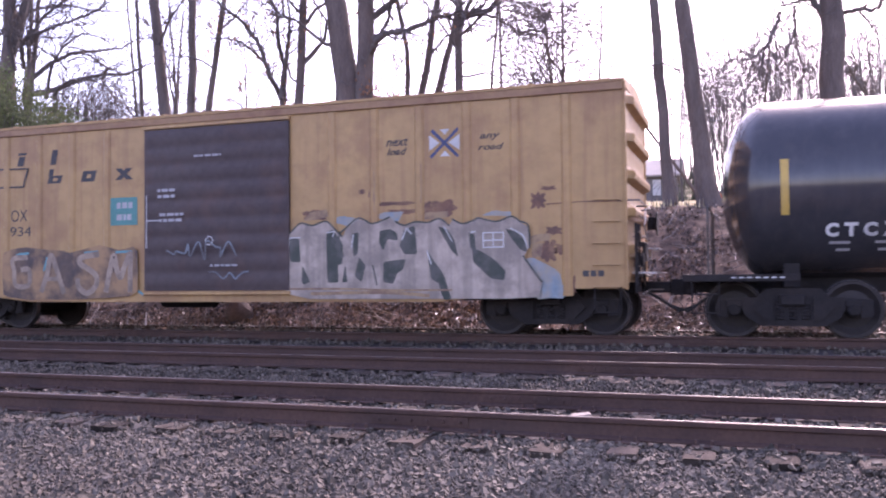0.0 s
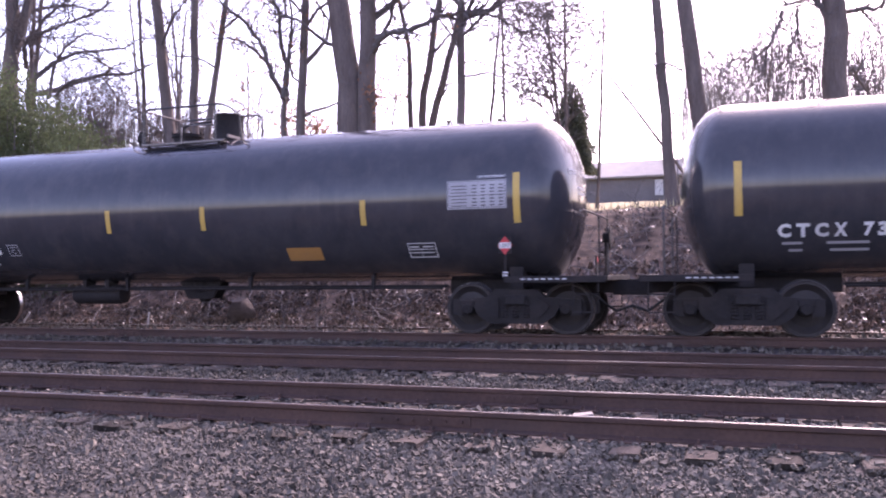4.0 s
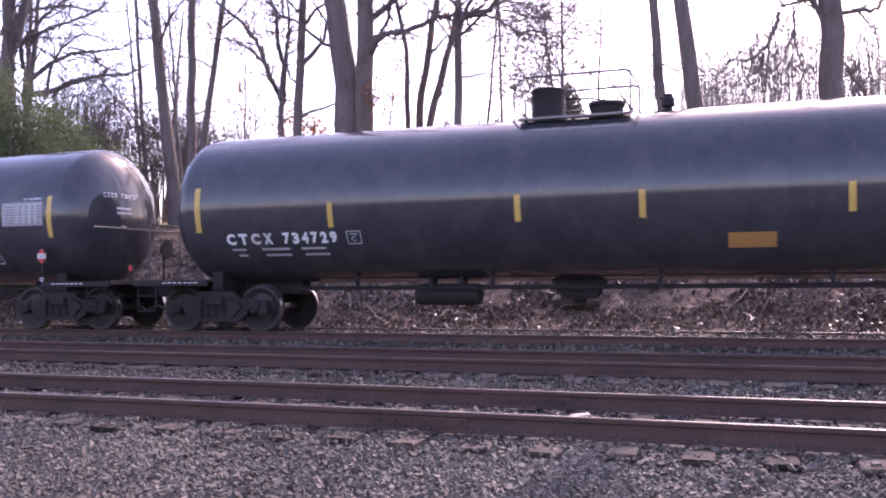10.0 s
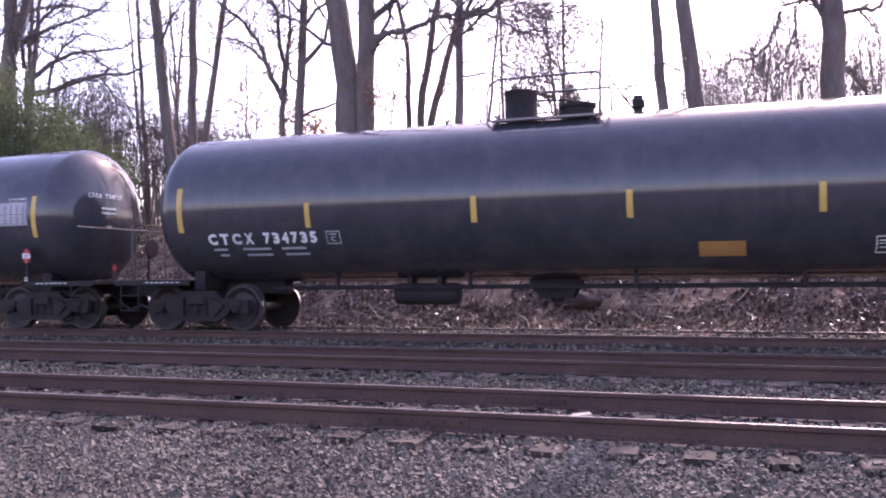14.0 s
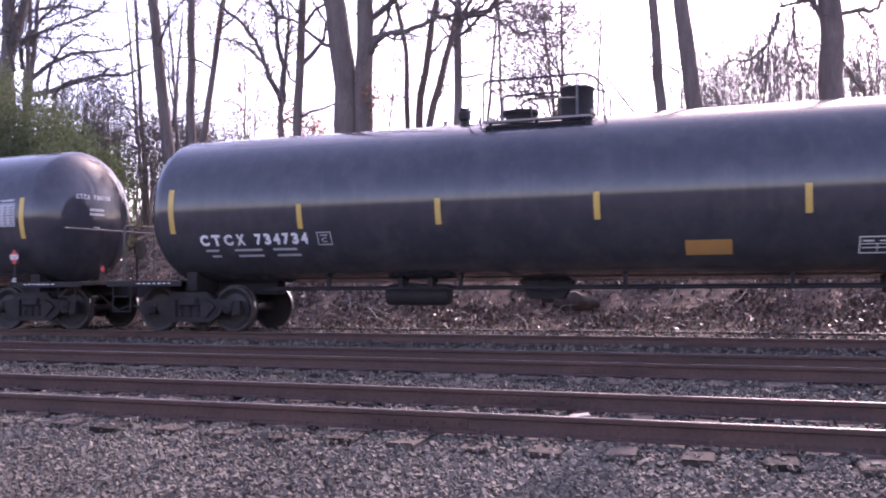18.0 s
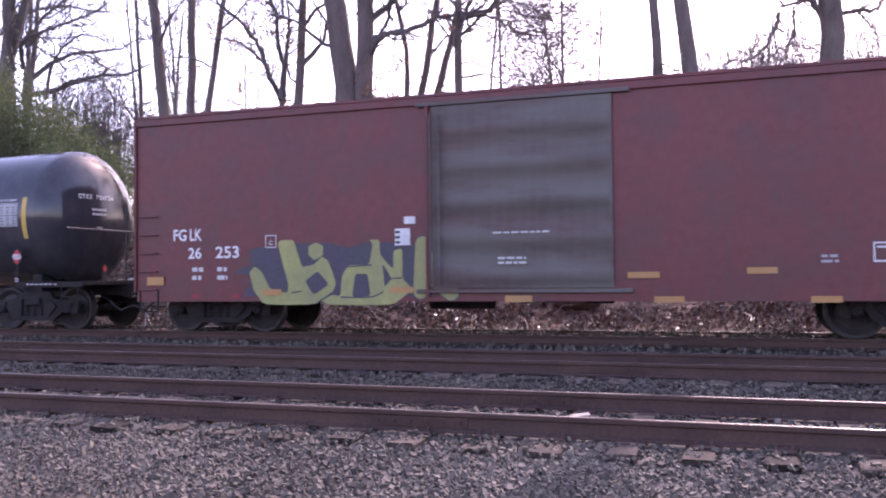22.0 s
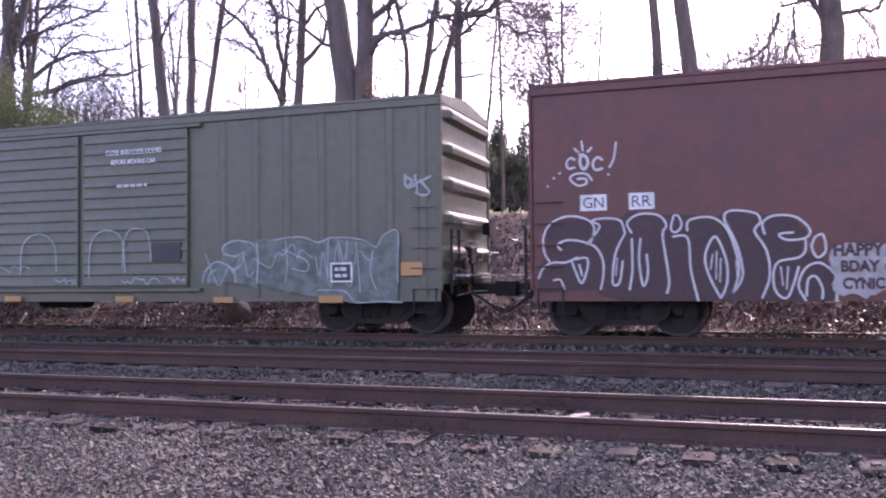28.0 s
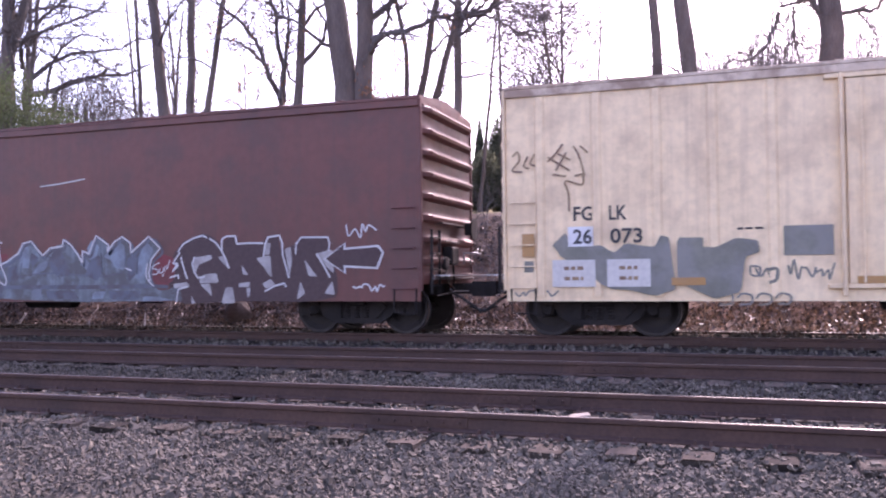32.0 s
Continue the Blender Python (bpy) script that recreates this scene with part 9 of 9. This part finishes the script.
def evergreen(x, y, z0, z1, spread, seed, count, mat, label, name="evergreen_tree", full=0.75):
    """A conifer: a straight trunk and tiers of drooping, ragged boughs."""
    rnd = random.Random(seed)
    root = thing(name, None, None, label, "tree", "evergreens")
    zb = ground_z(x, y) - 0.1
    part("trunk", Shape().tube([(x, y, zb), (x, y, z0), (x, y, z1)], [0.14, 0.12, 0.02], 8), BARK, root)
    g, w = Shape(), Shape()
    for k in range(46):
        u = (k + rnd.random()) / 46
        z, a = z0 + (z1 - z0) * u, rnd.uniform(0, 6.28)
        r = spread * (1 - u) ** 0.9 * rnd.uniform(0.7, 1.0) + 0.08
        w.tube([(x, y, z), (x + r * math.cos(a), y + r * math.sin(a), z - 0.12 * r)], [0.02, 0.006], 4)
    for j in range(count):
        u = 1 - math.sqrt(rnd.random())
        a = rnd.uniform(0, 6.28)
        edge = spread * (1 - u) ** full * (0.8 + 0.42 * noise.noise((math.cos(a) * 1.6 + seed, math.sin(a) * 1.6, u * 9))) + 0.07
        r = edge * rnd.random() ** 0.45
        leaf_quad(g, (x + r * math.cos(a), y + r * math.sin(a), z0 + (z1 - z0) * u - 0.15 * r + rnd.gauss(0, 0.04)), rnd, 0.065)
    part("boughs", w, TWIG, root)
    part("crown", g, mat, root, sharp=0)


evergreen(-7.16, 38.0, 5.7, 9.7, 1.25, 1, 15000, PINE, "dark broad conifer behind the bank", full=0.55)
evergreen(-10.9, 40.0, 3.9, 8.9, 1.2, 2, 12000, PINE, "tall dark conifer behind the bank", full=0.6)
evergreen(-12.4, 42.0, 4.1, 9.05, 1.15, 3, 9000, PINE, "narrow dark conifer with a thin spire behind the bank", full=1.2)
evergreen(-10.78, 32.0, 3.4, 7.3, 0.8, 4, 10000, PINE, "dark ragged conifer behind the bank", full=0.7)
evergreen(-12.8, 33.0, 3.5, 7.0, 1.15, 5, 9000, PINE, "low dark conifer behind the bank", full=0.55)
evergreen(-8.7, 36.0, 4.3, 7.85, 0.85, 7, 3000, PINE, "ragged thin conifer behind the bank", full=0.8)
evergreen(-9.4, 37.0, 3.8, 6.9, 1.0, 8, 8000, PINE, "low dark conifer behind the bank", full=0.5)
for x, y, top, wide, seed in ((-13.35, 36.0, 7.1, 1.3, 21), (-13.1, 39.0, 7.4, 1.3, 22), (-12.2, 44.0, 8.4, 1.5, 23), (-14.6, 36.5, 7.4, 1.3, 24), (-10.4, 36.0, 6.7, 1.1, 25), (-10.6, 44.0, 7.4, 1.4, 26)):
    evergreen(x, y, ground_z(x, y) + 0.3, top, wide, seed, 7000, PINE, "low dense conifer in a row behind the bank", full=0.4)
evergreen(-13.95, 34.0, ground_z(-13.95, 34.0) + 0.2, 7.35, 1.3, 27, 14000, PINE, "broad dark flat-topped conifer behind the bank", full=0.28)
evergreen(-10.95, 28.6, ground_z(-10.95, 28.6) + 0.1, 5.15, 0.6, 28, 5000, PINE, "small bushy conifer below leafless stems", full=0.5)
evergreen(-10.25, 28.9, ground_z(-10.25, 28.9) + 0.1, 4.95, 0.55, 29, 4000, PINE, "small bushy conifer below leafless stems", full=0.5)
evergreen(-14.6, 33.0, 4.0, 7.3, 1.2, 9, 7000, PINE, "low dark conifer behind the bank")
evergreen(-3.5, 70.0, 7.0, 9.5, 1.9, 6, 5000, PINE, "low dark conifer behind the bank")


def low_shrub(x, y, w, h, seed):
    rnd = random.Random(seed)
    root = thing("shrub", None, None, "low yellow-green shrub before the far house", "shrub", "shrubs before the house")
    zb = ground_z(x, y)
    stems, g = Shape(), Shape()
    for k in range(9):
        a = rnd.uniform(0, 6.28)
        tip = Vector((x + 0.35 * w * math.cos(a), y + 0.35 * w * math.sin(a), zb + h * rnd.uniform(0.6, 0.9)))
        stems.tube([(x, y, zb - 0.05), tip], [0.04, 0.01], 5)
        for _ in range(330):
            leaf_quad(g, tip + Vector((rnd.gauss(0, 0.16 * w), rnd.gauss(0, 0.16 * w), rnd.gauss(-0.25 * h, 0.2 * h))), rnd, rnd.uniform(0.04, 0.08))
    part("stem", stems, TWIG, root)
    part("crown", g, GREEN_LEAF, root, sharp=0)


for x, y, w, h, k in ((-10.4, 45.0, 1.5, 2.1, 71), (-11.9, 45.5, 1.3, 1.8, 72), (-8.9, 46.0, 1.1, 1.2, 73)):
    low_shrub(x, y, w, h, k)


def evergreen_bush():
    rnd = random.Random(5)
    root = thing("evergreen_bush", None, None, "large yellow-green evergreen bush at the edge of the bank", "bush")
    g, w = Shape(), Shape()
    for k in range(110):
        x, y = rnd.uniform(-25.8, -19.0), rnd.uniform(21.0, 24.2)
        top = 8.25 - 0.70 * max(0, x + 23.6) ** 1.05 - 0.25 * abs(y - 22.5) + rnd.gauss(0, 0.22)
        zb = ground_z(x, y)
        w.tube([(x, y, zb), (x + rnd.gauss(0, 0.2), y + rnd.gauss(0, 0.2), top - 0.3)], [0.05, 0.01], 5)
        for j in range(11):
            z = zb + (top - zb) * ((j + rnd.random()) / 11)
            c = (x + rnd.gauss(0, 0.18), y + rnd.gauss(0, 0.18), z)
            for _ in range(95):
                p = Vector((rnd.gauss(0, 0.24), rnd.gauss(0, 0.24), rnd.gauss(0, 0.26)))
                leaf_quad(g, (c[0] + p[0], c[1] + p[1], c[2] + p[2]), rnd, rnd.uniform(0.03, 0.065))
    part("stem", w, TWIG, root)
    part("crown", g, GREEN_LEAF, root, sharp=0)


evergreen_bush()


# ---- bank litter ----
def litter():
    rnd = random.Random(9)
    g = Shape()
    for _ in range(44000):
        y = rnd.triangular(17.9, 26.8, 20.5)
        x = rnd.uniform(-1.2 * y, 0.3 * y + 1)
        if noise.noise((x * 0.55, y * 0.7, 9)) < -0.06 and rnd.random() < 0.88:
            continue
        leaf_quad(g, (x, y, ground_z(x, y) + rnd.uniform(0.005, 0.07)), rnd, rnd.uniform(0.03, 0.08))
    for _ in range(20000):
        y = rnd.uniform(17.7, 20.6)
        x = rnd.uniform(-1.2 * y, 0.3 * y + 1)
        leaf_quad(g, (x, y, ground_z(x, y) + rnd.uniform(0.005, 0.05)), rnd, rnd.uniform(0.02, 0.055))
    thing("leaf_litter", g, LITTER, "brown dead leaves lying on the bank", "dead leaves", kind="stuff", sharp=0)
    s = Shape()
    for _ in range(430):
        y = rnd.triangular(18.2, 26.5, 20.5)
        x = rnd.uniform(-1.1 * y, 0.3 * y)
        a, ln = rnd.uniform(0, 6.28), rnd.uniform(0.3, 1.5)
        p = Vector((x, y, ground_z(x, y) + 0.04))
        q = Vector((x + ln * math.cos(a), y + ln * math.sin(a) * 0.6, 0))
        q.z = ground_z(q.x, q.y) + rnd.uniform(0.03, 0.35)
        m = p.lerp(q, 0.5) + Vector((rnd.gauss(0, 0.06), 0, rnd.gauss(0, 0.05)))
        s.tube([p, m, q], [0.017, 0.012, 0.005], 4, caps=False)
    thing("fallen_branches", s, STICK, "pale fallen sticks scattered over the leaf litter", "sticks", kind="stuff")
    b = Shape()
    for _ in range(240):
        y = rnd.uniform(18.6, 26.5)
        x = rnd.uniform(-1.1 * y, 0.3 * y)
        z = ground_z(x, y)
        limb(b, [], rnd, (x, y, z - 0.05), (rnd.gauss(0, 0.3), rnd.gauss(0, 0.2), 1), rnd.uniform(0.5, 1.5), 0.012, 1, kids=(2, 4))
    thing("brush", b, TWIG, "bare thin brush stems on the bank", "brush", kind="stuff", sharp=0)


litter()



def low_things():
    rnd = random.Random(3)
    for x0, x1, y, h in ((-12.75, -12.0, 19.7, 0.85), (-4.3, -3.2, 20.6, 0.5)):
        g = Shape()
        n = 9
        pts = [(x0 + (x1 - x0) * i / 4, y + rnd.uniform(-0.05, 0.05), ground_z(x0 + (x1 - x0) * i / 4, y) + 0.2 * h + rnd.uniform(-0.03, 0.03)) for i in range(5)]
        g.tube(pts, [0.16 * h, 0.45 * h, 0.52 * h, 0.40 * h, 0.12 * h], n)
        g.v = [(x + rnd.uniform(-0.05, 0.05), yy + rnd.uniform(-0.05, 0.05), z + rnd.uniform(-0.05, 0.05)) for x, yy, z in g.v]
        thing("log", g, ROTTEN, "dark rotting log lying at the foot of the bank", "log", "logs on the bank")
    for x, y, lx, h, r in ((-18.9, 18.9, 0.34, 0.42, 0.03), (-14.6, 18.8, 0.03, 0.45, 0.022)):
        z = ground_z(x, y)
        thing("stake", Shape().tube([(x, y, z - 0.1), (x + lx * 0.5, y, z + h * 0.5), (x + lx, y, z + h)], [r, r, r * 0.8], 7), PALE_SIDING, "pale peeled stick standing at the bank's foot", "stake")
    z = -0.13
    g = Shape().box(-0.09, 0.09, -0.05, 0.05, -0.03, 0.03, 0.01, pose(-1.37, 7.62, z + 0.05, 8, -6, 20))
    thing("wood_scrap", g, STICK, "pale wood scrap lying between the near rails", "scrap")
    z = ground_z(-3, 26.2)
    v = Shape()
    for k in range(60):
        x = -7.0 + 0.1 * k
        v.add([(x, 26.1 + rnd.uniform(-0.3, 0.5), ground_z(x, 26.3) - 0.02), (x + 0.02, 26.3, ground_z(x, 26.3) + rnd.uniform(0.1, 0.28)), (x + 0.05, 26.2, ground_z(x, 26.3) - 0.02)], [(0, 1, 2)])
    thing("dry_grass", v, DRY_GRASS, "dry pale grass along the top of the bank", "grass", kind="stuff", sharp=0)


low_things()


def leaning_board(x, y):
    """A pale board propped aslant at the top of the bank."""
    z = ground_z(x, y)
    g = Shape().prism([(-0.22, -0.05), (0.24, -0.05), (0.16, 0.42), (0.02, 0.50), (-0.24, 0.47)], -0.02, 0.02)
    ob = thing("board", g, PALE_SIDING, "pale weathered board propped on the top of the bank", "board", m=pose(x, y, z, -14, 0, 4))
    return ob


leaning_board(-9.48, 26.3)

# ---- houses and a parked pickup beyond the bank ----
def house(x0, x1, y0, y1, z0, eave, ridge, label, wall=SIDING, openings=(), gable_x=False):
    root = thing("house", None, None, label, "house", "houses beyond the bank")
    part("wall", Shape().box(x0, x1, y0, y1, z0 - 1.0, eave, 0.02), wall, root)
    o = 0.5
    if gable_x:
        g = Shape().prism([(x0 - o, eave - 0.15), (x1 + o, eave - 0.15), (x1 + o, eave), ((x0 + x1) / 2, ridge), (x0 - o, eave)], y0 - o, y1 + o)
    else:
        g = Shape().prism([(y0 - o, eave - 0.15), (y1 + o, eave - 0.15), (y1 + o, eave), ((y0 + y1) / 2, ridge), (y0 - o, eave)], x0 - o, x1 + o, axis=0)
    part("roof", g, ROOF, root)
    for kind, a, b, c, d in openings:
        w = part(kind, Shape().box(a, b, y0 - 0.06, y0 + 0.02, c, d, 0.01), PALE_SIDING, root)
        if kind == "window":
            part("pane", Shape().box(a + 0.12, b - 0.12, y0 - 0.065, y0 - 0.05, c + 0.12, d - 0.12), GLASS, w)
    return root


house(-19.5, -5.6, 80, 88, 8.6, 10.0, 11.9, "long low grey house with a pale shingle roof", openings=[("window", -16.5, -14.8, 8.6, 9.5), ("door", -7.6, -6.9, 8.2, 9.6)])
house(-30.0, -21.0, 42, 49, 4.4, 5.6, 6.45, "low house with a grey shingle roof behind the trees", openings=[("window", -25.5, -24.4, 4.5, 5.3)])
house(1.5, 6.0, 88, 95, 7.4, 8.95, 11.0, "small pale house with a dark gable roof", PALE_SIDING, [("window", 2.6, 3.6, 7.6, 8.5)], True)


def board_fence(x0, x1, y, h):
    root = thing("board_fence", None, None, "weathered upright board fence above the bank", "fence")
    g = Shape().box(-0.07, 0.07, -0.012, 0.012, 0, h, 0.004).mesh("board", FENCE)
    x = x0
    while x < x1:
        ob = part("board", g, FENCE, root)
        ob.matrix_basis = pose(x, y, ground_z(x, y) - 0.1)
        x += 0.152
    for z in (0.4, h - 0.4):
        part("fence_rail", Shape().box(x0, x1, y + 0.014, y + 0.06, ground_z((x0 + x1) / 2, y) + z, ground_z((x0 + x1) / 2, y) + z + 0.09), FENCE, root)


board_fence(-24.6, -19.0, 37.0, 1.9)


def pickup(x, y, z):
    root = thing("pickup_truck", None, None, "orange pickup truck parked above the bank", "pickup truck")
    root.matrix_basis = pose(x, y, z)
    out = [(-2.55, 0.45), (-2.6, 0.75), (-2.5, 0.95), (-1.35, 1.08), (2.5, 1.08), (2.55, 0.5), (2.0, 0.42), (-2.2, 0.42)]
    body = part("body", Shape().prism(out, -0.92, 0.92), TRUCK_ORANGE, root)
    part("cab", Shape().prism([(-1.45, 1.06), (-0.75, 1.66), (0.25, 1.7), (0.42, 1.06)], -0.78, 0.78), PALE_SIDING, root, "cream cab roof")
    part("side_window", Shape().prism([(-1.2, 1.12), (-0.7, 1.58), (0.15, 1.6), (0.25, 1.12)], -0.795, -0.775), GLASS, root)
    part("bed_rail", Shape().box(0.5, 2.5, -0.94, -0.88, 1.04, 1.14, 0.01), PALE_SIDING, root)
    part("bumper", Shape().box(-2.68, -2.56, -0.9, 0.9, 0.42, 0.6, 0.02), GALV, root)
    part("headlight", Shape().lathe(0, [(-2.62, 0.1), (-2.56, 0.1)], 12, (0, -0.62, 0.78)), STENCIL, root)
    for wx in (-1.6, 1.55):
        for s in (-1, 1):
            w = part("wheel", Shape().lathe(1, [(s * 0.72, 0.2), (s * 0.72, 0.34), (s * 0.93, 0.34), (s * 0.93, 0.2)][::s], 18), RUBBER, root)
            w.matrix_basis = pose(wx, 0, 0.35)
            part("rim", Shape().lathe(1, [(s * 0.88, 0.2), (s * 0.94, 0.18)][::s], 14), GALV, w)


pickup(-0.5, 70.0, ground_z(-0.5, 70.0) + 0.04)


# ---- what moves: the train rolls to the left, its wheels turn ----
def motions():
    half_seconds = [i * 0.5 for i in range(65)]
    for car, place in CARS:
        walk(car, [(t, pose(place - run(t), TRAIN_Y, TRAIN_Z)) for t in half_seconds])
    steps = [i * 32.0 / 240 for i in range(241)]
    for w, x in WHEELSETS:
        walk(w, [(t, pose(x, 0, WHEEL_R + 0.002, 0, -math.degrees(run(t) / WHEEL_R) + 11 * x, 0)) for t in steps])


motions()
